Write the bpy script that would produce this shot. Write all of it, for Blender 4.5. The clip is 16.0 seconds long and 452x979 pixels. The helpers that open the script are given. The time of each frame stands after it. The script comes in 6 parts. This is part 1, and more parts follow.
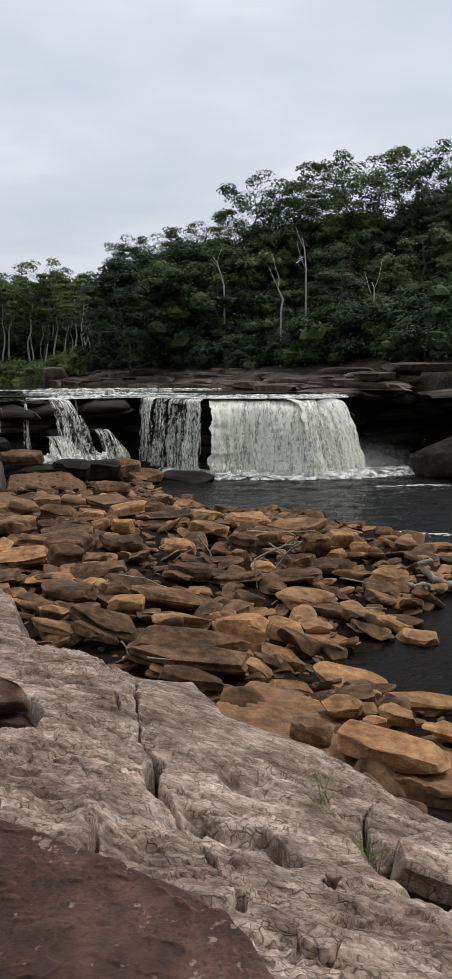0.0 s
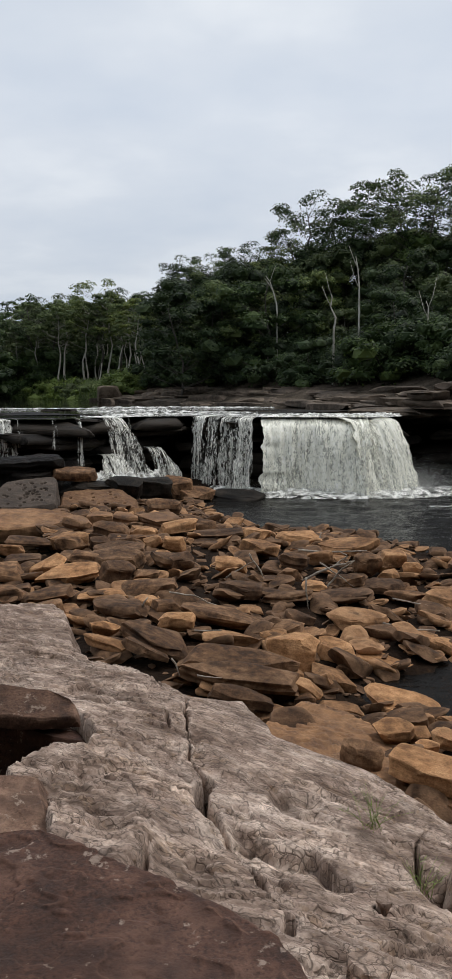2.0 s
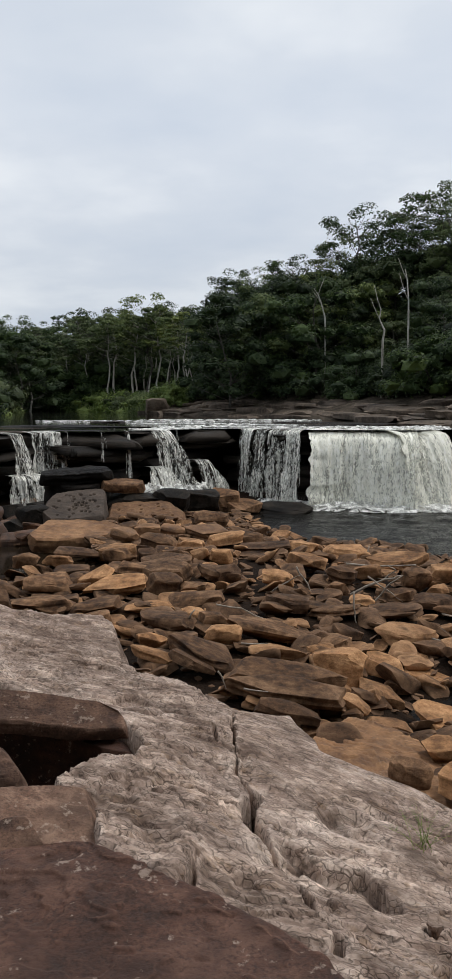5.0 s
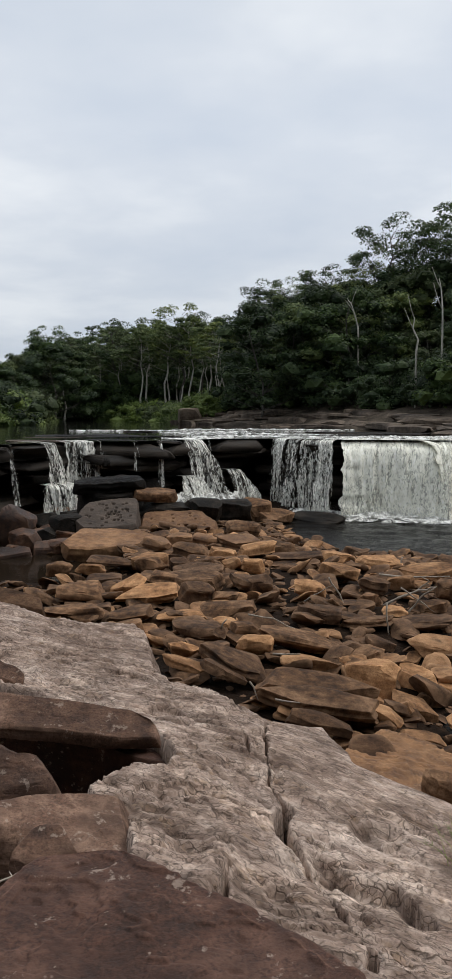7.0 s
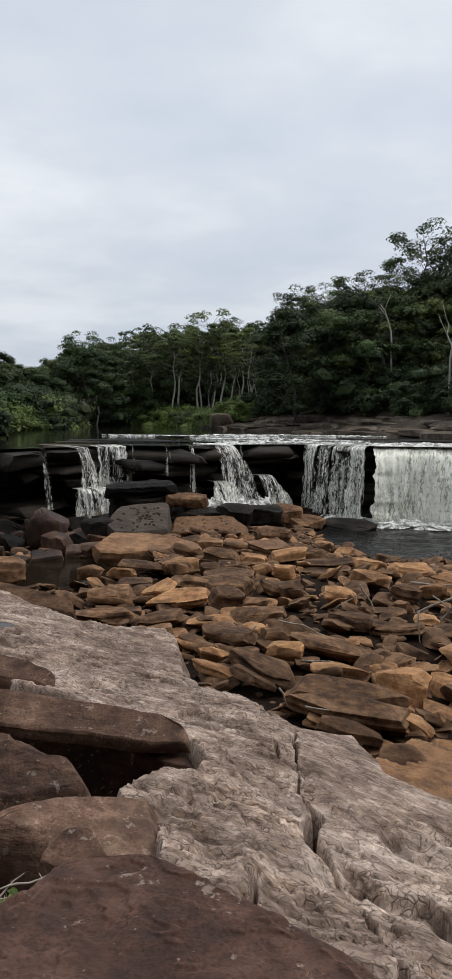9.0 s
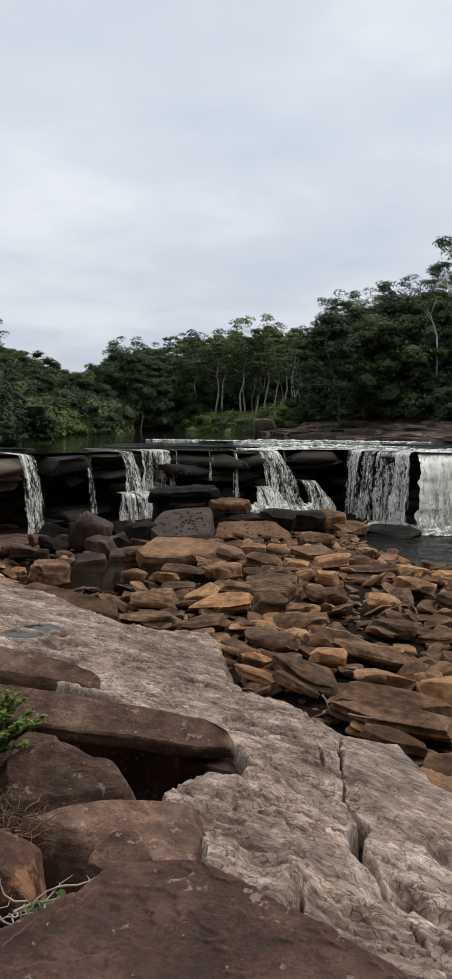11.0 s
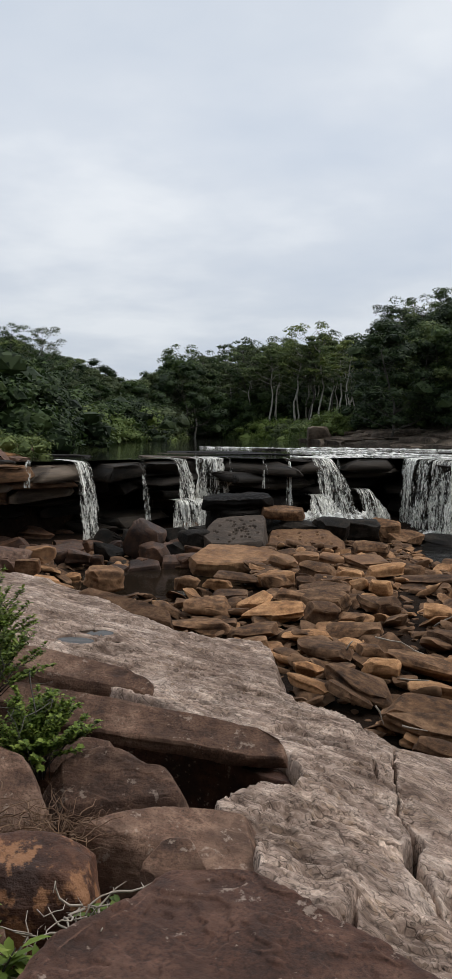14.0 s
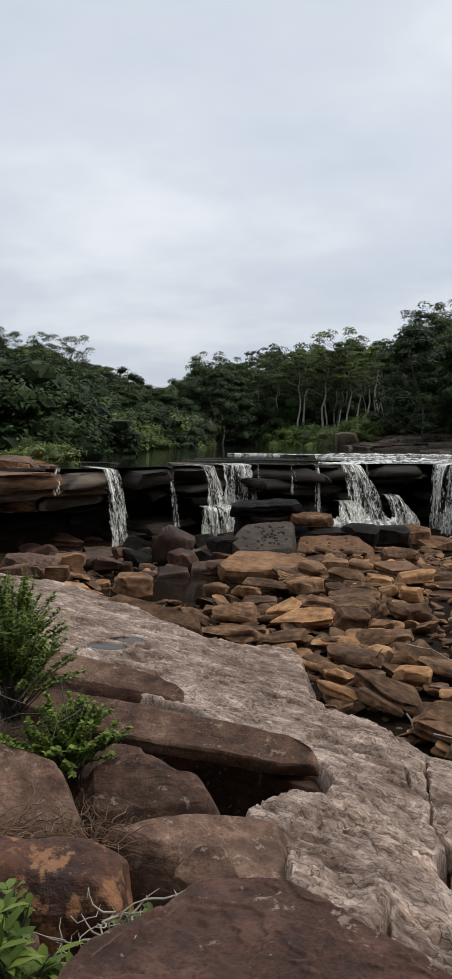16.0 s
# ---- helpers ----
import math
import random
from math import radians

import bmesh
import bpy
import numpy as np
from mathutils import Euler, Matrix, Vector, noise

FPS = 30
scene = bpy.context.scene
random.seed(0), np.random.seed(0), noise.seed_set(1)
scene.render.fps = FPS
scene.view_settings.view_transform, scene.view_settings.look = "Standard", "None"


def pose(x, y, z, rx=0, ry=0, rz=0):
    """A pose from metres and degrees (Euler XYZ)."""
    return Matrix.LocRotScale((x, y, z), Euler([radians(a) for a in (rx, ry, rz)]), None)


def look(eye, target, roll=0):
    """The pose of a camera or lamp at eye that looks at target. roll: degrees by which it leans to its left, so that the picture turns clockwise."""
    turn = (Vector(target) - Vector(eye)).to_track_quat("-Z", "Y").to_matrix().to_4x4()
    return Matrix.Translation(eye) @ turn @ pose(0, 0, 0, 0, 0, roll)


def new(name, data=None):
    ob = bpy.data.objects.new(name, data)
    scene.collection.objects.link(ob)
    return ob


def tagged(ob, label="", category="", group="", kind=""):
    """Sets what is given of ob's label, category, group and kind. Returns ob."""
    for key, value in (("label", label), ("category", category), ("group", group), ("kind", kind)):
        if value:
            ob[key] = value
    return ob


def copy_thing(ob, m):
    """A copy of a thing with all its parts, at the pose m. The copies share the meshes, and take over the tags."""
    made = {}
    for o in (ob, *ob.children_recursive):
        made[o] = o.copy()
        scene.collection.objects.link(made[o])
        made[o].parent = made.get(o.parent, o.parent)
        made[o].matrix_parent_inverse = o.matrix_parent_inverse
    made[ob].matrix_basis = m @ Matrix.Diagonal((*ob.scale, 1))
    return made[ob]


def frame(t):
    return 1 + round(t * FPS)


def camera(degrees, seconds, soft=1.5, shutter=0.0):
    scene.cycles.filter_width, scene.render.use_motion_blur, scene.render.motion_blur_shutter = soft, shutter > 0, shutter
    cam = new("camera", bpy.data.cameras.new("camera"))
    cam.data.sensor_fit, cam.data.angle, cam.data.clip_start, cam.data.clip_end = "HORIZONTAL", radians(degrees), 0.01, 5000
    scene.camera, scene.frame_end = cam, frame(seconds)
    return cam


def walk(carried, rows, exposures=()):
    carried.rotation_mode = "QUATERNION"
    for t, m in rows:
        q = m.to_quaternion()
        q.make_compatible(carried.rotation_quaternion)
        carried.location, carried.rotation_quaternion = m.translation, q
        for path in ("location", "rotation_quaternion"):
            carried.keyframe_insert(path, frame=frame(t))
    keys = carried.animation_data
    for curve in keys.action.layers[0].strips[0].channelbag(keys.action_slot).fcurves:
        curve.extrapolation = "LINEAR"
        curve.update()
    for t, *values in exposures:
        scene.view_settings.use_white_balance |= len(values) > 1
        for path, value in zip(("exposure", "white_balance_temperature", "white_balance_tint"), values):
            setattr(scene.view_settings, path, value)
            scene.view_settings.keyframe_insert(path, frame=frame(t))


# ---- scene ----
cam = camera(29.42, 16.0, 0.9)
EYE = 5.0   # above the pool
# seconds, place, yaw, pitch, roll
ROWS = [
    (0.0, -0.000, 0.000, -0.000, 0.00, -7.75, 0.00),
    (0.5, -0.000, -0.002, 0.002, 0.65, -7.50, 0.08),
    (1.0, -0.002, 0.000, -0.001, 1.85, -7.14, 0.08),
    (1.5, -0.003, -0.005, 0.002, 2.70, -6.82, 0.06),
    (2.0, -0.004, -0.010, 0.005, 3.43, -6.54, 0.07),
    (2.5, -0.004, -0.008, 0.004, 4.16, -6.32, 0.03),
    (3.0, -0.007, -0.004, 0.003, 4.67, -6.23, 0.09),
    (3.5, -0.009, -0.003, 0.003, 5.24, -6.14, 0.09),
    (4.0, -0.011, -0.004, 0.004, 5.75, -6.01, 0.10),
    (6.5, -0.022, -0.006, 0.008, 8.02, -5.23, 0.10),
    (7.0, -0.024, -0.008, 0.008, 8.70, -5.08, 0.15),
    (7.5, -0.028, -0.003, 0.005, 9.31, -4.97, 0.24),
    (8.0, -0.029, -0.002, 0.005, 9.88, -4.88, 0.39),
    (10.5, -0.046, 0.003, 0.002, 12.62, -4.48, 0.58),
    (11.0, -0.053, 0.004, 0.002, 13.62, -4.41, 0.71),
    (11.5, -0.056, 0.006, 0.002, 14.47, -4.39, 1.01),
    (12.0, -0.057, 0.004, -0.005, 15.13, -4.34, 1.06),
    (12.5, -0.058, 0.003, 0.004, 15.75, -4.26, 1.05),
    (13.0, -0.060, -0.000, 0.005, 16.25, -4.14, 1.03),
    (13.5, -0.059, -0.003, 0.005, 16.71, -4.05, 0.93),
    (14.0, -0.060, -0.001, 0.007, 17.17, -3.96, 0.89),
    (14.5, -0.063, 0.001, 0.006, 17.63, -3.86, 0.89),
    (15.0, -0.065, 0.000, 0.007, 18.09, -3.77, 0.84),
    (15.5, -0.065, -0.002, 0.007, 18.62, -3.62, 0.63),
    (16.0, -0.069, -0.001, 0.006, 19.05, -3.54, 0.53),
]
walk(cam, [(t, pose(0, 0, EYE) @ pose(x, y, z) @ pose(0, 0, 0, 0, 0, yaw) @ pose(0, 0, 0, 90 + pitch) @ pose(0, 0, 0, 0, 0, roll))
           for t, x, y, z, yaw, pitch, roll in ROWS])

# ---- world and sun: a closed grey cloud cover ----
SUN_UP, SUN_ROUND = 60.0, 62.0
world = bpy.data.worlds.new("overcast_sky")
scene.world = world
world.use_nodes = True
nt = world.node_tree
nt.nodes.clear()


def node(tree, kind, **sets):
    n = tree.nodes.new(kind)
    for k, v in sets.items():
        if k in n.inputs:
            n.inputs[k].default_value = v
    return n


def math_node(tree, op, a, b=None):
    n = tree.nodes.new("ShaderNodeMath")
    n.operation = op
    for k, v in enumerate((a, b)):
        if v is None:
            continue
        if isinstance(v, (int, float)):
            n.inputs[k].default_value = v
        else:
            tree.links.new(v, n.inputs[k])
    return n.outputs[0]


def ramp(tree, fac, stops):
    n = tree.nodes.new("ShaderNodeValToRGB")
    e = n.color_ramp.elements
    e[0].position, e[0].color = stops[0][0], (*stops[0][1], 1)
    e[1].position, e[1].color = stops[-1][0], (*stops[-1][1], 1)
    for p, c in stops[1:-1]:
        m = e.new(p)
        m.color = (*c, 1)
    tree.links.new(fac, n.inputs[0])
    return n.outputs[0]


def mix(tree, fac, a, b, how="MIX"):
    n = tree.nodes.new("ShaderNodeMixRGB")
    n.blend_type = how
    for k, v in enumerate((fac, a, b)):
        if isinstance(v, (int, float)):
            n.inputs[k].default_value = v
        elif isinstance(v, tuple):
            n.inputs[k].default_value = (*v, 1)
        else:
            tree.links.new(v, n.inputs[k])
    return n.outputs[0]


sky = nt.nodes.new("ShaderNodeTexSky")
sky.sky_type, sky.sun_disc = "NISHITA", False
sky.sun_elevation, sky.sun_rotation = radians(SUN_UP), radians(SUN_ROUND)
sky_dim = mix(nt, 1.0, sky.outputs[0], (0.1, 0.1, 0.1), "MULTIPLY")
tc = nt.nodes.new("ShaderNodeTexCoord")
sep = nt.nodes.new("ShaderNodeSeparateXYZ")
nt.links.new(tc.outputs["Generated"], sep.inputs[0])
flat = math_node(nt, "ADD", math_node(nt, "MAXIMUM", sep.outputs[2], 0.0), 0.16)
com = nt.nodes.new("ShaderNodeCombineXYZ")
nt.links.new(math_node(nt, "DIVIDE", sep.outputs[0], flat), com.inputs[0])
nt.links.new(math_node(nt, "DIVIDE", sep.outputs[1], flat), com.inputs[1])
big = node(nt, "ShaderNodeTexNoise", Scale=1.1, Detail=5.0, Roughness=0.5)
nt.links.new(com.outputs[0], big.inputs["Vector"])
cloud = ramp(nt, big.outputs["Fac"], [(0.32, (0.56, 0.62, 0.71)), (0.5, (0.655, 0.70, 0.765)), (0.64, (0.80, 0.83, 0.865))])
up = ramp(nt, sep.outputs[2], [(0.0, (0.82, 0.85, 0.90)), (0.13, (1.0, 1.005, 1.015)), (0.3, (1.13, 1.13, 1.13)), (0.5, (1.13, 1.13, 1.12)), (1.0, (1.2, 1.19, 1.17))])
cloud = mix(nt, 1.0, cloud, up, "MULTIPLY")
cover = mix(nt, 0.9, sky_dim, cloud)
bg = node(nt, "ShaderNodeBackground", Strength=1.0)
nt.links.new(cover, bg.inputs[0])
out = nt.nodes.new("ShaderNodeOutputWorld")
nt.links.new(bg.outputs[0], out.inputs[0])

sun = new("sun", bpy.data.lights.new("sun", "SUN"))
sun.data.energy, sun.data.angle, sun.data.color = 1.5, radians(25), (1.0, 0.96, 0.9)
a, e = radians(SUN_ROUND), radians(SUN_UP)
toward = Vector((math.sin(a) * math.cos(e), math.cos(a) * math.cos(e), math.sin(e)))
sun.matrix_world = look(toward * 100, (0, 0, 0))
scene.view_settings.exposure = 0.0


# ---- numbers: noise, polygons, the lie of the land ----
def lattice(i, j, k, seed):
    h = (i * 374761393 + j * 668265263 + k * 1274126177 + seed * 974711) & 0xFFFFFFFF
    h = ((h ^ (h >> 13)) * 1274126177) & 0xFFFFFFFF
    h = ((h ^ (h >> 16)) * 2246822519) & 0xFFFFFFFF
    return ((h ^ (h >> 15)) & 0xFFFF) / 65535.0


def vnoise(p, seed=0):
    """Smooth noise in 0..1 at the points p (n, 3)."""
    p = np.asarray(p, float)
    f = np.floor(p)
    i, j, k = (f[:, n].astype(np.int64) for n in range(3))
    u = p - f
    u = u * u * (3 - 2 * u)
    total = 0.0
    for a in (0, 1):
        wa = u[:, 0] if a else 1 - u[:, 0]
        for b in (0, 1):
            wb = u[:, 1] if b else 1 - u[:, 1]
            for c in (0, 1):
                wc = u[:, 2] if c else 1 - u[:, 2]
                total = total + wa * wb * wc * lattice(i + a, j + b, k + c, seed)
    return total


def fbm(p, octaves=4, seed=0, gain=0.5):
    p = np.asarray(p, float)
    total, amp, norm = 0.0, 1.0, 0.0
    for o in range(octaves):
        total = total + amp * vnoise(p * 2.0 ** o + 17.3 * o, seed + o)
        norm += amp
        amp *= gain
    return total / norm


def xy0(x, y, s=1.0):
    return np.stack([np.ravel(x) * s, np.ravel(y) * s, np.zeros(np.size(x))], 1)


def smooth(a, b, x):
    t = np.clip((x - a) / (b - a), 0, 1)
    return t * t * (3 - 2 * t)


def seg_dist(x, y, line):
    """Distance to a polyline, and how far along it the nearest place lies."""
    best, along, run = np.full(np.shape(x), 1e9), np.zeros(np.shape(x)), 0.0
    for (ax, ay), (bx, by) in zip(line[:-1], line[1:]):
        l2 = (bx - ax) ** 2 + (by - ay) ** 2
        t = np.clip(((x - ax) * (bx - ax) + (y - ay) * (by - ay)) / l2, 0, 1)
        d = np.hypot(x - ax - t * (bx - ax), y - ay - t * (by - ay))
        near = d < best
        best, along = np.where(near, d, best), np.where(near, run + t * l2 ** 0.5, along)
        run += l2 ** 0.5
    return best, along


def inside(x, y, poly):
    c = np.zeros(np.shape(x), bool)
    for (ax, ay), (bx, by) in zip(poly, poly[1:] + poly[:1]):
        hit = (ay > y) != (by > y)
        c ^= hit & (x < (bx - ax) * (y - ay) / ((by - ay) if by != ay else 1e-9) + ax)
    return c


def sdf(x, y, poly):
    """Signed distance to a polygon, positive inside."""
    d, _ = seg_dist(x, y, poly + poly[:1])
    return np.where(inside(x, y, poly), d, -d)


CLIFF = [(-10, -4), (-13, 8), (-17, 18), (-16.9, 25.0), (-15.3, 29.3), (-13.6, 34.0), (-12.2, 36.8), (-9.8, 37.6), (-8.3, 40.0),
         (-6.3, 42.6), (-4.5, 43.8), (-1.0, 42.4), (4.3, 42.4), (6.2, 44.4), (7.6, 48.0), (9.5, 50.5), (13.0, 50.0), (16.0, 46.5), (21, 40), (30, 30), (34, 10)]
PLATEAU = CLIFF + [(60, 0), (900, 0), (900, 900), (-900, 900), (-900, -4)]
POOL = [(3.4, 12.3), (1.5, 12.9), (1.2, 14.4), (2.6, 15.4), (3.3, 16.7), (4.4, 18.6), (6.0, 21.0), (5.2, 25.0), (4.1, 27.9), (2.6, 29.9),
        (-0.5, 30.1), (-2.5, 33.8), (-3.5, 37.5), (-2.6, 40.0), (-0.7, 41.0), (-2, 46), (14, 54), (40, 40), (40, 5), (9, 9)]
RIVER = [(-16.6, 28.0), (-10, 36), (-4, 42), (4, 42), (7, 47), (7.6, 52), (3.5, 62), (-6, 82), (-15, 94), (-22, 103), (-32, 122), (-44, 132),
         (-56, 146), (-58, 140), (-45, 117), (-37, 96), (-33.5, 80), (-34, 69), (-30, 58), (-24, 46)]
SLAB = [(-8, -6), (3.5, -6), (3.2, 2.0), (2.2, 4.4), (1.30, 4.65), (1.02, 4.86), (0.90, 5.05), (0.77, 5.2), (0.62, 5.22), (0.40, 5.25), (0.23, 5.25), (0.04, 5.30), (-0.05, 5.71), (-0.14, 5.99), (-0.26, 6.15),
        (-0.43, 5.85), (-0.59, 5.74), (-0.74, 5.9), (-0.94, 6.36), (-1.14, 6.73), (-1.39, 6.5), (-1.53, 6.65), (-1.83, 7.69), (-2.12, 8.68), (-2.46, 9.49), (-2.73, 9.38), (-2.95, 9.0),
        (-3.28, 8.79), (-3.8, 9.2), (-4.43, 9.68), (-4.94, 10.1), (-5.6, 10.2), (-7.0, 9.6), (-9, 8), (-9, 2)]
# where brown boulders lie against it the outcrop falls away
LEFT = [(-0.25, 1.0), (-0.30, 2.0), (-0.56, 2.66), (-0.80, 2.7), (-0.90, 3.2), (-1.05, 3.33), (-1.2, 3.5), (-1.1, 3.85), (-0.96, 4.0), (-0.97, 4.28), (-1.05, 4.42), (-1.3, 4.72), (-1.86, 4.85), (-2.4, 5.1), (-3.4, 5.3), (-9, 5.6), (-9, 0.0), (-0.6, 0.4)]
TOP = 3.72     # the river above the falls
CRACKS = [[(-0.58, 5.6), (-0.54, 5.01), (-0.45, 4.35), (-0.35, 3.98), (-0.28, 3.57), (-0.21, 3.39), (-0.14, 3.24), (-0.05, 2.92)],
          [(-0.05, 2.92), (0.01, 2.69), (0.04, 2.67), (0.05, 2.51)],
          [(-0.77, 5.54), (-0.67, 5.05), (-0.61, 4.68)],
          [(0.85, 4.51), (0.76, 4.24), (0.70, 4.02), (0.66, 3.8), (0.70, 3.45)],
          [(-0.51, 3.31), (-0.45, 2.96), (-0.44, 2.70), (-0.46, 2.48)]]
# broken edges of beds: a line, how far the near side drops, over what distance it comes up again
STEPS = [([(-0.22, 3.62), (-0.15, 3.57), (-0.08, 3.51), (0.0, 3.49), (0.09, 3.50), (0.16, 3.55), (0.23, 3.43), (0.28, 3.32), (0.36, 3.26)], 0.11, 0.35),
         ([(-1.40, 5.05), (-1.36, 5.13), (-1.31, 5.35), (-1.19, 5.36), (-1.05, 5.14)], 0.055, 0.30),
         ([(-0.74, 3.17), (-0.61, 3.16), (-0.52, 3.27), (-0.46, 3.2)], 0.035, 0.20),
         ([(-0.36, 2.82), (-0.26, 2.79), (-0.18, 2.86)], 0.03, 0.15), ([(-0.46, 2.97), (-0.33, 3.0), (-0.21, 3.05)], 0.03, 0.15),
         ([(0.30, 2.62), (0.42, 2.78), (0.56, 2.92), (0.72, 2.86)], 0.05, 0.25), ([(0.46, 3.18), (0.56, 3.28), (0.66, 3.3)], 0.04, 0.2),
         ([(-1.9, 6.3), (-1.55, 6.2), (-1.3, 5.95), (-1.1, 6.0)], 0.03, 0.3), ([(-2.9, 7.9), (-2.5, 7.7), (-2.1, 7.85)], 0.035, 0.5), ([(-3.4, 6.0), (-2.9, 6.15), (-2.5, 6.0)], 0.03, 0.4),
         ([(0.05, 4.0), (0.12, 3.93), (0.22, 4.05)], 0.04, 0.2), ([(0.2, 4.6), (0.45, 4.55), (0.62, 4.7)], 0.025, 0.3)]
SMOOTH = [(-0.58, 5.6), (-0.43, 5.95), (-0.26, 6.25), (0.05, 5.4), (0.41, 5.35), (0.75, 5.25), (0.57, 4.77), (0.2, 4.55), (-0.13, 4.23), (-0.3, 4.09), (-0.44, 4.44), (-0.54, 5.01)]


def z_slab(x, y):
    """The sloping face of the pale outcrop, without its relief."""
    r = x + 0.6
    soft = 0.5 * (r + np.sqrt(r * r + 0.10))
    return 3.95 - 0.17 * y - 0.15 * (x + 0.8) - 0.17 * soft + 0.12 * np.clip(3.2 - y, 0, 3)


def z_low(x, y):
    land = -sdf(x, y, POOL)
    z = np.where(land > 0, 1.05 * (1 - np.exp(-0.32 * np.maximum(land, 0))), np.maximum(-1.3, 0.3 * land))
    z = z - 0.55 * smooth(-6, -11, x) * smooth(22, 27, y)
    z = z + 0.2 * np.exp(-((x + 6.9) / 2.5) ** 2 - ((y - 30.2) / 3.0) ** 2)
    z = z + 0.25 * smooth(-3.6, -0.6, sdf(x, y, PLATEAU)) * smooth(-9.0, -11.0, x) * smooth(20, 25, y)
    dip = np.hypot((x + 9.5) / 2.5, (y - 23.4) / 3.0)
    return z - 1.1 * smooth(1.3, 0.75, dip)


def z_up(x, y):
    out = -sdf(x, y, RIVER)
    right = (x > 0) | ((y > 70) & (x > -22 + 0.1 * (y - 100)))
    bank = np.where(right & (y < 140), 0.28 * np.clip(out, 0, 7) + 0.30 * np.clip(out - 7, 0, 38), 0.05 * np.clip(out, 0, 6) + 0.22 * np.clip(out - 6, 0, 30) * smooth(34, 50, y))
    z = np.where(out > 0, 3.6 + bank, np.maximum(3.1, 3.6 + 0.15 * out))
    return z + 6.0 * smooth(160, 500, np.hypot(x, y))


def z_ground(x, y):
    x, y = np.asarray(x, float), np.asarray(y, float)
    low, upper = z_low(x, y), z_up(x, y)
    s = sdf(x, y, SLAB)
    low = low + (z_slab(x, y) - 0.6 - low) * smooth(-0.9, 0.6, s)
    low = low - (0.55 + 0.5 * smooth(3.6, 4.0, y)) * smooth(0.0, 0.35, sdf(x, y, LEFT)) * smooth(1.0, 1.6, y)
    field = smooth(0.3, 1.5, -sdf(x, y, POOL)) * smooth(-0.4, -1.4, s) * smooth(-0.2, -1.5, sdf(x, y, PLATEAU))
    low = low - 0.24 * field
    w = smooth(2.0, 3.2, sdf(x, y, PLATEAU))
    z = low + (upper - low) * w
    # unseen steep bank behind the eye, added to darken faces turned toward it
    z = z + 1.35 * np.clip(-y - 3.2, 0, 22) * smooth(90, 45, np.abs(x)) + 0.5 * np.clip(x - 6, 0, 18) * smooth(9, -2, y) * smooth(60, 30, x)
    near = np.hypot(x, y) < 70
    rough = (fbm(xy0(x, y, 0.8), 4, 5).reshape(x.shape) - 0.5) * 0.35 + (fbm(xy0(x, y, 0.12), 3, 9).reshape(x.shape) - 0.5) * 0.5
    return z + rough * np.where(near, 0.6, 1.0)


# ---- making meshes ----
def mesh_of(name, verts, faces, material, soft=True, uv=None):
    me = bpy.data.meshes.new(name)
    me.from_pydata(np.asarray(verts, float).tolist(), [], faces if isinstance(faces, list) else faces.tolist())
    if soft:
        me.polygons.foreach_set("use_smooth", [True] * len(me.polygons))
    if uv is not None:
        layer = me.uv_layers.new(name="UVMap")
        idx = np.zeros(len(me.loops), np.int32)
        me.loops.foreach_get("vertex_index", idx)
        layer.data.foreach_set("uv", np.asarray(uv, np.float32)[idx].ravel())
    me.materials.append(material)
    me.update()
    return me


def part(name, me, parent, label="", at=None):
    ob = new(name, me)
    ob.parent = parent
    if at is not None:
        ob.matrix_basis = at
    return tagged(ob, label)


def grid_faces(n, m, wrap=False):
    """Quads of a grid of n rows and m columns."""
    i, j = np.meshgrid(np.arange(n - 1), np.arange(m if wrap else m - 1), indexing="ij")
    k = (j + 1) % m
    return np.stack([i * m + j, i * m + k, (i + 1) * m + k, (i + 1) * m + j], -1).reshape(-1, 4)


ICO = {}


def ico(level):
    if level not in ICO:
        bm = bmesh.new()
        bmesh.ops.create_icosphere(bm, subdivisions=level, radius=1.0)
        bm.verts.ensure_lookup_table()
        ICO[level] = (np.array([v.co[:] for v in bm.verts]), np.array([[v.index for v in f.verts] for f in bm.faces]))
        bm.free()
    return ICO[level]


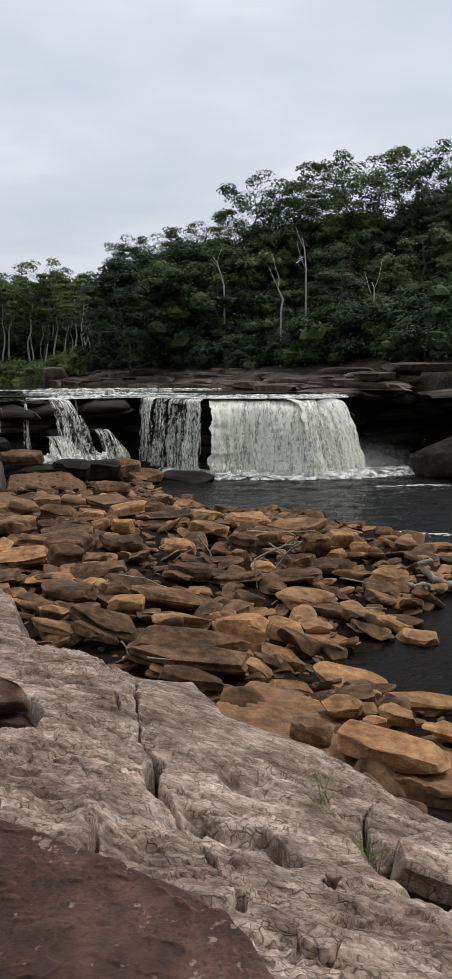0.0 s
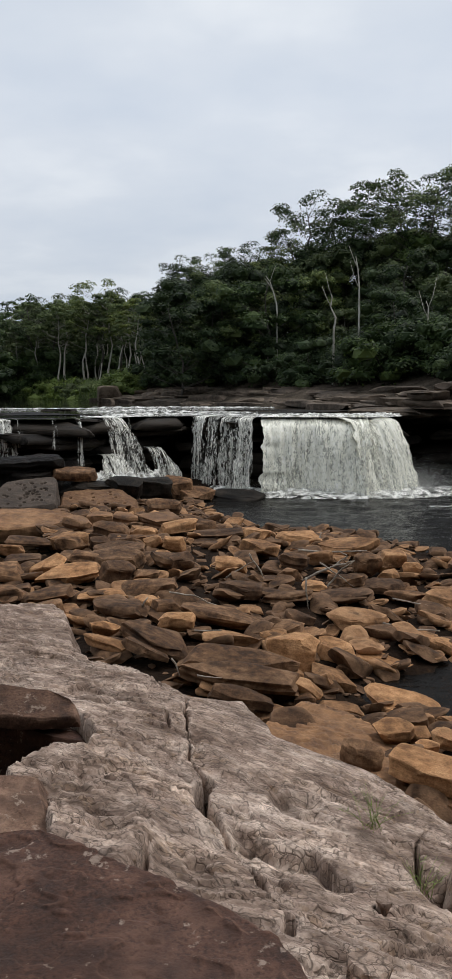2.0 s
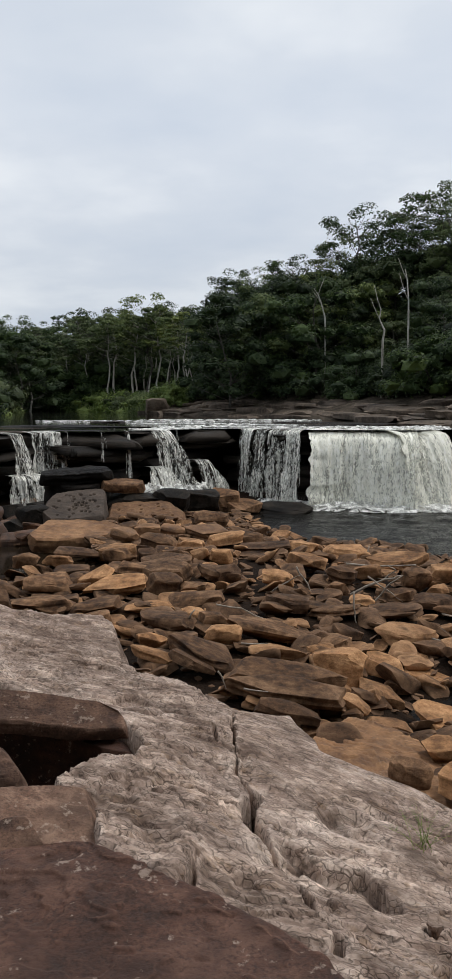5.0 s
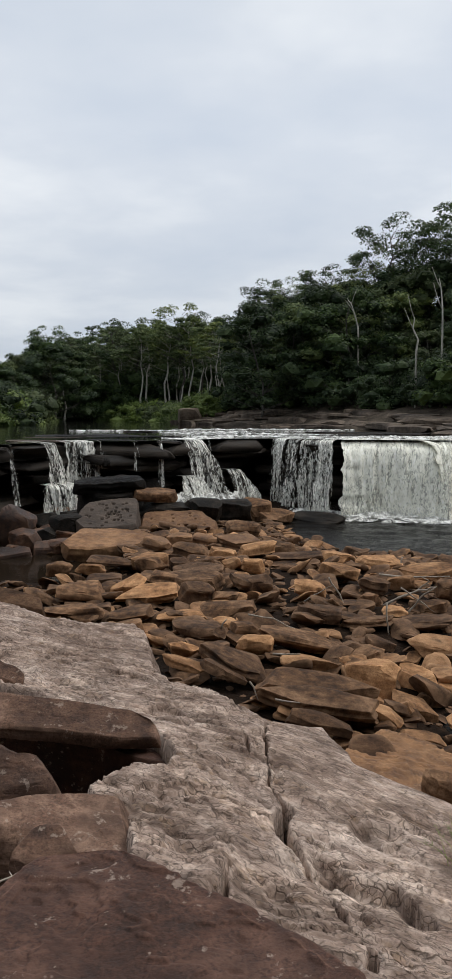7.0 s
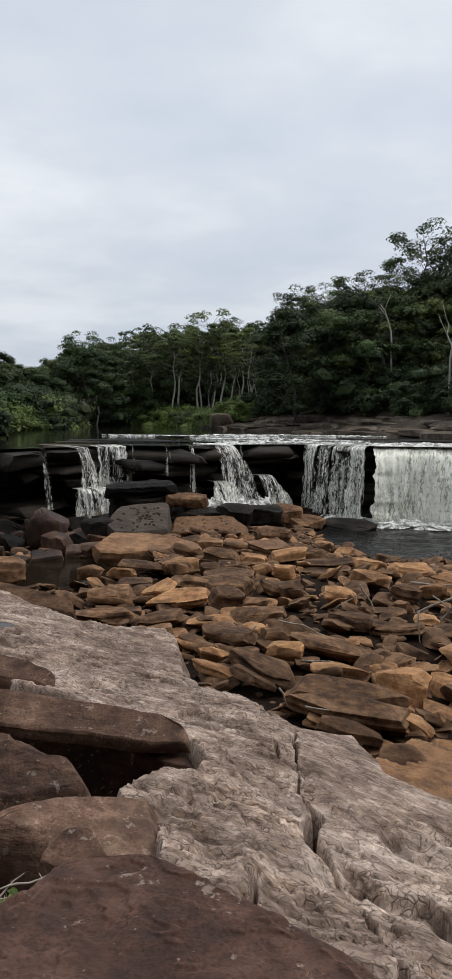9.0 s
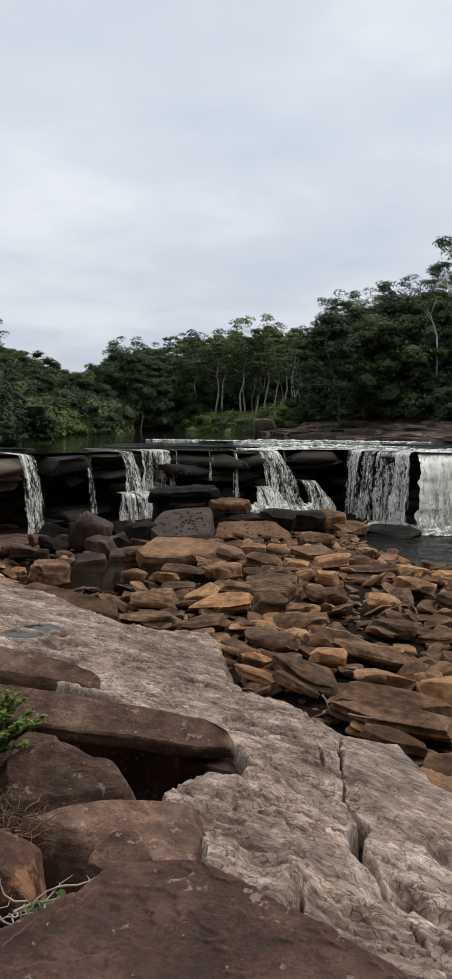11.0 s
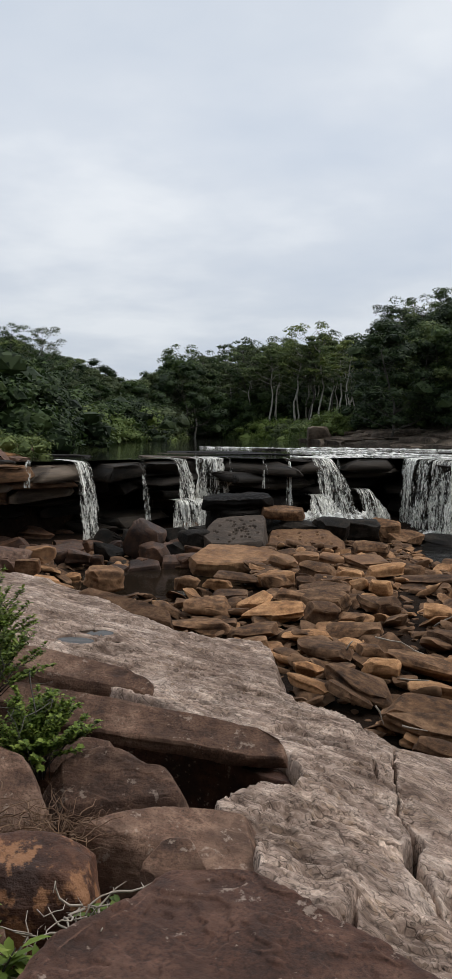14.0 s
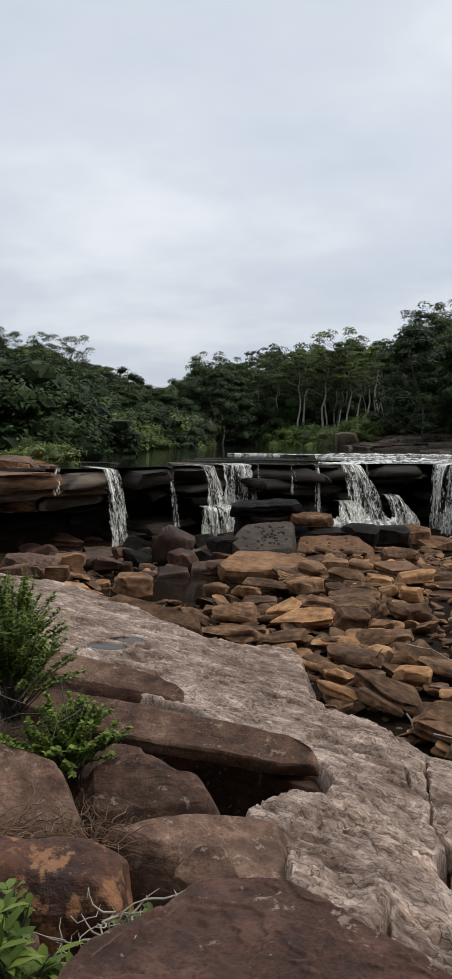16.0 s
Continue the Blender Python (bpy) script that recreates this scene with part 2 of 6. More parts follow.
def rock_mesh(seed, size, material, level=4, cuts=20, grain=0.045, boxy=0.52, layers=0.05):
    """A broken sandstone block: a boxy lump cut by planes, with bedding ledges and a rough skin. Its foot is at z = 0."""
    rng = np.random.default_rng(seed)
    v, f = ico(level)
    p = np.sign(v) * np.abs(v) ** boxy
    p *= 1 + 0.35 * (fbm(v * 1.2 + seed, 2, seed)[:, None] - 0.5)
    for k in range(cuts):
        n = rng.normal(size=3) * (1, 1, (0.12, 0.4, 1.6)[k % 3])
        n /= np.linalg.norm(n)
        s = p @ n
        p -= (np.maximum(s - s.max() * rng.uniform(0.62, 0.95), 0) * 0.97)[:, None] * n
    p -= (p.max(0) + p.min(0)) / 2
    p /= np.abs(p).max(0)
    p *= np.array(size) / 2
    s = min(size)
    flat = p / (np.linalg.norm(p, axis=1)[:, None] + 1e-9)
    band = vnoise(np.stack([p[:, 2] / (0.03 + 0.09 * s), np.full(len(p), seed * 3.1), fbm(p * 0.8 / max(size[0], 0.1), 2, seed) * 2], 1), seed)
    side = 1 - np.clip(np.abs(flat[:, 2]) * 1.2, 0, 1)
    p[:, :2] += flat[:, :2] * ((band - 0.5) * layers * 2 * min(size[:2]) * side)[:, None]
    skin = fbm(p * 2.2 / (s + 0.2), 5, seed + 3, 0.6) - 0.5
    p += flat * (skin * grain * 3 * (s + 0.1))[:, None]
    p[:, 2] -= p[:, 2].min()
    me = mesh_of("stone", p, f, material)
    me.set_sharp_from_angle(angle=radians(32))
    return me


def slab_mesh(outline, top, thick, material, seed, around=200, rings=34, bevel=0.06, relief=0.02, ledge=0.04, scale=1.5, dish=0.0, cuts=14, flake=0.35):
    """A block whose plan is the polygon outline: top = (z, slope in x, slope in y) about its middle, rounded edges, layered sides."""
    pts = np.array(outline, float)
    ring = np.concatenate([pts, pts[:1]])
    run = np.concatenate([[0], np.cumsum(np.hypot(*np.diff(ring, axis=0).T))])
    s = np.linspace(0, run[-1], around, endpoint=False)
    bx, by = np.interp(s, run, ring[:, 0]), np.interp(s, run, ring[:, 1])
    if sum(a[0] * b[1] - b[0] * a[1] for a, b in zip(outline, outline[1:] + outline[:1])) < 0:
        bx, by = bx[::-1], by[::-1]
    mid = np.array([bx.mean(), by.mean()])
    bx, by = bx - mid[0], by - mid[1]
    for _ in range(3):
        bx, by = (0.25 * np.roll(q_, 1) + 0.5 * q_ + 0.25 * np.roll(q_, -1) for q_ in (bx, by))
    r = np.hypot(bx, by)
    dx, dy = bx / r, by / r
    r = r * (1 + 0.04 * (fbm(np.stack([bx * 6 / r.mean(), by * 6 / r.mean(), np.full(around, seed * 1.7)], 1), 4, seed) - 0.5) * 2)
    rows, size = [], r.mean()
    q = np.concatenate([np.linspace(0.02, 0.9, rings) ** 0.8, np.linspace(0.91, 1.0, 12)])
    for k in q:
        x, y = dx * r * k, dy * r * k
        z = top[0] + top[1] * x + top[2] * y - dish * (1 - k * k)
        edge = (1 - k) * r
        z = z - bevel * np.clip(1 - edge / (bevel * 1.6), 0, 1) ** 2
        rows.append(np.stack([x, y, z], 1))
    down = 18
    for k in range(1, down + 1):
        t = k / down
        z = top[0] + top[1] * dx * r + top[2] * dy * r - bevel - t * thick
        lay = vnoise(np.stack([z / (0.05 + thick * 0.22) + fbm(np.stack([dx * 2, dy * 2, dx * 0], 1), 2, seed) * 1.5, np.full(around, seed * 2.3), dx * 0.7], 1), seed + 5) - 0.6
        rr = r * (1 - 0.22 * t * t * size / (size + 0.5)) + ledge * 2 * lay * min(1, t * 4)
        rows.append(np.stack([dx * rr, dy * rr, z], 1))
    p = np.concatenate(rows)
    n1 = fbm(p * scale + seed, 5, seed, 0.55) - 0.5
    n2 = fbm(p * scale * 0.35 + seed, 3, seed + 7) - 0.5
    tops = len(q) * around
    p[:tops, 2] += relief * 2 * n1[:tops] + relief * 4 * n2[:tops]
    p[tops:, :2] *= (1 + relief * 1.6 * n1[tops:] / size)[:, None]
    p[tops:, 2] += relief * 4 * n2[tops:] + relief * 2 * n1[tops:]
    rng = np.random.default_rng(seed)
    c = p.mean(0)
    p -= c
    lo, hi = p.min(0), p.max(0)
    for _ in range(cuts):
        n = rng.normal(size=3) * (1, 1, 0.45)
        n[2] = abs(n[2])
        n /= np.linalg.norm(n)
        s = p @ n
        p -= (np.maximum(s - s.max() * rng.uniform(0.84, 0.97), 0) * 0.94)[:, None] * n
    p[:, :2] = lo[:2] + (p[:, :2] - p[:, :2].min(0)) / np.ptp(p[:, :2], axis=0) * (hi - lo)[:2]
    p += c
    rough_ = fbm(p * scale * 3.1 + seed, 4, seed + 13, 0.6) - 0.5
    p += rough_[:, None] * relief * 1.3 * np.array([0.6, 0.6, 1.0])
    bed = fbm(np.stack([p[:, 0] * scale, p[:, 1] * scale * 1.6, p[:, 2] * scale], 1) * 0.8 + seed, 4, seed + 17) * 9
    p[:tops, 2] += relief * flake * (np.floor(bed) + smooth(0.8, 0.98, bed - np.floor(bed)) - 4.5)[:tops]
    p[:, :2] += mid
    faces = grid_faces(len(q) + down, around, True).tolist() + [list(range(around))[::-1]]
    last = (len(q) + down - 1) * around
    faces.append(list(range(last, last + around)))
    me = mesh_of("stone_slab", p, [list(reversed(f)) for f in faces], material)
    me.set_sharp_from_angle(angle=radians(48))
    return me


def tube(path, radii, sides=7, seed=0, wob=0.0):
    """Verts and quads of a tapering limb along a path."""
    path = [Vector(q) for q in path]
    rng = np.random.default_rng(seed)
    vs, n = [], len(path)
    for i, c in enumerate(path):
        d = (path[min(i + 1, n - 1)] - path[max(i - 1, 0)]).normalized()
        u = d.orthogonal().normalized() if i == 0 else (u - d * u.dot(d)).normalized()
        w = d.cross(u)
        for s in range(sides):
            a = 2 * math.pi * s / sides
            vs.append(c + (u * math.cos(a) + w * math.sin(a)) * radii[i] * (1 + wob * rng.uniform(-1, 1)))
    fs = [[i * sides + s, i * sides + (s + 1) % sides, (i + 1) * sides + (s + 1) % sides, (i + 1) * sides + s] for i in range(n - 1) for s in range(sides)]
    fs.append(list(range(sides))[::-1])
    fs.append(list(range((n - 1) * sides, n * sides)))
    return [v[:] for v in vs], fs


def joined(pieces):
    """One list of verts and faces from several."""
    vs, fs = [], []
    for v, f in pieces:
        k = len(vs)
        vs.extend(v)
        fs.extend([[i + k for i in q] for q in f])
    return vs, fs


# ---- materials ----
def material(name):
    m = bpy.data.materials.new(name)
    m.use_nodes = True
    t = m.node_tree
    return m, t, t.nodes["Principled BSDF"]


def stone_material(name, colours, stain, rough=0.85, scale=1.0, bump=0.5, vary=0.3, speck=0.25, gloss=0.3, lichen=None, pits=0.0, seams=False):
    """Sandstone: colours (dark, middle, light), stain = (colour, share), variation from stone to stone, grain and pits."""
    m, t, b = material(name)
    tc = t.nodes.new("ShaderNodeTexCoord")
    info = t.nodes.new("ShaderNodeObjectInfo")
    shift = t.nodes.new("ShaderNodeVectorMath")
    shift.operation = "MULTIPLY_ADD"
    t.links.new(info.outputs["Random"], shift.inputs[0])
    shift.inputs[1].default_value = (37.0, 17.0, 29.0)
    t.links.new(tc.outputs["Object"], shift.inputs[2])

    def tex(s, detail=5.0, rough_=0.55, squash=1.0):
        n = node(t, "ShaderNodeTexNoise", Scale=s * scale, Detail=detail, Roughness=rough_)
        if squash != 1.0:
            mp = t.nodes.new("ShaderNodeMapping")
            mp.inputs["Scale"].default_value = (1, 1, squash)
            t.links.new(shift.outputs[0], mp.inputs[0])
            t.links.new(mp.outputs[0], n.inputs["Vector"])
        else:
            t.links.new(shift.outputs[0], n.inputs["Vector"])
        return n.outputs["Fac"]

    broad, mid, fine, bed = tex(0.9, 4), tex(5.0, 6, 0.62), tex(38.0, 4, 0.65), tex(2.2, 5, 0.6, 1.0 if seams else 7.0)
    base = ramp(t, mix(t, 0.5, broad, mid), [(0.38, colours[0]), (0.5, colours[1]), (0.62, colours[2])])
    bands = ramp(t, bed, [(0.35, (0.72, 0.72, 0.72)), (0.55, (1, 1, 1)), (0.7, (1.12, 1.1, 1.06))])
    base = mix(t, 0.7, base, bands, "MULTIPLY")
    patch = ramp(t, mix(t, 0.35, tex(1.7, 7, 0.66), fine), [(0.60 - 0.22 * stain[1], (0, 0, 0)), (0.68 - 0.15 * stain[1], (1, 1, 1))])
    base = mix(t, math_node(t, "MULTIPLY", patch, 0.75), base, stain[0])
    grain = ramp(t, fine, [(0.3, (1 - speck, 1 - speck, 1 - speck)), (0.5, (1, 1, 1)), (0.72, (1 + speck, 1 + speck, 1 + speck))])
    base = mix(t, 1.0, base, grain, "MULTIPLY")
    if lichen:
        spots = ramp(t, mix(t, 0.5, tex(3.1, 6, 0.7), tex(14.0, 4, 0.6)), [((lichen[2] if len(lichen) > 2 else 0.585), (0, 0, 0)), ((lichen[2] if len(lichen) > 2 else 0.585) + 0.04, (1, 1, 1))])
        base = mix(t, math_node(t, "MULTIPLY", spots, lichen[1]), base, lichen[0])
    edge_ = t.nodes.new("ShaderNodeNewGeometry")
    worn = ramp(t, math_node(t, "ADD", edge_.outputs["Pointiness"], math_node(t, "MULTIPLY", mid, 0.05)), [(0.535, (0, 0, 0)), (0.60, (1, 1, 1))])
    base = mix(t, math_node(t, "MULTIPLY", worn, 0.2 if seams else 0.5), base, tuple(min(1, c * 1.5) for c in colours[2]))
    dark_seam = None
    if seams:
        # plates of slightly different tone; thin dark joints paint in shade under flake edges
        wob = node(t, "ShaderNodeTexNoise", Scale=5.0, Detail=3.0, Roughness=0.5)
        t.links.new(shift.outputs[0], wob.inputs["Vector"])
        warp = t.nodes.new("ShaderNodeVectorMath")
        warp.operation = "MULTIPLY_ADD"
        t.links.new(wob.outputs["Color"], warp.inputs[0])
        warp.inputs[1].default_value = (0.13, 0.13, 0.13)
        t.links.new(shift.outputs[0], warp.inputs[2])
        for size, share in ((4.0, 0.35), (11.0, 0.6), (24.0, 0.6)):
            mp = t.nodes.new("ShaderNodeMapping")
            mp.inputs["Scale"].default_value = (1.0, 1.9, 1.0)
            mp.inputs["Rotation"].default_value = (0, 0, -0.2)
            t.links.new(warp.outputs[0], mp.inputs[0])
            cell = node(t, "ShaderNodeTexVoronoi", Scale=size)
            edge = node(t, "ShaderNodeTexVoronoi", Scale=size)
            edge.feature = "DISTANCE_TO_EDGE"
            t.links.new(mp.outputs[0], cell.inputs["Vector"])
            t.links.new(mp.outputs[0], edge.inputs["Vector"])
            one_ = node(t, "ShaderNodeSeparateColor")
            t.links.new(cell.outputs["Color"], one_.inputs[0])
            tone = ramp(t, one_.outputs[0], [(0.0, (0.78, 0.75, 0.74)), (0.5, (1, 1, 1)), (1.0, (1.18, 1.18, 1.17))])
            base = mix(t, 0.8, base, tone, "MULTIPLY")
            gap = ramp(t, edge.outputs["Distance"], [(0.012, (1, 1, 1)), (0.05, (0, 0, 0))])
            some = ramp(t, tex(size * 0.35, 3), [(0.42, (0, 0, 0)), (0.52, (1, 1, 1))])
            gap = math_node(t, "MULTIPLY", math_node(t, "MULTIPLY", gap, some), share)
            base = mix(t, gap, base, (0.05, 0.037, 0.03))
            dark_seam = gap if dark_seam is None else math_node(t, "MAXIMUM", dark_seam, gap)
    one = ramp(t, info.outputs["Random"], [(0.0, (1 - vary, 1 - vary, 1 - vary * 0.9)), (0.5, (1, 1, 1)), (1.0, (1 + vary, 1 + vary * 0.92, 1 + vary * 0.8))])
    base = mix(t, 1.0, base, one, "MULTIPLY")
    t.links.new(base, b.inputs["Base Color"])
    t.links.new(ramp(t, mid, [(0.3, (rough - 0.12,) * 3), (0.7, (min(1, rough + 0.1),) * 3)]), b.inputs["Roughness"])
    b.inputs["Specular IOR Level"].default_value = gloss
    height = math_node(t, "ADD", math_node(t, "MULTIPLY", mid, 0.6), math_node(t, "ADD", math_node(t, "MULTIPLY", fine, 0.16), math_node(t, "MULTIPLY", bed, 0.35)))
    if dark_seam is not None:
        height = math_node(t, "SUBTRACT", height, math_node(t, "MULTIPLY", dark_seam, 0.5))
    if pits:
        v = node(t, "ShaderNodeTexVoronoi", Scale=pits)
        t.links.new(shift.outputs[0], v.inputs["Vector"])
        hole = ramp(t, v.outputs["Distance"], [(0.12, (0, 0, 0)), (0.26, (1, 1, 1))])
        height = math_node(t, "ADD", height, math_node(t, "MULTIPLY", hole, 0.8))
    bp = node(t, "ShaderNodeBump", Strength=bump, Distance=0.05 / scale)
    t.links.new(height, bp.inputs["Height"])
    t.links.new(bp.outputs[0], b.inputs["Normal"])
    return m


PALE = stone_material("pale_weathered_sandstone", ((0.178, 0.124, 0.096), (0.375, 0.283, 0.230), (0.60, 0.485, 0.41)), ((0.105, 0.072, 0.056), 0.42), 0.92, 1.4, 0.55, 0.0, 0.42, 0.1,
                      ((0.30, 0.205, 0.135), 0.5, 0.56), seams=True)
TAN = stone_material("tan_river_sandstone", ((0.140, 0.068, 0.030), (0.325, 0.168, 0.077), (0.49, 0.280, 0.142)), ((0.05, 0.029, 0.017), 0.3), 0.85, 1.3, 0.8, 0.25, 0.3, 0.2)
UMBER = stone_material("brown_weathered_sandstone", ((0.042, 0.022, 0.012), (0.125, 0.067, 0.035), (0.255, 0.150, 0.085)), ((0.020, 0.012, 0.008), 0.42), 0.88, 1.3, 0.8, 0.4, 0.3, 0.18)
ORANGE = stone_material("iron_stained_sandstone", ((0.115, 0.056, 0.027), (0.225, 0.117, 0.056), (0.33, 0.186, 0.096)), ((0.06, 0.04, 0.03), 0.3), 0.8, 0.8, 0.5, 0.25, 0.18, 0.3)
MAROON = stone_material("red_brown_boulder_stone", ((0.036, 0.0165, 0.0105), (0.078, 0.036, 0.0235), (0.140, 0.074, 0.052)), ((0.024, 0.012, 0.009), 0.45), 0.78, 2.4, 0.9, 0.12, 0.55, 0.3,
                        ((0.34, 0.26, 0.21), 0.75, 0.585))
RUSSET = stone_material("purple_brown_slab_stone", ((0.054, 0.028, 0.018), (0.130, 0.072, 0.048), (0.240, 0.150, 0.106)), ((0.036, 0.020, 0.014), 0.4), 0.8, 2.2, 0.9, 0.16, 0.5, 0.25,
                        ((0.36, 0.28, 0.225), 0.55, 0.575))
RUST = stone_material("maroon_stone_with_rusty_patches", ((0.036, 0.016, 0.010), (0.082, 0.036, 0.021), (0.160, 0.076, 0.044)), ((0.026, 0.013, 0.009), 0.3), 0.72, 1.1, 0.9, 0.1, 0.45, 0.3,
                      ((0.32, 0.155, 0.075), 0.75, 0.515))
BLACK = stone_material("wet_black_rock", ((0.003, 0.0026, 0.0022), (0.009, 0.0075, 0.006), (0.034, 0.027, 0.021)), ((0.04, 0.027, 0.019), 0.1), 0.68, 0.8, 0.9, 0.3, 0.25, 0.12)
BANK = stone_material("dry_brown_bank_rock", ((0.034, 0.025, 0.018), (0.080, 0.060, 0.044), (0.16, 0.125, 0.095)), ((0.025, 0.020, 0.016), 0.4), 0.85, 0.7, 0.9, 0.2, 0.2, 0.25)
PITTED = stone_material("pitted_grey_brown_rock", ((0.05, 0.036, 0.028), (0.08, 0.06, 0.046), (0.12, 0.09, 0.07)), ((0.035, 0.026, 0.022), 0.2), 0.8, 1.0, 0.8, 0.1, 0.2, 0.3)

WET = stone_material("wet_red_brown_rock", ((0.022, 0.011, 0.007), (0.060, 0.029, 0.017), (0.13, 0.066, 0.036)), ((0.012, 0.008, 0.006), 0.45), 0.62, 1.0, 0.9, 0.4, 0.3, 0.35)

EARTH, t, b = material("earth_and_bedrock")
geo = t.nodes.new("ShaderNodeNewGeometry")
n1 = node(t, "ShaderNodeTexNoise", Scale=0.6, Detail=7.0, Roughness=0.6)
n2 = node(t, "ShaderNodeTexNoise", Scale=9.0, Detail=6.0, Roughness=0.65)
for n in (n1, n2):
    t.links.new(geo.outputs["Position"], n.inputs["Vector"])
# low earth coloured near-black, so gaps between the stones look deeply shaded
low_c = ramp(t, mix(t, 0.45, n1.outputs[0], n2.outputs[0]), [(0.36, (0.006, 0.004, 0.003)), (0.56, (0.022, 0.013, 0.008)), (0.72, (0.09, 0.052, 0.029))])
up_c = ramp(t, mix(t, 0.45, n1.outputs[0], n2.outputs[0]), [(0.40, (0.022, 0.018, 0.013)), (0.5, (0.062, 0.050, 0.038)), (0.62, (0.13, 0.104, 0.08))])
leafy = ramp(t, mix(t, 0.5, n1.outputs[0], n2.outputs[0]), [(0.36, (0.008, 0.010, 0.006)), (0.6, (0.022, 0.026, 0.014))])
sp = t.nodes.new("ShaderNodeSeparateXYZ")
t.links.new(geo.outputs["Position"], sp.inputs[0])
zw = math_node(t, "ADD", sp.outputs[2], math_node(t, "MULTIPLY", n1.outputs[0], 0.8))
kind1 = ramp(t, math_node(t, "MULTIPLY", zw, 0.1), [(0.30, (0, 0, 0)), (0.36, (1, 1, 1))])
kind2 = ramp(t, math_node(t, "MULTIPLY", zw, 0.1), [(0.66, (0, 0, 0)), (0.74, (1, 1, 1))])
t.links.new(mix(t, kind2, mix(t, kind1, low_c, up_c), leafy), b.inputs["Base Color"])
b.inputs["Roughness"].default_value = 0.95
b.inputs["Specular IOR Level"].default_value = 0.08
bp = node(t, "ShaderNodeBump", Strength=0.7, Distance=0.08)
t.links.new(n2.outputs[0], bp.inputs["Height"])
t.links.new(bp.outputs[0], b.inputs["Normal"])


def water_material(name, colour, ripple, strength, foam=0.0, rough=0.06, lean=0.35):
    m, t, b = material(name)
    geo = t.nodes.new("ShaderNodeNewGeometry")
    mp = t.nodes.new("ShaderNodeMapping")
    mp.inputs["Scale"].default_value = (lean, 1.0, 1.0)
    t.links.new(geo.outputs["Position"], mp.inputs[0])
    w1 = node(t, "ShaderNodeTexNoise", Scale=ripple, Detail=6.0, Roughness=0.62, Distortion=0.6)
    w2 = node(t, "ShaderNodeTexNoise", Scale=ripple * 4.5, Detail=3.0, Roughness=0.6)
    for n in (w1, w2):
        t.links.new(mp.outputs[0], n.inputs["Vector"])
    h = math_node(t, "ADD", w1.outputs[0], math_node(t, "MULTIPLY", w2.outputs[0], 0.45))
    bp = node(t, "ShaderNodeBump", Strength=strength, Distance=0.3)
    t.links.new(h, bp.inputs["Height"])
    t.links.new(bp.outputs[0], b.inputs["Normal"])
    b.inputs["IOR"].default_value = 1.33
    b.inputs["Specular IOR Level"].default_value = 0.14
    if foam:
        f1 = node(t, "ShaderNodeTexNoise", Scale=1.3, Detail=8.0, Roughness=0.68, Distortion=1.2)
        t.links.new(mp.outputs[0], f1.inputs["Vector"])
        mask = ramp(t, f1.outputs[0], [(0.72 - foam * 0.3, (0, 0, 0)), (0.80 - foam * 0.3, (1, 1, 1))])
        t.links.new(mix(t, mask, colour, (0.62, 0.62, 0.58)), b.inputs["Base Color"])
        t.links.new(ramp(t, mask, [(0.0, (rough,) * 3), (1.0, (0.6,) * 3)]), b.inputs["Roughness"])
    else:
        b.inputs["Base Color"].default_value = (*colour, 1)
        b.inputs["Roughness"].default_value = rough
    return m


POOL_WATER = water_material("dark_rippled_pool_water", (0.005, 0.004, 0.003), 6.0, 0.25, 0.0, 0.05, 0.6)
STILL_WATER = water_material("dark_still_water", (0.016, 0.011, 0.007), 3.0, 0.02)
RIVER_WATER = water_material("shallow_river_water", (0.010, 0.010, 0.008), 1.2, 0.03, 0.0, 0.04, 0.3)


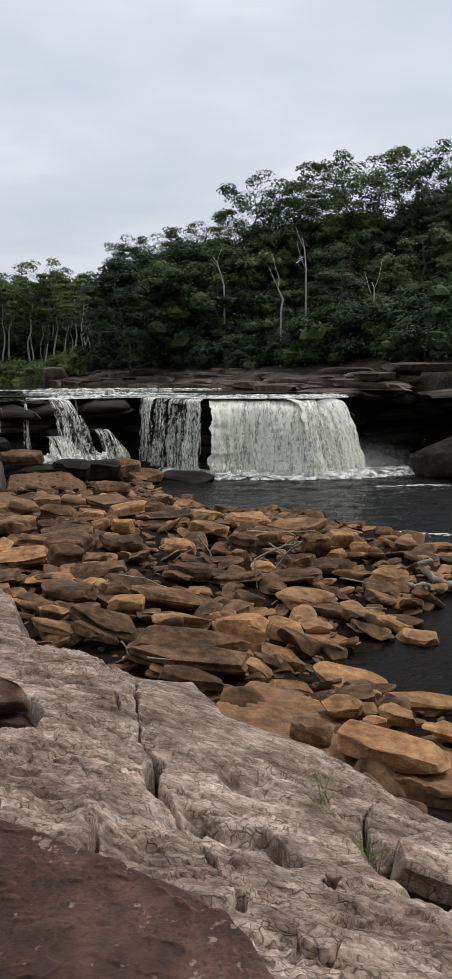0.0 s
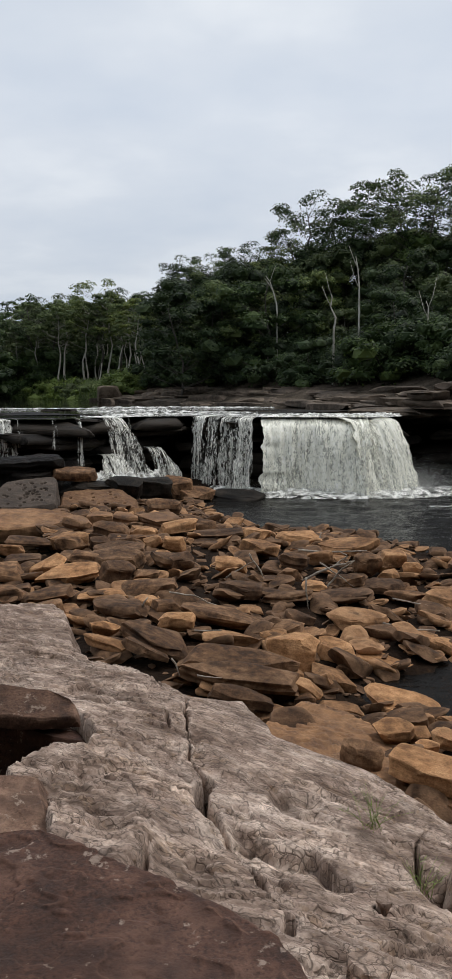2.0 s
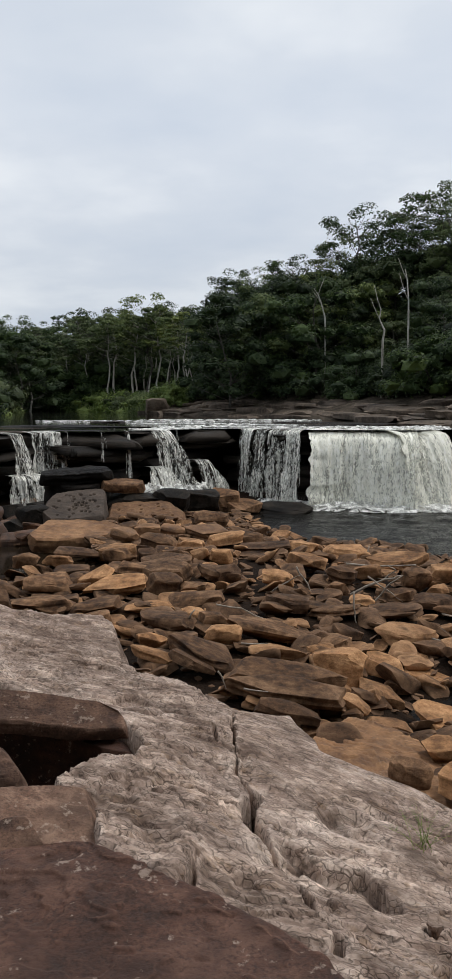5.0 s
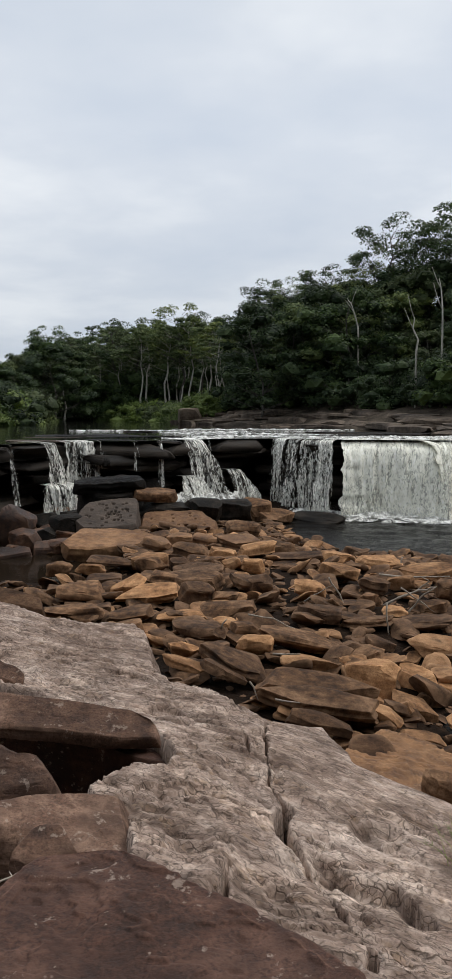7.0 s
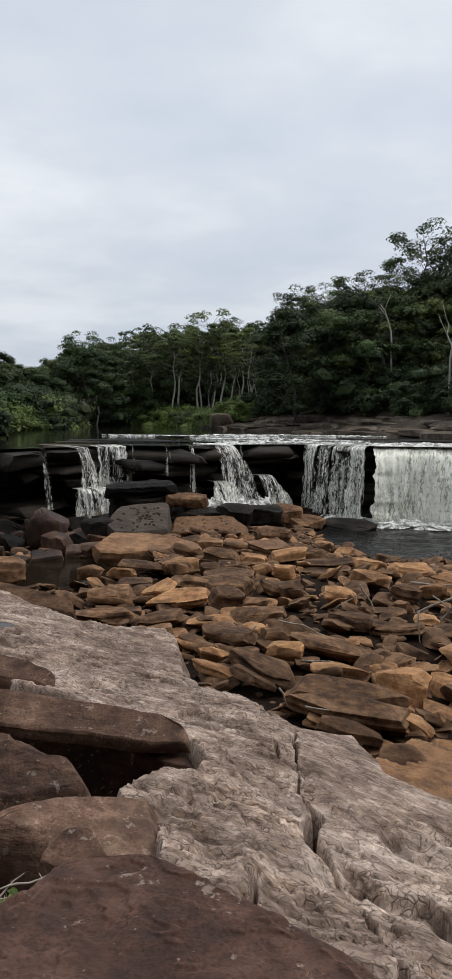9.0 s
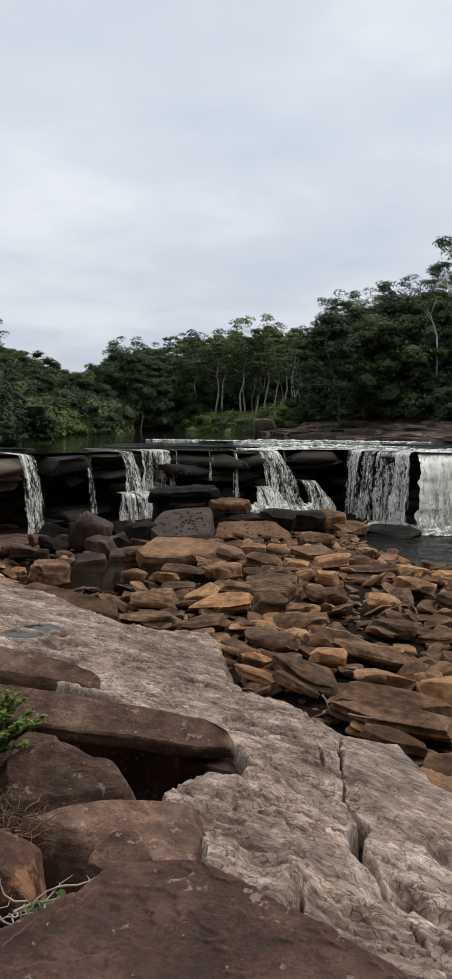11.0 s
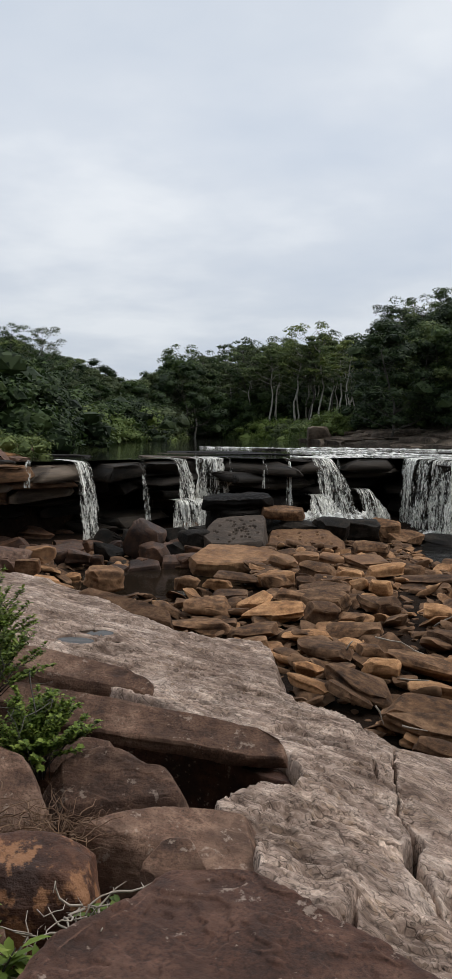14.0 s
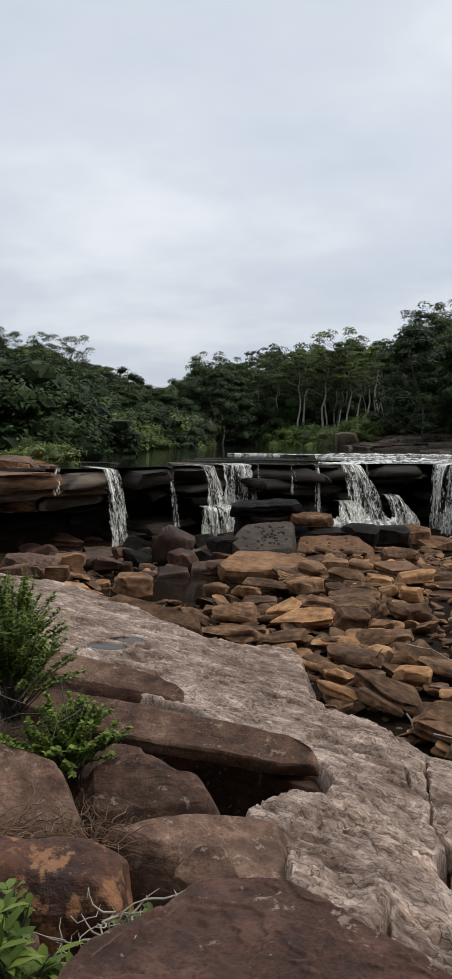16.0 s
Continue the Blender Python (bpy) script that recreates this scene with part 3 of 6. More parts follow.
def falling_water(name, gaps, fine, yellow=0.0):
    """White falling water, torn into strands: thin places let the rock behind show."""
    m, t, b = material(name)
    uv = t.nodes.new("ShaderNodeUVMap")
    def stretch(sx, sy, detail=5.0, warp=0.3):
        mp = t.nodes.new("ShaderNodeMapping")
        mp.inputs["Scale"].default_value = (sx, sy, 1)
        t.links.new(uv.outputs[0], mp.inputs[0])
        n = node(t, "ShaderNodeTexNoise", Scale=1.0, Detail=detail, Roughness=0.6, Distortion=warp)
        t.links.new(mp.outputs[0], n.inputs["Vector"])
        return n.outputs[0]
    strand, clump, drops = stretch(1.8 * fine, 0.42, 5, 0.9), stretch(0.45 * fine, 0.22, 3, 0.6), stretch(5.0 * fine, 4.5, 5, 1.0)
    body = math_node(t, "ADD", math_node(t, "MULTIPLY", strand, 0.36), math_node(t, "ADD", math_node(t, "MULTIPLY", clump, 0.30), math_node(t, "MULTIPLY", drops, 0.34)))
    alpha = ramp(t, body, [(gaps - 0.06, (0, 0, 0)), (gaps + 0.05, (1, 1, 1))])
    tone = mix(t, 0.62, strand, drops)
    col = ramp(t, tone, [(0.36, (0.40, 0.40, 0.36)), (0.45, (0.68, 0.67, 0.60 - yellow * 0.05)), (0.52, (0.86, 0.85, 0.77 - yellow * 0.08)), (0.62, (0.95, 0.94, 0.88))])
    t.links.new(col, b.inputs["Base Color"])
    t.links.new(alpha, b.inputs["Alpha"])
    b.inputs["Roughness"].default_value = 0.5
    b.inputs["Specular IOR Level"].default_value = 0.3
    bp = node(t, "ShaderNodeBump", Strength=0.4, Distance=0.08)
    t.links.new(body, bp.inputs["Height"])
    t.links.new(bp.outputs[0], b.inputs["Normal"])
    return m


THICK_FALL = falling_water("thick_white_falling_water", 0.43, 2.0, 0.5)
THIN_FALL = falling_water("thin_white_falling_water", 0.532, 2.8)
STRAND_FALL = falling_water("torn_white_strands_of_water", 0.555, 3.4)
FOAM, t, b = material("white_foam")
geo = t.nodes.new("ShaderNodeNewGeometry")
n1 = node(t, "ShaderNodeTexNoise", Scale=2.4, Detail=7.0, Roughness=0.68, Distortion=0.6)
t.links.new(geo.outputs["Position"], n1.inputs["Vector"])
t.links.new(ramp(t, n1.outputs[0], [(0.38, (0.5, 0.5, 0.46)), (0.6, (0.8, 0.8, 0.76))]), b.inputs["Base Color"])
t.links.new(ramp(t, n1.outputs[0], [(0.40, (0, 0, 0)), (0.58, (1, 1, 1))]), b.inputs["Alpha"])
b.inputs["Roughness"].default_value = 0.6
SPRAY, t, b = material("fine_white_spray")
n1 = node(t, "ShaderNodeTexNoise", Scale=1.2, Detail=3.0)
t.links.new(ramp(t, n1.outputs[0], [(0.3, (0.72, 0.72, 0.70)), (0.7, (0.86, 0.86, 0.84))]), b.inputs["Base Color"])
b.inputs["Roughness"].default_value = 0.7
b.inputs["Alpha"].default_value = 0.4


def leaf_material(name, colours, vary=0.35, through_=0.25):
    m, t, b = material(name)
    info = t.nodes.new("ShaderNodeObjectInfo")
    geo = t.nodes.new("ShaderNodeNewGeometry")
    c = ramp(t, geo.outputs["Random Per Island"], [(0.0, colours[0]), (0.55, colours[1]), (1.0, colours[2])])
    one = ramp(t, info.outputs["Random"], [(0.0, (1 - vary,) * 3), (0.45, (1, 1, 1)), (0.8, (1 + vary * 0.7, 1 + vary * 0.7, 1.0)), (1.0, (1 + vary * 1.3, 1 + vary * 1.1, 0.9))])
    c = mix(t, 1.0, c, one, "MULTIPLY")
    t.links.new(c, b.inputs["Base Color"])
    b.inputs["Roughness"].default_value = 0.6
    b.inputs["Specular IOR Level"].default_value = 0.25
    tr = t.nodes.new("ShaderNodeBsdfTranslucent")
    t.links.new(c, tr.inputs[0])
    mx = t.nodes.new("ShaderNodeMixShader")
    mx.inputs[0].default_value = through_
    t.links.new(b.outputs[0], mx.inputs[1])
    t.links.new(tr.outputs[0], mx.inputs[2])
    t.links.new(mx.outputs[0], t.nodes["Material Output"].inputs[0])
    return m


LEAF = leaf_material("dark_forest_leaves", ((0.012, 0.024, 0.009), (0.032, 0.057, 0.020), (0.076, 0.112, 0.040)))
LEAF_LIGHT = leaf_material("olive_forest_leaves", ((0.044, 0.066, 0.027), (0.105, 0.140, 0.056), (0.19, 0.225, 0.098)))
LEAF_BANK = leaf_material("bright_bank_leaves", ((0.07, 0.11, 0.026), (0.15, 0.21, 0.052), (0.25, 0.31, 0.09)))
LEAF_FRESH = leaf_material("fresh_green_leaves", ((0.06, 0.10, 0.018), (0.14, 0.20, 0.036), (0.25, 0.31, 0.07)))
REED = leaf_material("pale_green_reeds", ((0.09, 0.14, 0.04), (0.16, 0.23, 0.07), (0.26, 0.33, 0.11)))


def bark(name, dark, light):
    m, t, b = material(name)
    tc = t.nodes.new("ShaderNodeTexCoord")
    mp = t.nodes.new("ShaderNodeMapping")
    mp.inputs["Scale"].default_value = (1, 1, 0.25)
    t.links.new(tc.outputs["Object"], mp.inputs[0])
    n = node(t, "ShaderNodeTexNoise", Scale=6.0, Detail=6.0, Roughness=0.65)
    t.links.new(mp.outputs[0], n.inputs["Vector"])
    t.links.new(ramp(t, n.outputs[0], [(0.35, dark), (0.65, light)]), b.inputs["Base Color"])
    b.inputs["Roughness"].default_value = 0.85
    bp = node(t, "ShaderNodeBump", Strength=0.6, Distance=0.02)
    t.links.new(n.outputs[0], bp.inputs["Height"])
    t.links.new(bp.outputs[0], b.inputs["Normal"])
    return m


BARK = bark("dark_bark", (0.03, 0.026, 0.02), (0.10, 0.09, 0.075))
PALE_BARK = bark("pale_grey_bark", (0.26, 0.24, 0.20), (0.52, 0.49, 0.43))
DRIFT = bark("bleached_driftwood", (0.22, 0.18, 0.14), (0.46, 0.40, 0.33))
STRAW = bark("dry_straw", (0.09, 0.05, 0.028), (0.24, 0.14, 0.08))


# ---- the ground: one sheet, from under the eye to the horizon ----
def spread_axis(lo, hi, step, reach):
    mid = np.arange(lo, hi + step, step)
    d, s, up_, v = step, 1.0, [], 0.0
    while v < reach:
        d *= 1.14
        v += d
        up_.append(v)
    up_ = np.array(up_)
    return np.concatenate([lo - up_[::-1], mid, hi + up_])


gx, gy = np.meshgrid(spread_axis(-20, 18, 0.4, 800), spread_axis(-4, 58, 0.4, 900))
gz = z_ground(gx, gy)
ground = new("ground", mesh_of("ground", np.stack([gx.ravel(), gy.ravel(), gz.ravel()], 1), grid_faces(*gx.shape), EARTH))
tagged(ground, "brown earth and bare bedrock round a river", "ground", kind="structure")


def sheet(name, poly, z, mat, step=0.0):
    bm = bmesh.new()
    f = bm.faces.new([bm.verts.new((x, y, z)) for x, y in poly])
    bmesh.ops.triangulate(bm, faces=[f])
    me = bpy.data.meshes.new(name)
    bm.to_mesh(me)
    bm.free()
    me.materials.append(mat)
    return new(name, me)


px = np.concatenate([np.arange(-6, -0.9, 0.3), np.arange(-0.8, 7.0, 0.055), np.arange(7.0, 16, 0.13), np.arange(16, 34.5, 0.8)])
py = np.concatenate([np.arange(9.0, 19.0, 0.05), np.arange(19.0, 46.5, 0.11), np.arange(46.5, 55, 0.5)])
PX, PY = np.meshgrid(px, py)
chop = smooth(20, 30, PY)
PZ = chop * 0.20 * (fbm(xy0(PX * 0.9, PY * 1.5, 1.0), 4, 71, 0.55).reshape(PX.shape) - 0.5) + (1 - chop) * 0.085 * (fbm(xy0(PX * 2.6, PY * 3.4, 1.0), 4, 73, 0.6).reshape(PX.shape) - 0.5)
pool = new("pool_water", mesh_of("pool_water", np.stack([PX.ravel(), PY.ravel(), PZ.ravel()], 1), grid_faces(*PX.shape), POOL_WATER))
tagged(pool, "dark rippled plunge pool below the falls", "water", kind="structure")
river_edge = [(-17.2, 28.0), (-15.6, 29.4), (-13.9, 34.1), (-12.4, 37.0), (-10.0, 37.8), (-8.5, 40.2), (-6.5, 42.8), (-4.5, 44.0), (-1.0, 42.6), (4.3, 42.6), (6.0, 44.6), (8.5, 49)]
tagged(sheet("river_water", river_edge + [(14, 54), (10, 66), (-2, 90), (-16, 108), (-40, 146), (-64, 160), (-66, 140), (-48, 112), (-38, 84), (-38, 66), (-28, 46)], TOP, RIVER_WATER),
       "dark shallow river sliding toward the falls", "water", kind="structure")
tagged(sheet("rock_pool_water", [(-12.6, 20.9), (-6.9, 20.9), (-6.9, 26.9), (-12.6, 26.9)], 0.36, STILL_WATER),
       "small still brown pool between boulders", "water", kind="structure")

# ---- the pale outcrop in the foreground ----
sx = np.concatenate([np.linspace(-9, -4.4, 40), np.linspace(-4.37, -2.0, 110), np.linspace(-1.988, 1.5, 330), np.linspace(1.53, 3.6, 30)])
sy = np.concatenate([np.linspace(-6, 1.55, 26), np.linspace(1.6, 4.4, 290), np.linspace(4.412, 6.8, 190), np.linspace(6.83, 10.6, 120)])
X, Y = np.meshgrid(sx, sy)
S = sdf(X, Y, SLAB) + (fbm(xy0(X, Y, 2.6), 4, 31).reshape(X.shape) - 0.5) * 0.14
Z = z_slab(X, Y)


def terrace(fx, fy, count, seed, lo=0.78, hi=0.97, octaves=5):
    """Flaking beds: a noise cut into flat treads with sharp little risers."""
    n = fbm(xy0(X * fx + 0.2 * Y, Y * fy, 1.0), octaves, seed, 0.55).reshape(X.shape) * count
    return np.floor(n) + smooth(lo, hi, n - np.floor(n)) - count / 2


even = smooth(-0.02, 0.10, sdf(X, Y, SMOOTH))      # the smooth pinkish slab beyond the long crack
flaky = (0.35 + 0.65 * smooth(0.36, 0.56, fbm(xy0(X, Y, 0.8), 3, 47).reshape(X.shape))) * (1 - 0.93 * even)


def plates(cell, squash, turn, seed):
    """Broken plates: for each place the number of its plate (0..1), how far it is from the nearest joint, and how far it lies behind the plate's middle."""
    c_, s_ = math.cos(turn), math.sin(turn)
    wx = (fbm(xy0(X, Y, 1.0 / cell), 3, seed, 0.5).reshape(X.shape) - 0.5) * 0.9
    wy = (fbm(xy0(X, Y, 1.0 / cell), 3, seed + 3, 0.5).reshape(X.shape) - 0.5) * 0.9
    U, V = (X * c_ + Y * s_) / cell + wx, (-X * s_ + Y * c_) / (cell * squash) + wy
    iu, iv = np.floor(U).astype(np.int64), np.floor(V).astype(np.int64)
    d1, d2, who, back = np.full(X.shape, 9.0), np.full(X.shape, 9.0), np.zeros(X.shape), np.zeros(X.shape)
    for a in (-1, 0, 1):
        for b_ in (-1, 0, 1):
            ju, jv = iu + a, iv + b_
            v_ = V - jv - lattice(ju, jv, ju * 0 + 1, seed)
            d = np.hypot(ju + lattice(ju, jv, ju * 0, seed) - U, v_)
            w = lattice(ju, jv, ju * 0 + 2, seed)
            first = d < d1
            d2 = np.where(first, d1, np.minimum(d2, d))
            who, back, d1 = np.where(first, w, who), np.where(first, v_, back), np.where(first, d, d1)
    return who, (d2 - d1) * cell, back * cell * squash


rag = fbm(xy0(X, Y, 9.0), 4, 67, 0.6).reshape(X.shape) - 0.5
w1, j1, b1 = plates(0.70, 0.65, 0.5, 61)
w2, j2, b2 = plates(0.22, 0.50, 0.15, 63)
w3, j3, b3 = plates(0.085, 0.50, 0.1, 65)
w4, j4, b4 = plates(0.040, 0.60, -0.2, 66)
# thin scales of rock, each a little higher at the edge toward the eye
Z = Z + (1 - even) * (0.030 * (w1 - 0.5) * smooth(0.0, 0.02, j1 + 0.03 * rag) - 0.02 * smooth(0.016, 0.0, j1 + 0.02 * rag))
Z = Z + flaky * (0.017 * (w2 - 0.5) - 0.05 * b2 - 0.018 * smooth(0.012, 0.0, j2 + 0.010 * rag) * (w2 > 0.45))
Z = Z + flaky * (0.009 * (w3 - 0.5) - 0.07 * b3 - 0.008 * smooth(0.009, 0.0, j3) * (w3 > 0.55))
Z = Z + (0.25 + 0.75 * flaky) * (0.004 * (w4 - 0.5) - 0.03 * b4) * (1 - 0.8 * even)
Z = Z + 0.009 * terrace(1.1, 1.2, 16, 41) * (1 - 0.8 * even)
Z = Z + (0.12 - 0.07 * even) * (fbm(xy0(X, Y, 0.7), 2, 51).reshape(X.shape) - 0.5) + 0.012 * (1 - 0.7 * even) * (fbm(xy0(X, Y, 9.0), 4, 53, 0.6).reshape(X.shape) - 0.5)
Z = Z + 0.006 * (fbm(xy0(X, Y, 26.0), 3, 54, 0.6).reshape(X.shape) - 0.5)
pit = fbm(xy0(X, Y * 1.2, 7.0), 3, 59).reshape(X.shape)
Z = Z - 0.03 * smooth(0.64, 0.70, pit) * (1 - even)
wander = (fbm(xy0(X, Y, 3.2), 3, 55).reshape(X.shape) - 0.5)
for line, drop_, far_ in STEPS:
    lx, ly = X + 0.06 * wander + 0.03 * rag, Y + 0.10 * wander + 0.05 * rag
    d, run = seg_dist(lx, ly, line)
    whole = sum(math.dist(p, q) for p, q in zip(line[:-1], line[1:]))
    front = np.interp(lx.ravel(), [p[0] for p in line], [p[1] for p in line]).reshape(X.shape) - ly
    ends = smooth(0.0, 0.2 * whole, run) * smooth(0.0, 0.2 * whole, whole - run)
    Z = Z - drop_ * smooth(-0.004, 0.018, front) * np.exp(-np.clip(front, 0, 9) / far_) * ends * smooth(far_ * 2, 0, d)
for line, wide, deep in zip(CRACKS, (0.034, 0.024, 0.012, 0.020, 0.020), (0.40, 0.24, 0.08, 0.20, 0.12)):
    d, run = seg_dist(X + 0.10 * wander, Y + 0.12 * wander, line)
    whole = sum(math.dist(p, q) for p, q in zip(line[:-1], line[1:]))
    taper = (0.25 + 1.1 * smooth(0.3, 0.7, fbm(xy0(run, run * 0, 2.6), 2, 57).reshape(X.shape))) * (0.35 + 0.9 * smooth(0.4, 0.8, run / whole))
    Z = Z - deep * np.exp(-(d / (1.15 * wide * taper)) ** 4)
# the raised rib beside the second crack, the dish, the dark hollows
rib, rib_run = seg_dist(X + 0.05, Y, CRACKS[4])
Z = Z + 0.05 * np.exp(-(rib / 0.06) ** 2)
Z = Z - 0.07 * smooth(1.15, 0.6, np.hypot((X - 0.12 - 0.35 * (Y - 4.15)) / 0.12, (Y - 4.15) / 0.20) + 0.5 * wander)
Z = Z - 0.09 * smooth(1.2, 0.5, np.hypot((X - 0.27) / 0.05, (Y - 3.28) / 0.10) + wander)
Z = Z - 0.60 * smooth(1.15, 0.75, np.hypot((X - 0.90) / 0.22, (Y - 3.50) / 0.23) + 0.4 * wander)
Z = Z - 0.10 * smooth(1.2, 0.4, np.hypot((X - 0.68) / 0.09, (Y - 3.62) / 0.25) + wander)
edge = smooth(0.0, 0.10, S)
Z = Z - (1 - edge) * 0.22 - np.clip(-S, 0, 1.0) * 4.0 - 1.15 * smooth(-0.02, 0.08, sdf(X, Y, LEFT) + 0.12 * wander)
PUDDLES = [(-3.36, 6.45, 0.15, 0.10, 0.4), (-3.47, 7.05, 0.16, 0.14, 0.2), (-3.15, 6.8, 0.10, 0.08, 0.2)]
pool_z = []
for px_, py_, pw, pd, pr in PUDDLES:
    e_ = np.hypot((X - px_) / pw, (Y - py_) / pd) + 1.6 * wander
    level = float(np.interp(0.35, [0, 1], [z_slab(np.array(px_), np.array(py_ - pd)), z_slab(np.array(px_), np.array(py_ + pd))])) - 0.02
    pool_z.append(level)
    Z = Z + (np.minimum(Z, level - 0.03) - Z) * smooth(1.15, 0.9, e_) + np.maximum(level + 0.012 - Z, 0) * smooth(1.1, 1.2, e_) * smooth(1.9, 1.5, e_)
outcrop = new("pale_rock_outcrop", mesh_of("outcrop", np.stack([X.ravel(), Y.ravel(), Z.ravel()], 1), grid_faces(*X.shape), PALE))
tagged(outcrop, "pale grey flaking sandstone outcrop with long cracks", "rock outcrop", kind="structure")


for (px_, py_, pw, pd, pr), level in zip(PUDDLES, pool_z):
    ring = [(px_ + 1.1 * pw * math.cos(k * 0.2094), py_ + 1.1 * pd * math.sin(k * 0.2094)) for k in range(30)]
    tagged(sheet("puddle", ring, level, STILL_WATER), "shallow rain puddle on the pale outcrop", "puddle")

# ---- boulders and slabs at the edge of the outcrop ----
def block(name, outline, top, thick, mat, seed, label, **more):
    return tagged(new(name, slab_mesh(outline, top, thick, mat, seed, **more)), label, "boulder")


block("boulder", [(-0.97, 1.61), (-0.94, 1.71), (-0.87, 1.83), (-0.79, 2.01), (-0.73, 2.05), (-0.63, 2.03), (-0.49, 1.97), (-0.35, 1.91), (-0.20, 1.82), (-0.09, 1.75), (0.02, 1.63), (0.09, 1.50), (0.02, 1.1), (-0.5, 0.95), (-0.9, 1.1), (-0.98, 1.4)],
      (3.86, 0.0, 0.06), 0.62, MAROON, 3, "dark red-brown flat-topped boulder with pale lichen specks", around=380, rings=130, bevel=0.012, relief=0.007, ledge=0.03, scale=5.0, cuts=3, flake=1.0)
block("long_slab", [(-2.62, 4.08), (-2.06, 4.16), (-1.71, 4.19), (-1.37, 4.21), (-1.04, 4.20), (-0.97, 4.12), (-1.26, 4.03), (-1.55, 4.00), (-1.82, 3.96), (-2.1, 3.93), (-2.6, 3.92)], (3.50, -0.15, 0.45), 0.055, RUSSET, 5,
      "long brown stone slab propped over a dark gap", around=420, rings=26, bevel=0.012, relief=0.006, ledge=0.010, scale=5.0, cuts=6)
block("stone_slab", [(-3.5, 5.18), (-2.71, 5.30), (-2.37, 5.29), (-2.14, 5.22), (-2.17, 5.11), (-2.44, 5.07), (-2.75, 5.05), (-3.5, 4.98)], (3.43, -0.18, 0.45), 0.16, RUSSET, 7,
      "brown stone slab lying on the pale outcrop", around=320, rings=24, bevel=0.025, relief=0.008, ledge=0.012, scale=5.0)
block("boulder", [(-1.79, 3.56), (-1.68, 3.59), (-1.48, 3.53), (-1.40, 3.55), (-1.27, 3.51), (-1.26, 3.42), (-1.43, 3.35), (-1.54, 3.29), (-1.77, 3.21), (-1.97, 3.31), (-1.92, 3.48)], (3.46, -0.10, 0.5), 0.80, RUSSET, 11,
      "angular grey-brown boulder under a leaning slab", around=240, rings=36, bevel=0.03, relief=0.012, ledge=0.02, scale=4.0)
block("boulder", [(-1.58, 2.90), (-1.49, 3.04), (-1.30, 3.26), (-1.14, 3.34), (-0.95, 3.36), (-0.85, 3.21), (-0.78, 3.05), (-0.80, 2.93), (-0.99, 2.88), (-1.24, 2.93)], (3.43, -0.20, 0.14), 0.90, RUSSET, 13,
      "broad smooth brown boulder beside the outcrop", around=280, rings=60, bevel=0.045, relief=0.007, ledge=0.012, scale=3.0, cuts=5, flake=0.8)
block("boulder", [(-1.75, 2.13), (-1.51, 2.20), (-1.33, 2.25), (-1.21, 2.26), (-1.12, 2.23), (-1.06, 2.15), (-1.08, 2.05), (-1.25, 1.98), (-1.7, 1.93)], (3.80, -0.05, 0.22), 0.72, RUST, 17,
      "rounded maroon boulder with an orange weathered top", around=260, rings=40, bevel=0.07, relief=0.006, ledge=0.005, scale=3.0, cuts=4)
block("boulder", [(-2.3, 2.80), (-1.9, 2.97), (-1.78, 2.95), (-1.63, 2.85), (-1.55, 2.80), (-1.66, 2.70), (-1.84, 2.61), (-2.3, 2.5)], (3.69, -0.45, 0.6), 0.85, RUSSET, 19,
      "tilted brown boulder with pale scratches", around=240, rings=36, bevel=0.04, relief=0.012, ledge=0.02, scale=4.0)
block("stone", [(-1.06, 1.71), (-1.0, 1.78), (-0.93, 1.72), (-0.90, 1.60), (-1.0, 1.50)], (3.74, 0.0, 0.3), 0.80, MAROON, 23, "small dark stone wedged beside a boulder", around=160, relief=0.008, bevel=0.02)
block("stone", [(-1.5, 1.85), (-1.31, 1.89), (-1.18, 1.84), (-1.22, 1.72), (-1.5, 1.65)], (3.79, -0.3, 0.3), 0.80, RUSSET, 29, "grey-brown stone half hidden by leaves", around=160, relief=0.008, bevel=0.03)
block("stone", [(-1.05, 2.36), (-0.99, 2.46), (-0.87, 2.48), (-0.82, 2.41), (-0.92, 2.31), (-1.0, 2.29)], (3.72, -0.2, 0.5), 0.80, RUSSET, 31, "small angular brown stone in a gap", around=160, relief=0.012, bevel=0.02)
block("stone", [(-2.3, 3.70), (-2.03, 3.80), (-1.70, 3.77), (-1.68, 3.63), (-2.2, 3.52)], (3.47, 0.0, 0.4), 0.80, RUSSET, 37, "brown stone under the propped slab", around=200, relief=0.01, bevel=0.03)
block("stone", [(0.72, 3.52), (0.80, 3.66), (0.95, 3.80), (1.22, 3.85), (1.26, 3.50), (1.02, 3.44), (0.86, 3.46)], (2.84, -0.28, 0.02), 0.13, PALE, 41, "pale stone slab bridging a dark hollow", around=200, relief=0.008, bevel=0.025, scale=4.0)
block("stone", [(0.20, 2.27), (0.23, 2.33), (0.31, 2.34), (0.34, 2.30), (0.31, 2.24), (0.23, 2.23)], (3.40, -0.25, 0.0), 0.14, PALE, 43, "loose pale stone on the outcrop", around=160, relief=0.004, bevel=0.008, scale=8.0)
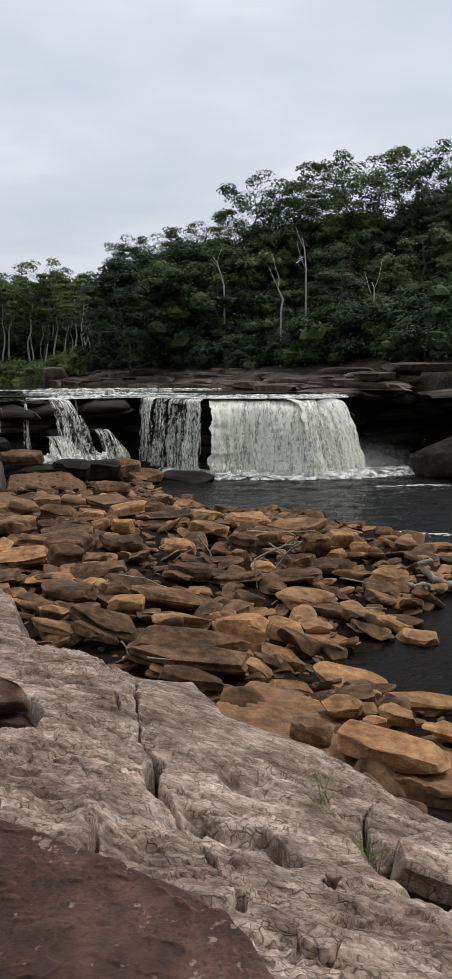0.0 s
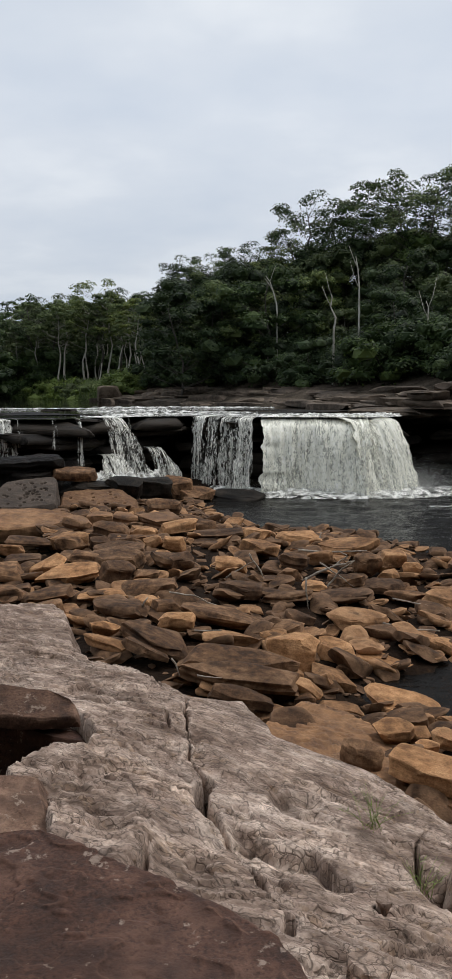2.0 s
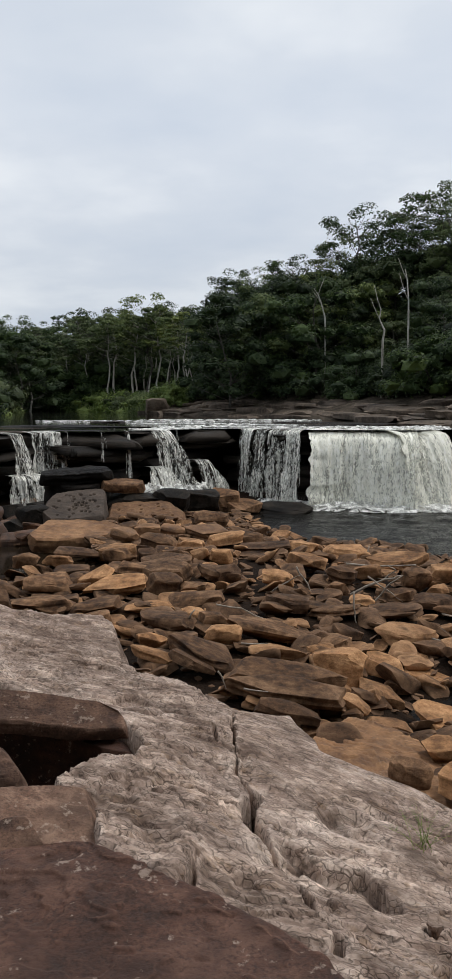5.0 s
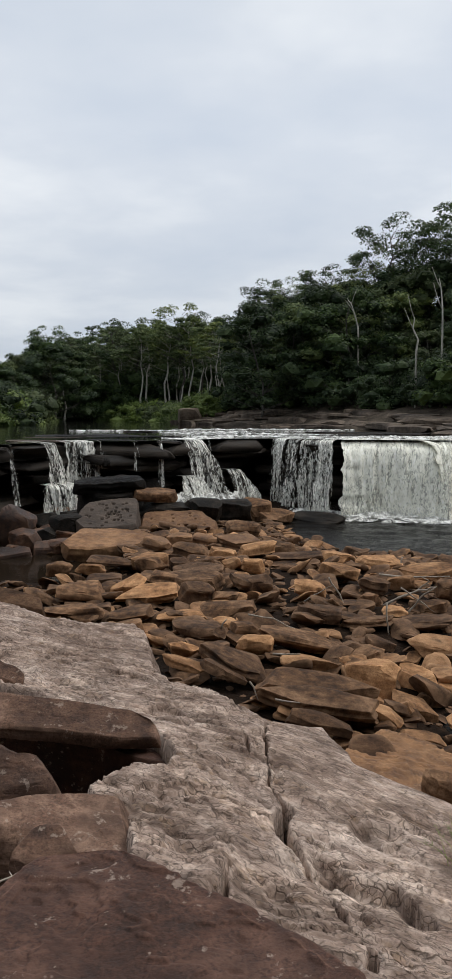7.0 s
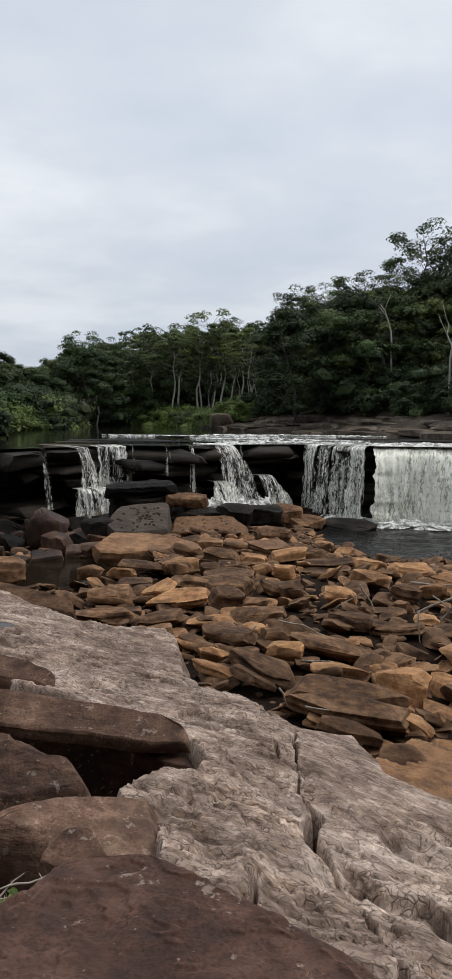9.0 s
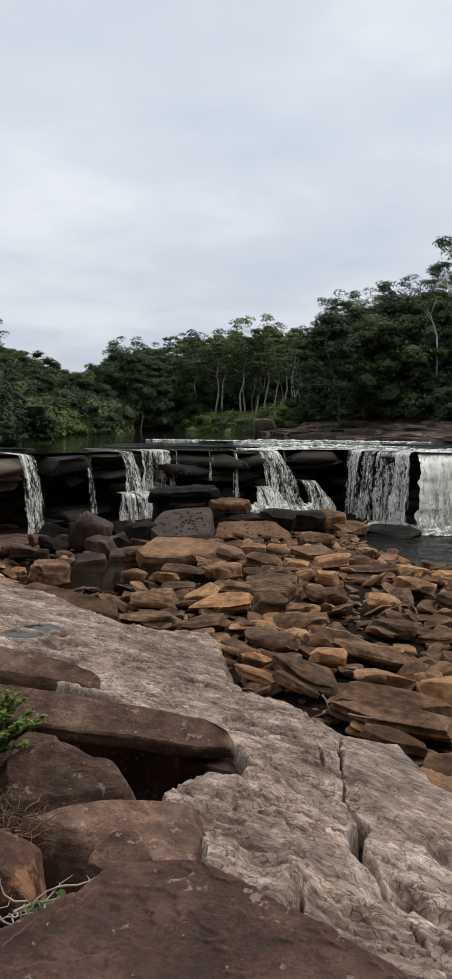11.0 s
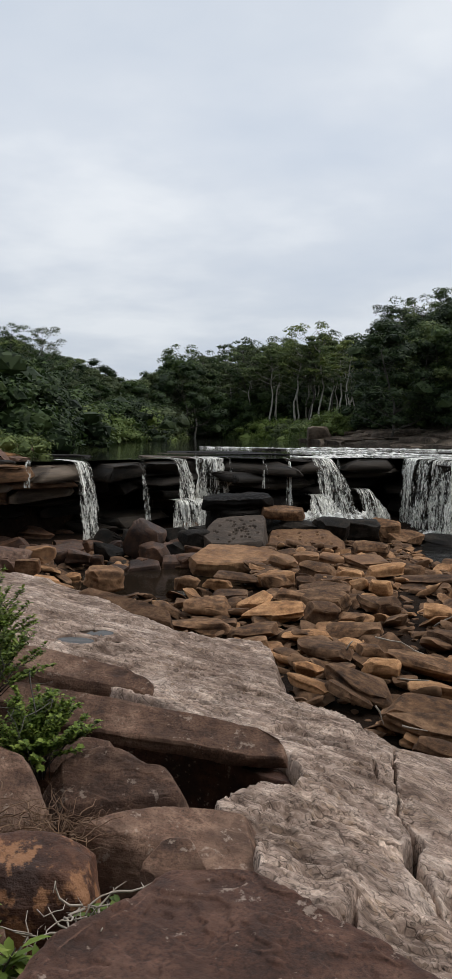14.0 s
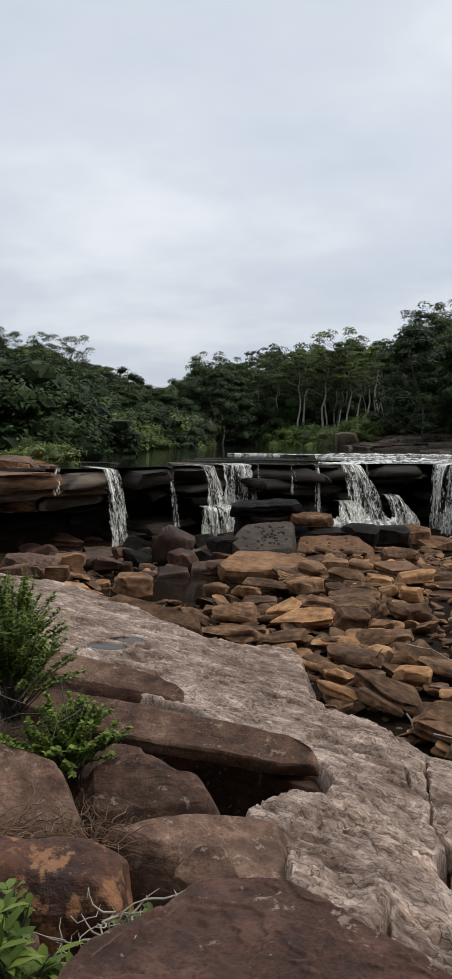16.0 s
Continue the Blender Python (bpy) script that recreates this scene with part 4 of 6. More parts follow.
block("stone", [(0.37, 3.08), (0.39, 3.14), (0.44, 3.13), (0.45, 3.07), (0.41, 3.04)], (3.10, -0.25, 0.0), 0.14, PALE, 44, "small pale stone on the outcrop", around=120, relief=0.003, bevel=0.006, scale=8.0)
block("stone_slab", [(-5.1, 9.95), (-4.53, 10.02), (-4.0, 10.0), (-3.68, 9.9), (-3.72, 9.75), (-4.17, 9.70), (-5.0, 9.65)], (2.80, -0.2, 0.4), 0.25, UMBER, 47,
      "long brown slab along the edge of the outcrop", around=300, bevel=0.04, relief=0.012, ledge=0.02, scale=3.0)

# added roof stone: blocks the light behind the long slab
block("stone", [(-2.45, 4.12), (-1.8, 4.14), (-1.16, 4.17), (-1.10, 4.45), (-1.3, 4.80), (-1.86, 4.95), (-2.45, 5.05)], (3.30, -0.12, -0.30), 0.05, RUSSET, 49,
      "added flat brown stone that keeps light out of the gap", around=240, bevel=0.01, relief=0.006, ledge=0.01, scale=4.0, cuts=3)

# added back wall, its dark colour stands in for the gap's deep shade
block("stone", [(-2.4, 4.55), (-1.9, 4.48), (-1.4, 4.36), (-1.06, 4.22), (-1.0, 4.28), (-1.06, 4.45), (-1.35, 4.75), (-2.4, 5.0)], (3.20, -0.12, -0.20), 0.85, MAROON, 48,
      "added dark stone standing for the shade in the gap", around=200, bevel=0.02, relief=0.008, ledge=0.03, scale=4.0, cuts=3)

# ---- the fallen stones below the outcrop ----
taken = []
SAY = {WET.name: "wet dark red-brown stone at the foot of the ledge", TAN.name: "tan broken sandstone block among fallen stones", UMBER.name: "brown weathered sandstone slab among fallen stones", ORANGE.name: "orange iron-stained sandstone block below the falls",
       PITTED.name: "grey-brown boulder pitted with small holes", BLACK.name: "wet black boulder at the foot of the falls", RUSSET.name: "large purple-brown boulder beside the outcrop"}


def stone(x, y, z, long, wide, high, turn, tilt, mat, seed):
    """A fallen stone with its foot at z; tilt lowers its right end."""
    me = rock_mesh(seed, (long, wide, high * 0.95 + 0.06), mat, 5 if y < 15 else 4)
    ob = new("stone", me)
    tilt = tilt or (seed * 53 % 21 - 8) * 0.8
    ob.matrix_basis = pose(x, y, z - 0.06 + abs(math.sin(radians(tilt))) * long * 0.25, seed * 37 % 19 - 7, tilt, turn)
    taken.append((x, y, long))
    return tagged(ob, SAY[mat.name], "stone", "fallen stones below the outcrop")


stone(1.95, 13.15, -0.06, 1.20, 0.93, 0.23, -6, 12, TAN, 401)
stone(1.58, 11.31, 0.37, 0.58, 0.45, 0.16, -4, 4, TAN, 402)
stone(1.98, 11.34, 0.33, 0.33, 0.25, 0.14, -5, 0, TAN, 403)
stone(2.28, 11.07, 0.38, 0.50, 0.39, 0.12, -4, 15, TAN, 404)
stone(1.94, 10.62, 0.46, 0.32, 0.25, 0.13, -6, 0, TAN, 405)
stone(2.86, 12.05, 0.14, 1.18, 0.62, 0.16, -6, 8, TAN, 406)
stone(1.90, 9.34, 0.64, 1.29, 0.59, 0.18, -20, 8, TAN, 407)
stone(2.84, 10.27, 0.47, 0.78, 0.37, 0.11, -16, 5, TAN, 408)
stone(0.94, 12.70, 0.15, 0.81, 0.47, 0.12, 4, 0, TAN, 409)
stone(2.01, 15.39, -0.02, 1.23, 0.78, 0.17, -5, 12, TAN, 410)
stone(0.91, 13.99, 0.07, 0.85, 0.66, 0.25, 3, 18, TAN, 411)
stone(1.03, 15.19, 0.10, 0.76, 0.59, 0.42, -11, 10, TAN, 412)
stone(1.58, 16.73, 0.31, 1.25, 0.97, 0.37, -6, 5, TAN, 413)
stone(1.66, 16.04, 0.20, 0.75, 0.58, 0.16, -10, 5, TAN, 414)
stone(2.22, 16.63, 0.20, 0.55, 0.42, 0.11, -7, 8, TAN, 415)
stone(2.78, 16.51, 0.02, 0.83, 0.64, 0.32, -8, 0, TAN, 416)
stone(3.75, 18.55, 0.08, 0.97, 0.75, 0.13, -20, 0, TAN, 417)
stone(3.58, 17.68, -0.01, 0.93, 0.72, 0.22, -17, 0, TAN, 418)
stone(3.60, 15.63, -0.06, 0.84, 0.65, 0.25, -17, 0, TAN, 419)
stone(3.68, 18.89, 0.14, 0.99, 0.76, 0.40, -4, 5, TAN, 420)
stone(0.37, 13.00, 0.25, 0.57, 0.44, 0.26, 3, 20, TAN, 421)
stone(0.47, 12.69, 0.25, 0.32, 0.25, 0.16, -8, 0, UMBER, 422)
stone(1.00, 9.82, 0.61, 0.50, 0.39, 0.27, -0, 0, UMBER, 423)
stone(-2.11, 14.30, 0.62, 1.33, 1.03, 0.21, 2, 20, UMBER, 424)
stone(-0.63, 13.62, 0.43, 2.03, 0.95, 0.28, 5, 8, UMBER, 425)
stone(-0.62, 12.91, 0.45, 1.99, 0.77, 0.27, -4, 6, UMBER, 426)
stone(-0.51, 12.15, 0.47, 0.99, 0.39, 0.14, -7, 12, UMBER, 427)
stone(-2.96, 16.01, 0.72, 1.08, 0.84, 0.23, 17, 5, UMBER, 428)
stone(-3.08, 14.82, 0.72, 0.55, 0.43, 0.19, 7, 6, TAN, 429)
stone(-2.90, 14.01, 0.71, 0.80, 0.53, 0.11, 7, 15, TAN, 430)
stone(-1.06, 16.08, 0.53, 1.69, 0.90, 0.23, 12, 12, UMBER, 431)
stone(-1.81, 15.50, 0.60, 0.75, 0.58, 0.33, 13, -8, TAN, 432)
stone(-2.17, 16.34, 0.68, 0.60, 0.46, 0.26, 4, 0, UMBER, 433)
stone(-0.87, 15.28, 0.46, 1.09, 0.79, 0.15, 12, 8, TAN, 434)
stone(-0.10, 15.48, 0.35, 0.57, 0.44, 0.30, 1, 0, TAN, 435)
stone(0.20, 14.35, 0.22, 0.92, 0.71, 0.69, 2, 10, TAN, 436)
stone(-2.19, 13.70, 0.65, 0.83, 0.53, 0.11, 4, 25, UMBER, 437)
stone(-4.44, 18.54, 0.87, 1.11, 0.86, 0.20, 21, -6, TAN, 438)
stone(-3.56, 18.57, 0.84, 0.82, 0.64, 0.36, 14, 0, UMBER, 439)
stone(-3.78, 20.16, 0.88, 1.35, 1.04, 0.33, 19, 0, UMBER, 440)
stone(-2.25, 19.82, 0.84, 0.71, 0.55, 0.37, 14, 0, UMBER, 441)
stone(-2.75, 20.31, 0.87, 0.42, 0.33, 0.31, 4, 0, TAN, 442)
stone(-1.11, 19.77, 0.79, 0.78, 0.61, 0.31, 1, 10, TAN, 443)
stone(-0.49, 21.97, 0.82, 1.06, 0.82, 0.27, -5, 10, TAN, 444)
stone(-2.78, 17.78, 0.78, 1.40, 0.86, 0.19, 3, 0, UMBER, 445)
stone(-2.60, 16.77, 0.73, 0.61, 0.48, 0.16, 1, 5, TAN, 446)
stone(-3.66, 16.92, 0.81, 0.43, 0.33, 0.17, 9, 0, UMBER, 447)
stone(-0.78, 17.87, 0.67, 0.92, 0.71, 0.31, 4, 0, UMBER, 448)
stone(-1.67, 24.25, 0.86, 1.59, 1.20, 0.22, -5, 0, UMBER, 449)
stone(-2.92, 25.03, 0.83, 1.27, 0.98, 0.34, 10, -8, TAN, 450)
stone(-3.74, 23.27, 0.90, 0.84, 0.65, 0.35, 6, 0, TAN, 451)
stone(-3.20, 22.18, 0.91, 0.55, 0.42, 0.28, 5, -15, TAN, 452)
stone(-2.73, 22.30, 0.90, 0.72, 0.55, 0.27, 13, 0, UMBER, 453)
stone(-3.79, 21.80, 0.92, 0.87, 0.68, 0.28, 10, 0, UMBER, 454)
stone(-5.34, 21.72, 0.93, 0.97, 0.75, 0.45, 10, 0, TAN, 455)
stone(-4.71, 22.10, 0.93, 0.60, 0.47, 0.33, 12, 0, UMBER, 456)
stone(-4.18, 22.37, 0.93, 0.81, 0.63, 0.26, 14, 0, UMBER, 457)
stone(-4.54, 19.91, 0.90, 0.73, 0.57, 0.29, 5, 0, UMBER, 458)
stone(0.62, 24.22, 0.75, 1.28, 0.99, 0.30, 7, 0, TAN, 459)
stone(1.97, 23.42, 0.66, 1.62, 1.26, 0.25, -13, -4, TAN, 460)
stone(0.38, 20.75, 0.73, 0.79, 0.61, 0.32, 3, 12, UMBER, 461)
stone(1.10, 21.55, 0.72, 0.69, 0.53, 0.29, 3, 0, TAN, 462)
stone(2.17, 20.74, 0.57, 0.75, 0.58, 0.52, -15, 0, UMBER, 463)
stone(2.98, 21.90, 0.56, 0.71, 0.55, 0.38, -3, 0, TAN, 464)
stone(3.39, 21.43, 0.49, 0.53, 0.41, 0.26, -11, 0, TAN, 465)
stone(2.66, 20.37, 0.49, 0.58, 0.45, 0.28, -6, 0, TAN, 466)
stone(2.39, 19.67, 0.46, 1.09, 0.84, 0.21, -16, 0, UMBER, 467)
stone(1.60, 19.78, 0.58, 0.94, 0.73, 0.20, -13, 0, UMBER, 468)
stone(0.83, 18.92, 0.61, 0.61, 0.47, 0.16, -8, 0, TAN, 469)
stone(0.31, 19.49, 0.69, 0.55, 0.43, 0.26, 7, 0, UMBER, 470)
stone(1.43, 18.45, 0.49, 1.30, 1.00, 0.19, -10, -4, UMBER, 471)
stone(0.25, 17.95, 0.60, 1.12, 0.87, 0.17, 4, 0, UMBER, 472)
stone(2.92, 19.29, 0.34, 1.07, 0.83, 0.18, -1, 5, UMBER, 473)
stone(5.91, 23.80, -0.06, 1.39, 1.08, 0.29, -6, 0, TAN, 474)
stone(5.74, 22.43, -0.02, 0.97, 0.75, 0.17, -17, 0, TAN, 475)
stone(5.37, 20.32, -0.04, 0.57, 0.44, 0.32, -17, 8, TAN, 476)
stone(-6.00, 25.12, 0.90, 0.92, 0.71, 0.35, 14, 0, ORANGE, 477)
stone(-5.53, 26.30, 0.87, 0.85, 0.66, 0.38, 17, 0, ORANGE, 478)
stone(-4.85, 26.92, 0.83, 0.87, 0.67, 0.28, 3, 0, ORANGE, 479)
stone(-3.71, 27.05, 0.76, 1.58, 1.22, 0.29, 12, 4, ORANGE, 480)
stone(-4.60, 23.10, 0.91, 1.10, 0.85, 0.47, 17, 0, UMBER, 481)
stone(-5.38, 36.01, 0.46, 1.91, 1.48, 0.96, 15, 0, BLACK, 482)
stone(-4.67, 38.60, 0.26, 1.75, 1.35, 0.85, -1, 12, UMBER, 483)
stone(-11.25, 33.46, 0.34, 1.38, 1.07, 0.73, 27, 0, BLACK, 484)
stone(-8.21, 40.59, 0.56, 1.61, 1.25, 0.70, 4, 0, BLACK, 485)
stone(-3.75, 23.77, 0.89, 0.77, 0.59, 0.30, 6, 4, TAN, 486)
stone(-3.22, 21.98, 0.91, 0.54, 0.42, 0.31, 10, -15, TAN, 487)
stone(-2.68, 21.89, 0.89, 0.62, 0.48, 0.37, 15, 0, TAN, 488)
stone(-3.69, 22.08, 0.92, 0.63, 0.49, 0.32, 7, 0, UMBER, 489)
stone(-4.53, 21.48, 0.92, 0.54, 0.41, 0.41, 20, 0, UMBER, 490)
stone(-4.22, 22.47, 0.92, 0.56, 0.43, 0.28, 11, 0, TAN, 491)
stone(-6.43, 21.81, 0.95, 1.23, 0.96, 0.24, 13, 0, UMBER, 492)
stone(-5.23, 21.50, 0.93, 0.96, 0.74, 0.39, 10, 0, UMBER, 493)
stone(-6.69, 20.83, 0.94, 0.81, 0.63, 0.24, 12, 4, TAN, 494)
stone(-3.96, 21.06, 0.91, 1.33, 1.03, 0.24, 3, 0, UMBER, 495)
stone(-6.12, 18.39, 0.91, 1.13, 0.88, 0.23, 12, 3, UMBER, 496)
stone(-6.05, 19.83, 0.93, 0.90, 0.69, 0.16, 20, 0, UMBER, 497)
stone(-5.18, 19.01, 0.90, 0.93, 0.72, 0.15, 24, -25, TAN, 498)
stone(-4.62, 18.51, 0.87, 1.47, 0.96, 0.20, 8, -7, TAN, 499)
stone(-4.70, 19.92, 0.91, 1.04, 0.80, 0.18, 5, 0, UMBER, 500)
stone(-3.62, 19.02, 0.85, 0.84, 0.65, 0.26, 20, 0, UMBER, 501)
stone(-2.50, 19.91, 0.85, 1.05, 0.81, 0.31, 8, 0, UMBER, 502)
stone(-2.87, 18.57, 0.82, 0.60, 0.47, 0.24, 7, 0, UMBER, 503)
stone(-4.61, 16.74, 0.84, 1.15, 0.89, 0.16, 11, 0, UMBER, 504)
stone(-5.66, 16.70, 0.88, 1.37, 0.85, 0.19, 20, 0, UMBER, 505)
stone(-3.55, 17.04, 0.80, 1.07, 0.62, 0.15, 18, 4, TAN, 506)
stone(-0.61, 24.22, 0.82, 0.92, 0.71, 0.28, 1, 0, TAN, 507)
stone(-14.73, 34.06, 0.40, 1.53, 1.19, 0.69, 22, 25, WET, 508)
stone(-12.61, 24.66, 0.67, 0.88, 0.68, 0.46, 19, 0, WET, 509)
stone(-12.86, 22.61, 0.96, 1.12, 0.86, 0.54, 37, 0, ORANGE, 510)
stone(-17.10, 29.74, 0.41, 1.59, 1.23, 0.72, 21, 0, WET, 511)
stone(-12.37, 25.42, 0.56, 0.58, 0.45, 0.31, 26, 0, WET, 512)
stone(-11.71, 25.70, 0.14, 0.79, 0.61, 0.42, 31, 0, WET, 513)
stone(-11.03, 26.29, -0.08, 1.38, 1.07, 0.67, 16, 0, WET, 514)
stone(-9.40, 19.75, 0.96, 1.02, 0.79, 0.52, 30, 0, UMBER, 515)
stone(-11.98, 28.31, 0.40, 0.97, 0.75, 0.52, 31, 8, WET, 516)
stone(-11.49, 29.54, 0.40, 1.48, 1.14, 0.40, 24, 0, WET, 517)
stone(-10.15, 27.11, 0.26, 1.03, 0.80, 0.51, 26, 0, WET, 518)
stone(-12.12, 23.34, 0.31, 0.58, 0.45, 0.31, 20, 0, TAN, 519)
stone(-10.66, 19.10, 0.97, 0.70, 0.54, 0.29, 28, 12, TAN, 520)
stone(-11.32, 19.24, 0.96, 0.63, 0.49, 0.77, 24, 0, UMBER, 521)
stone(-10.37, 18.90, 0.97, 1.01, 0.78, 0.16, 35, 0, TAN, 522)
stone(-12.58, 20.00, 0.96, 1.63, 1.26, 0.82, 28, 8, RUSSET, 523)
stone(-18.84, 29.80, 0.42, 1.11, 0.86, 0.59, 31, 0, WET, 524)
stone(-20.72, 36.50, 0.43, 1.48, 1.15, 0.45, 39, 0, WET, 525)
stone(-16.59, 31.18, 0.41, 0.93, 0.72, 0.49, 34, 0, WET, 526)
stone(-20.66, 31.67, 0.42, 1.14, 0.88, 0.60, 42, 0, WET, 527)
stone(-10.18, 28.95, 0.45, 0.74, 0.57, 0.39, 19, 0, WET, 528)
stone(-13.93, 30.03, 0.39, 0.92, 0.72, 0.49, 25, 10, BLACK, 529)
stone(-12.18, 32.21, 0.37, 1.24, 0.96, 0.66, 25, -8, BLACK, 530)
stone(-14.61, 27.34, 0.42, 0.70, 0.54, 0.37, 28, 0, WET, 531)
stone(-11.16, 26.72, 0.30, 0.98, 0.76, 0.35, 19, 0, WET, 532)
stone(-16.94, 27.26, 0.42, 1.09, 0.84, 0.58, 30, 6, WET, 533)
stone(-11.84, 24.85, 0.02, 0.63, 0.49, 0.33, 19, 0, WET, 534)
stone(-12.58, 19.52, 0.96, 1.05, 0.81, 0.71, 31, 0, RUSSET, 535)
stone(-3.81, 38.83, 0.07, 2.10, 1.63, 0.56, 14, 6, UMBER, 536)
stone(-1.75, 39.66, -0.06, 2.63, 2.04, 0.36, 11, 4, BLACK, 537)
stone(-4.15, 30.96, 0.63, 1.29, 1.00, 0.44, 10, 0, UMBER, 538)
stone(-5.48, 23.03, 0.93, 0.72, 0.56, 0.25, 13, 0, TAN, 539)
stone(-2.34, 25.57, 0.78, 0.97, 0.75, 0.36, 2, 0, UMBER, 540)
stone(-9.75, 27.14, 0.29, 0.98, 0.76, 0.52, 12, -6, WET, 541)
stone(-7.40, 20.43, 0.94, 0.66, 0.51, 0.35, 16, 0, UMBER, 542)
stone(-11.58, 32.65, 0.37, 0.92, 0.71, 0.48, 25, 0, WET, 543)

# the big pitted rock below the stepped cascade, and the slabs stacked on it
def with_pits(ob, count, radius, deep, seed):
    """Round holes sunk into the upper face."""
    rng = np.random.default_rng(seed)
    co = np.array([v.co[:] for v in ob.data.vertices])
    top = co[: len(co) // 2]
    for k in rng.choice(len(top), count, False):
        d = np.linalg.norm(co - co[k], axis=1)
        co[:, 2] -= deep * rng.uniform(0.5, 1.2) * smooth(radius, radius * 0.6, d)
    ob.data.vertices.foreach_set("co", co.ravel())
    ob.data.update()


with_pits(block("boulder", [(-9.75, 29.0), (-8.7, 29.15), (-7.75, 29.5), (-7.8, 30.4), (-8.15, 31.25), (-9.1, 30.95), (-9.95, 30.5), (-10.05, 29.6)], (1.36, -0.10, 0.50), 1.3, PITTED, 61,
      "grey-brown sloping boulder pitted with small holes", around=260, rings=64, bevel=0.06, relief=0.02, ledge=0.05, scale=1.6), 46, 0.075, 0.13, 3)
with_pits(block("boulder", [(-7.7, 29.5), (-6.2, 29.9), (-4.9, 30.2), (-5.1, 30.9), (-5.7, 31.6), (-7.0, 31.4), (-8.05, 31.1), (-7.75, 30.3)], (1.02, -0.06, 0.42), 1.3, ORANGE, 62,
      "orange iron-stained boulder with a few pits", around=260, rings=64, bevel=0.06, relief=0.03, ledge=0.05, scale=1.6), 16, 0.07, 0.12, 4)
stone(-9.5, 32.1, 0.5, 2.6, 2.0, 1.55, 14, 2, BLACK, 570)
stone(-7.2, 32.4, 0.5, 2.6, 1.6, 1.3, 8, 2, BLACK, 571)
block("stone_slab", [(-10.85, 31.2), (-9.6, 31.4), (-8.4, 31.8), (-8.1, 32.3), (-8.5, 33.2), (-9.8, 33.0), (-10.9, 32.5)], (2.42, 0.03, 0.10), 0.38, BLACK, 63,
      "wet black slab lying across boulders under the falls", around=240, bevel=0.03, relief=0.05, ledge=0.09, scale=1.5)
block("stone_slab", [(-8.5, 31.4), (-7.6, 31.5), (-6.8, 31.8), (-6.9, 32.4), (-7.8, 32.6), (-8.5, 32.2)], (2.06, -0.06, 0.12), 0.30, UMBER, 64,
      "brown slab lying across boulders under the falls", around=240, bevel=0.05, relief=0.02, ledge=0.04, scale=1.8)
block("stone_slab", [(-9.15, 25.5), (-8.3, 25.5), (-7.2, 25.8), (-6.5, 26.2), (-6.6, 27.1), (-7.6, 27.5), (-9.0, 27.2), (-9.4, 26.4)], (1.02, -0.04, 0.20), 0.42, ORANGE, 65,
      "broad orange slab jutting over a still pool", around=260, bevel=0.06, relief=0.025, ledge=0.06, scale=1.5)
block("bedrock", [(1.2, 9.1), (1.9, 8.75), (2.8, 8.7), (3.4, 9.2), (3.3, 9.9), (2.5, 10.3), (1.7, 10.6), (1.0, 10.1)], (0.50, -0.10, -0.06), 0.35, ORANGE, 66,
      "flat tan bedrock beside the pool inlet", around=240, bevel=0.05, relief=0.05, ledge=0.05, scale=2.4)
block("bedrock", [(0.1, 10.4), (0.9, 10.0), (1.5, 10.5), (1.6, 11.3), (1.1, 12.2), (0.3, 12.3), (-0.2, 11.5)], (0.42, -0.12, -0.02), 0.35, ORANGE, 67,
      "flat tan bedrock beside the pool inlet", around=240, bevel=0.05, relief=0.05, ledge=0.05, scale=2.4)
stone(-10.45, 29.9, 0.25, 1.7, 1.3, 1.1, 34, 14, BLACK, 575)
stone(-5.9, 32.2, 0.9, 1.5, 1.0, 0.85, 14, 6, BLACK, 573)

# smaller stones that fill the gaps between them
fill = {}
for mat in (TAN, UMBER):
    fill[mat.name] = [rock_mesh(100 + k, (1.0, 0.72, 0.34), mat, 4) for k in range(9)]
rng = np.random.default_rng(4)
cx, cy = rng.uniform(-15, 6.5, 12000), rng.uniform(8.0, 38, 12000)
fit = (-sdf(cx, cy, POOL) > -0.25) & (sdf(cx, cy, SLAB) < -0.25) & (sdf(cx, cy, PLATEAU) < -0.6) & (cx > -0.70 * cy - 1.0) & (np.hypot((cx + 9.3) / 2.6, (cy - 23.0) / 3.6) > 1.05)
cx, cy = cx[fit], cy[fit]
cz = z_ground(cx, cy)
count = 0
for k in range(len(cx)):
    x, y = cx[k], cy[k]
    size = rng.uniform(0.3, 0.8)
    if any((x - a) ** 2 + (y - b) ** 2 < (0.26 * (size + s)) ** 2 for a, b, s in taken):
        continue
    taken.append((x, y, size))
    mat = (TAN, UMBER)[int(rng.random() < 0.55)]
    ob = new("stone", fill[mat.name][k % 9])
    ob.matrix_basis = pose(x, y, cz[k] - 0.05 * size, rng.uniform(-16, 16), rng.uniform(-10, 22), rng.uniform(-35, 35) + 180 * (k % 2)) @ Matrix.Diagonal((size, size * rng.uniform(0.8, 1.3), size * rng.uniform(0.7, 1.4), 1))
    tagged(ob, SAY[mat.name], "stone", "fallen stones below the outcrop")
    count += 1
    if count >= 92:
        break


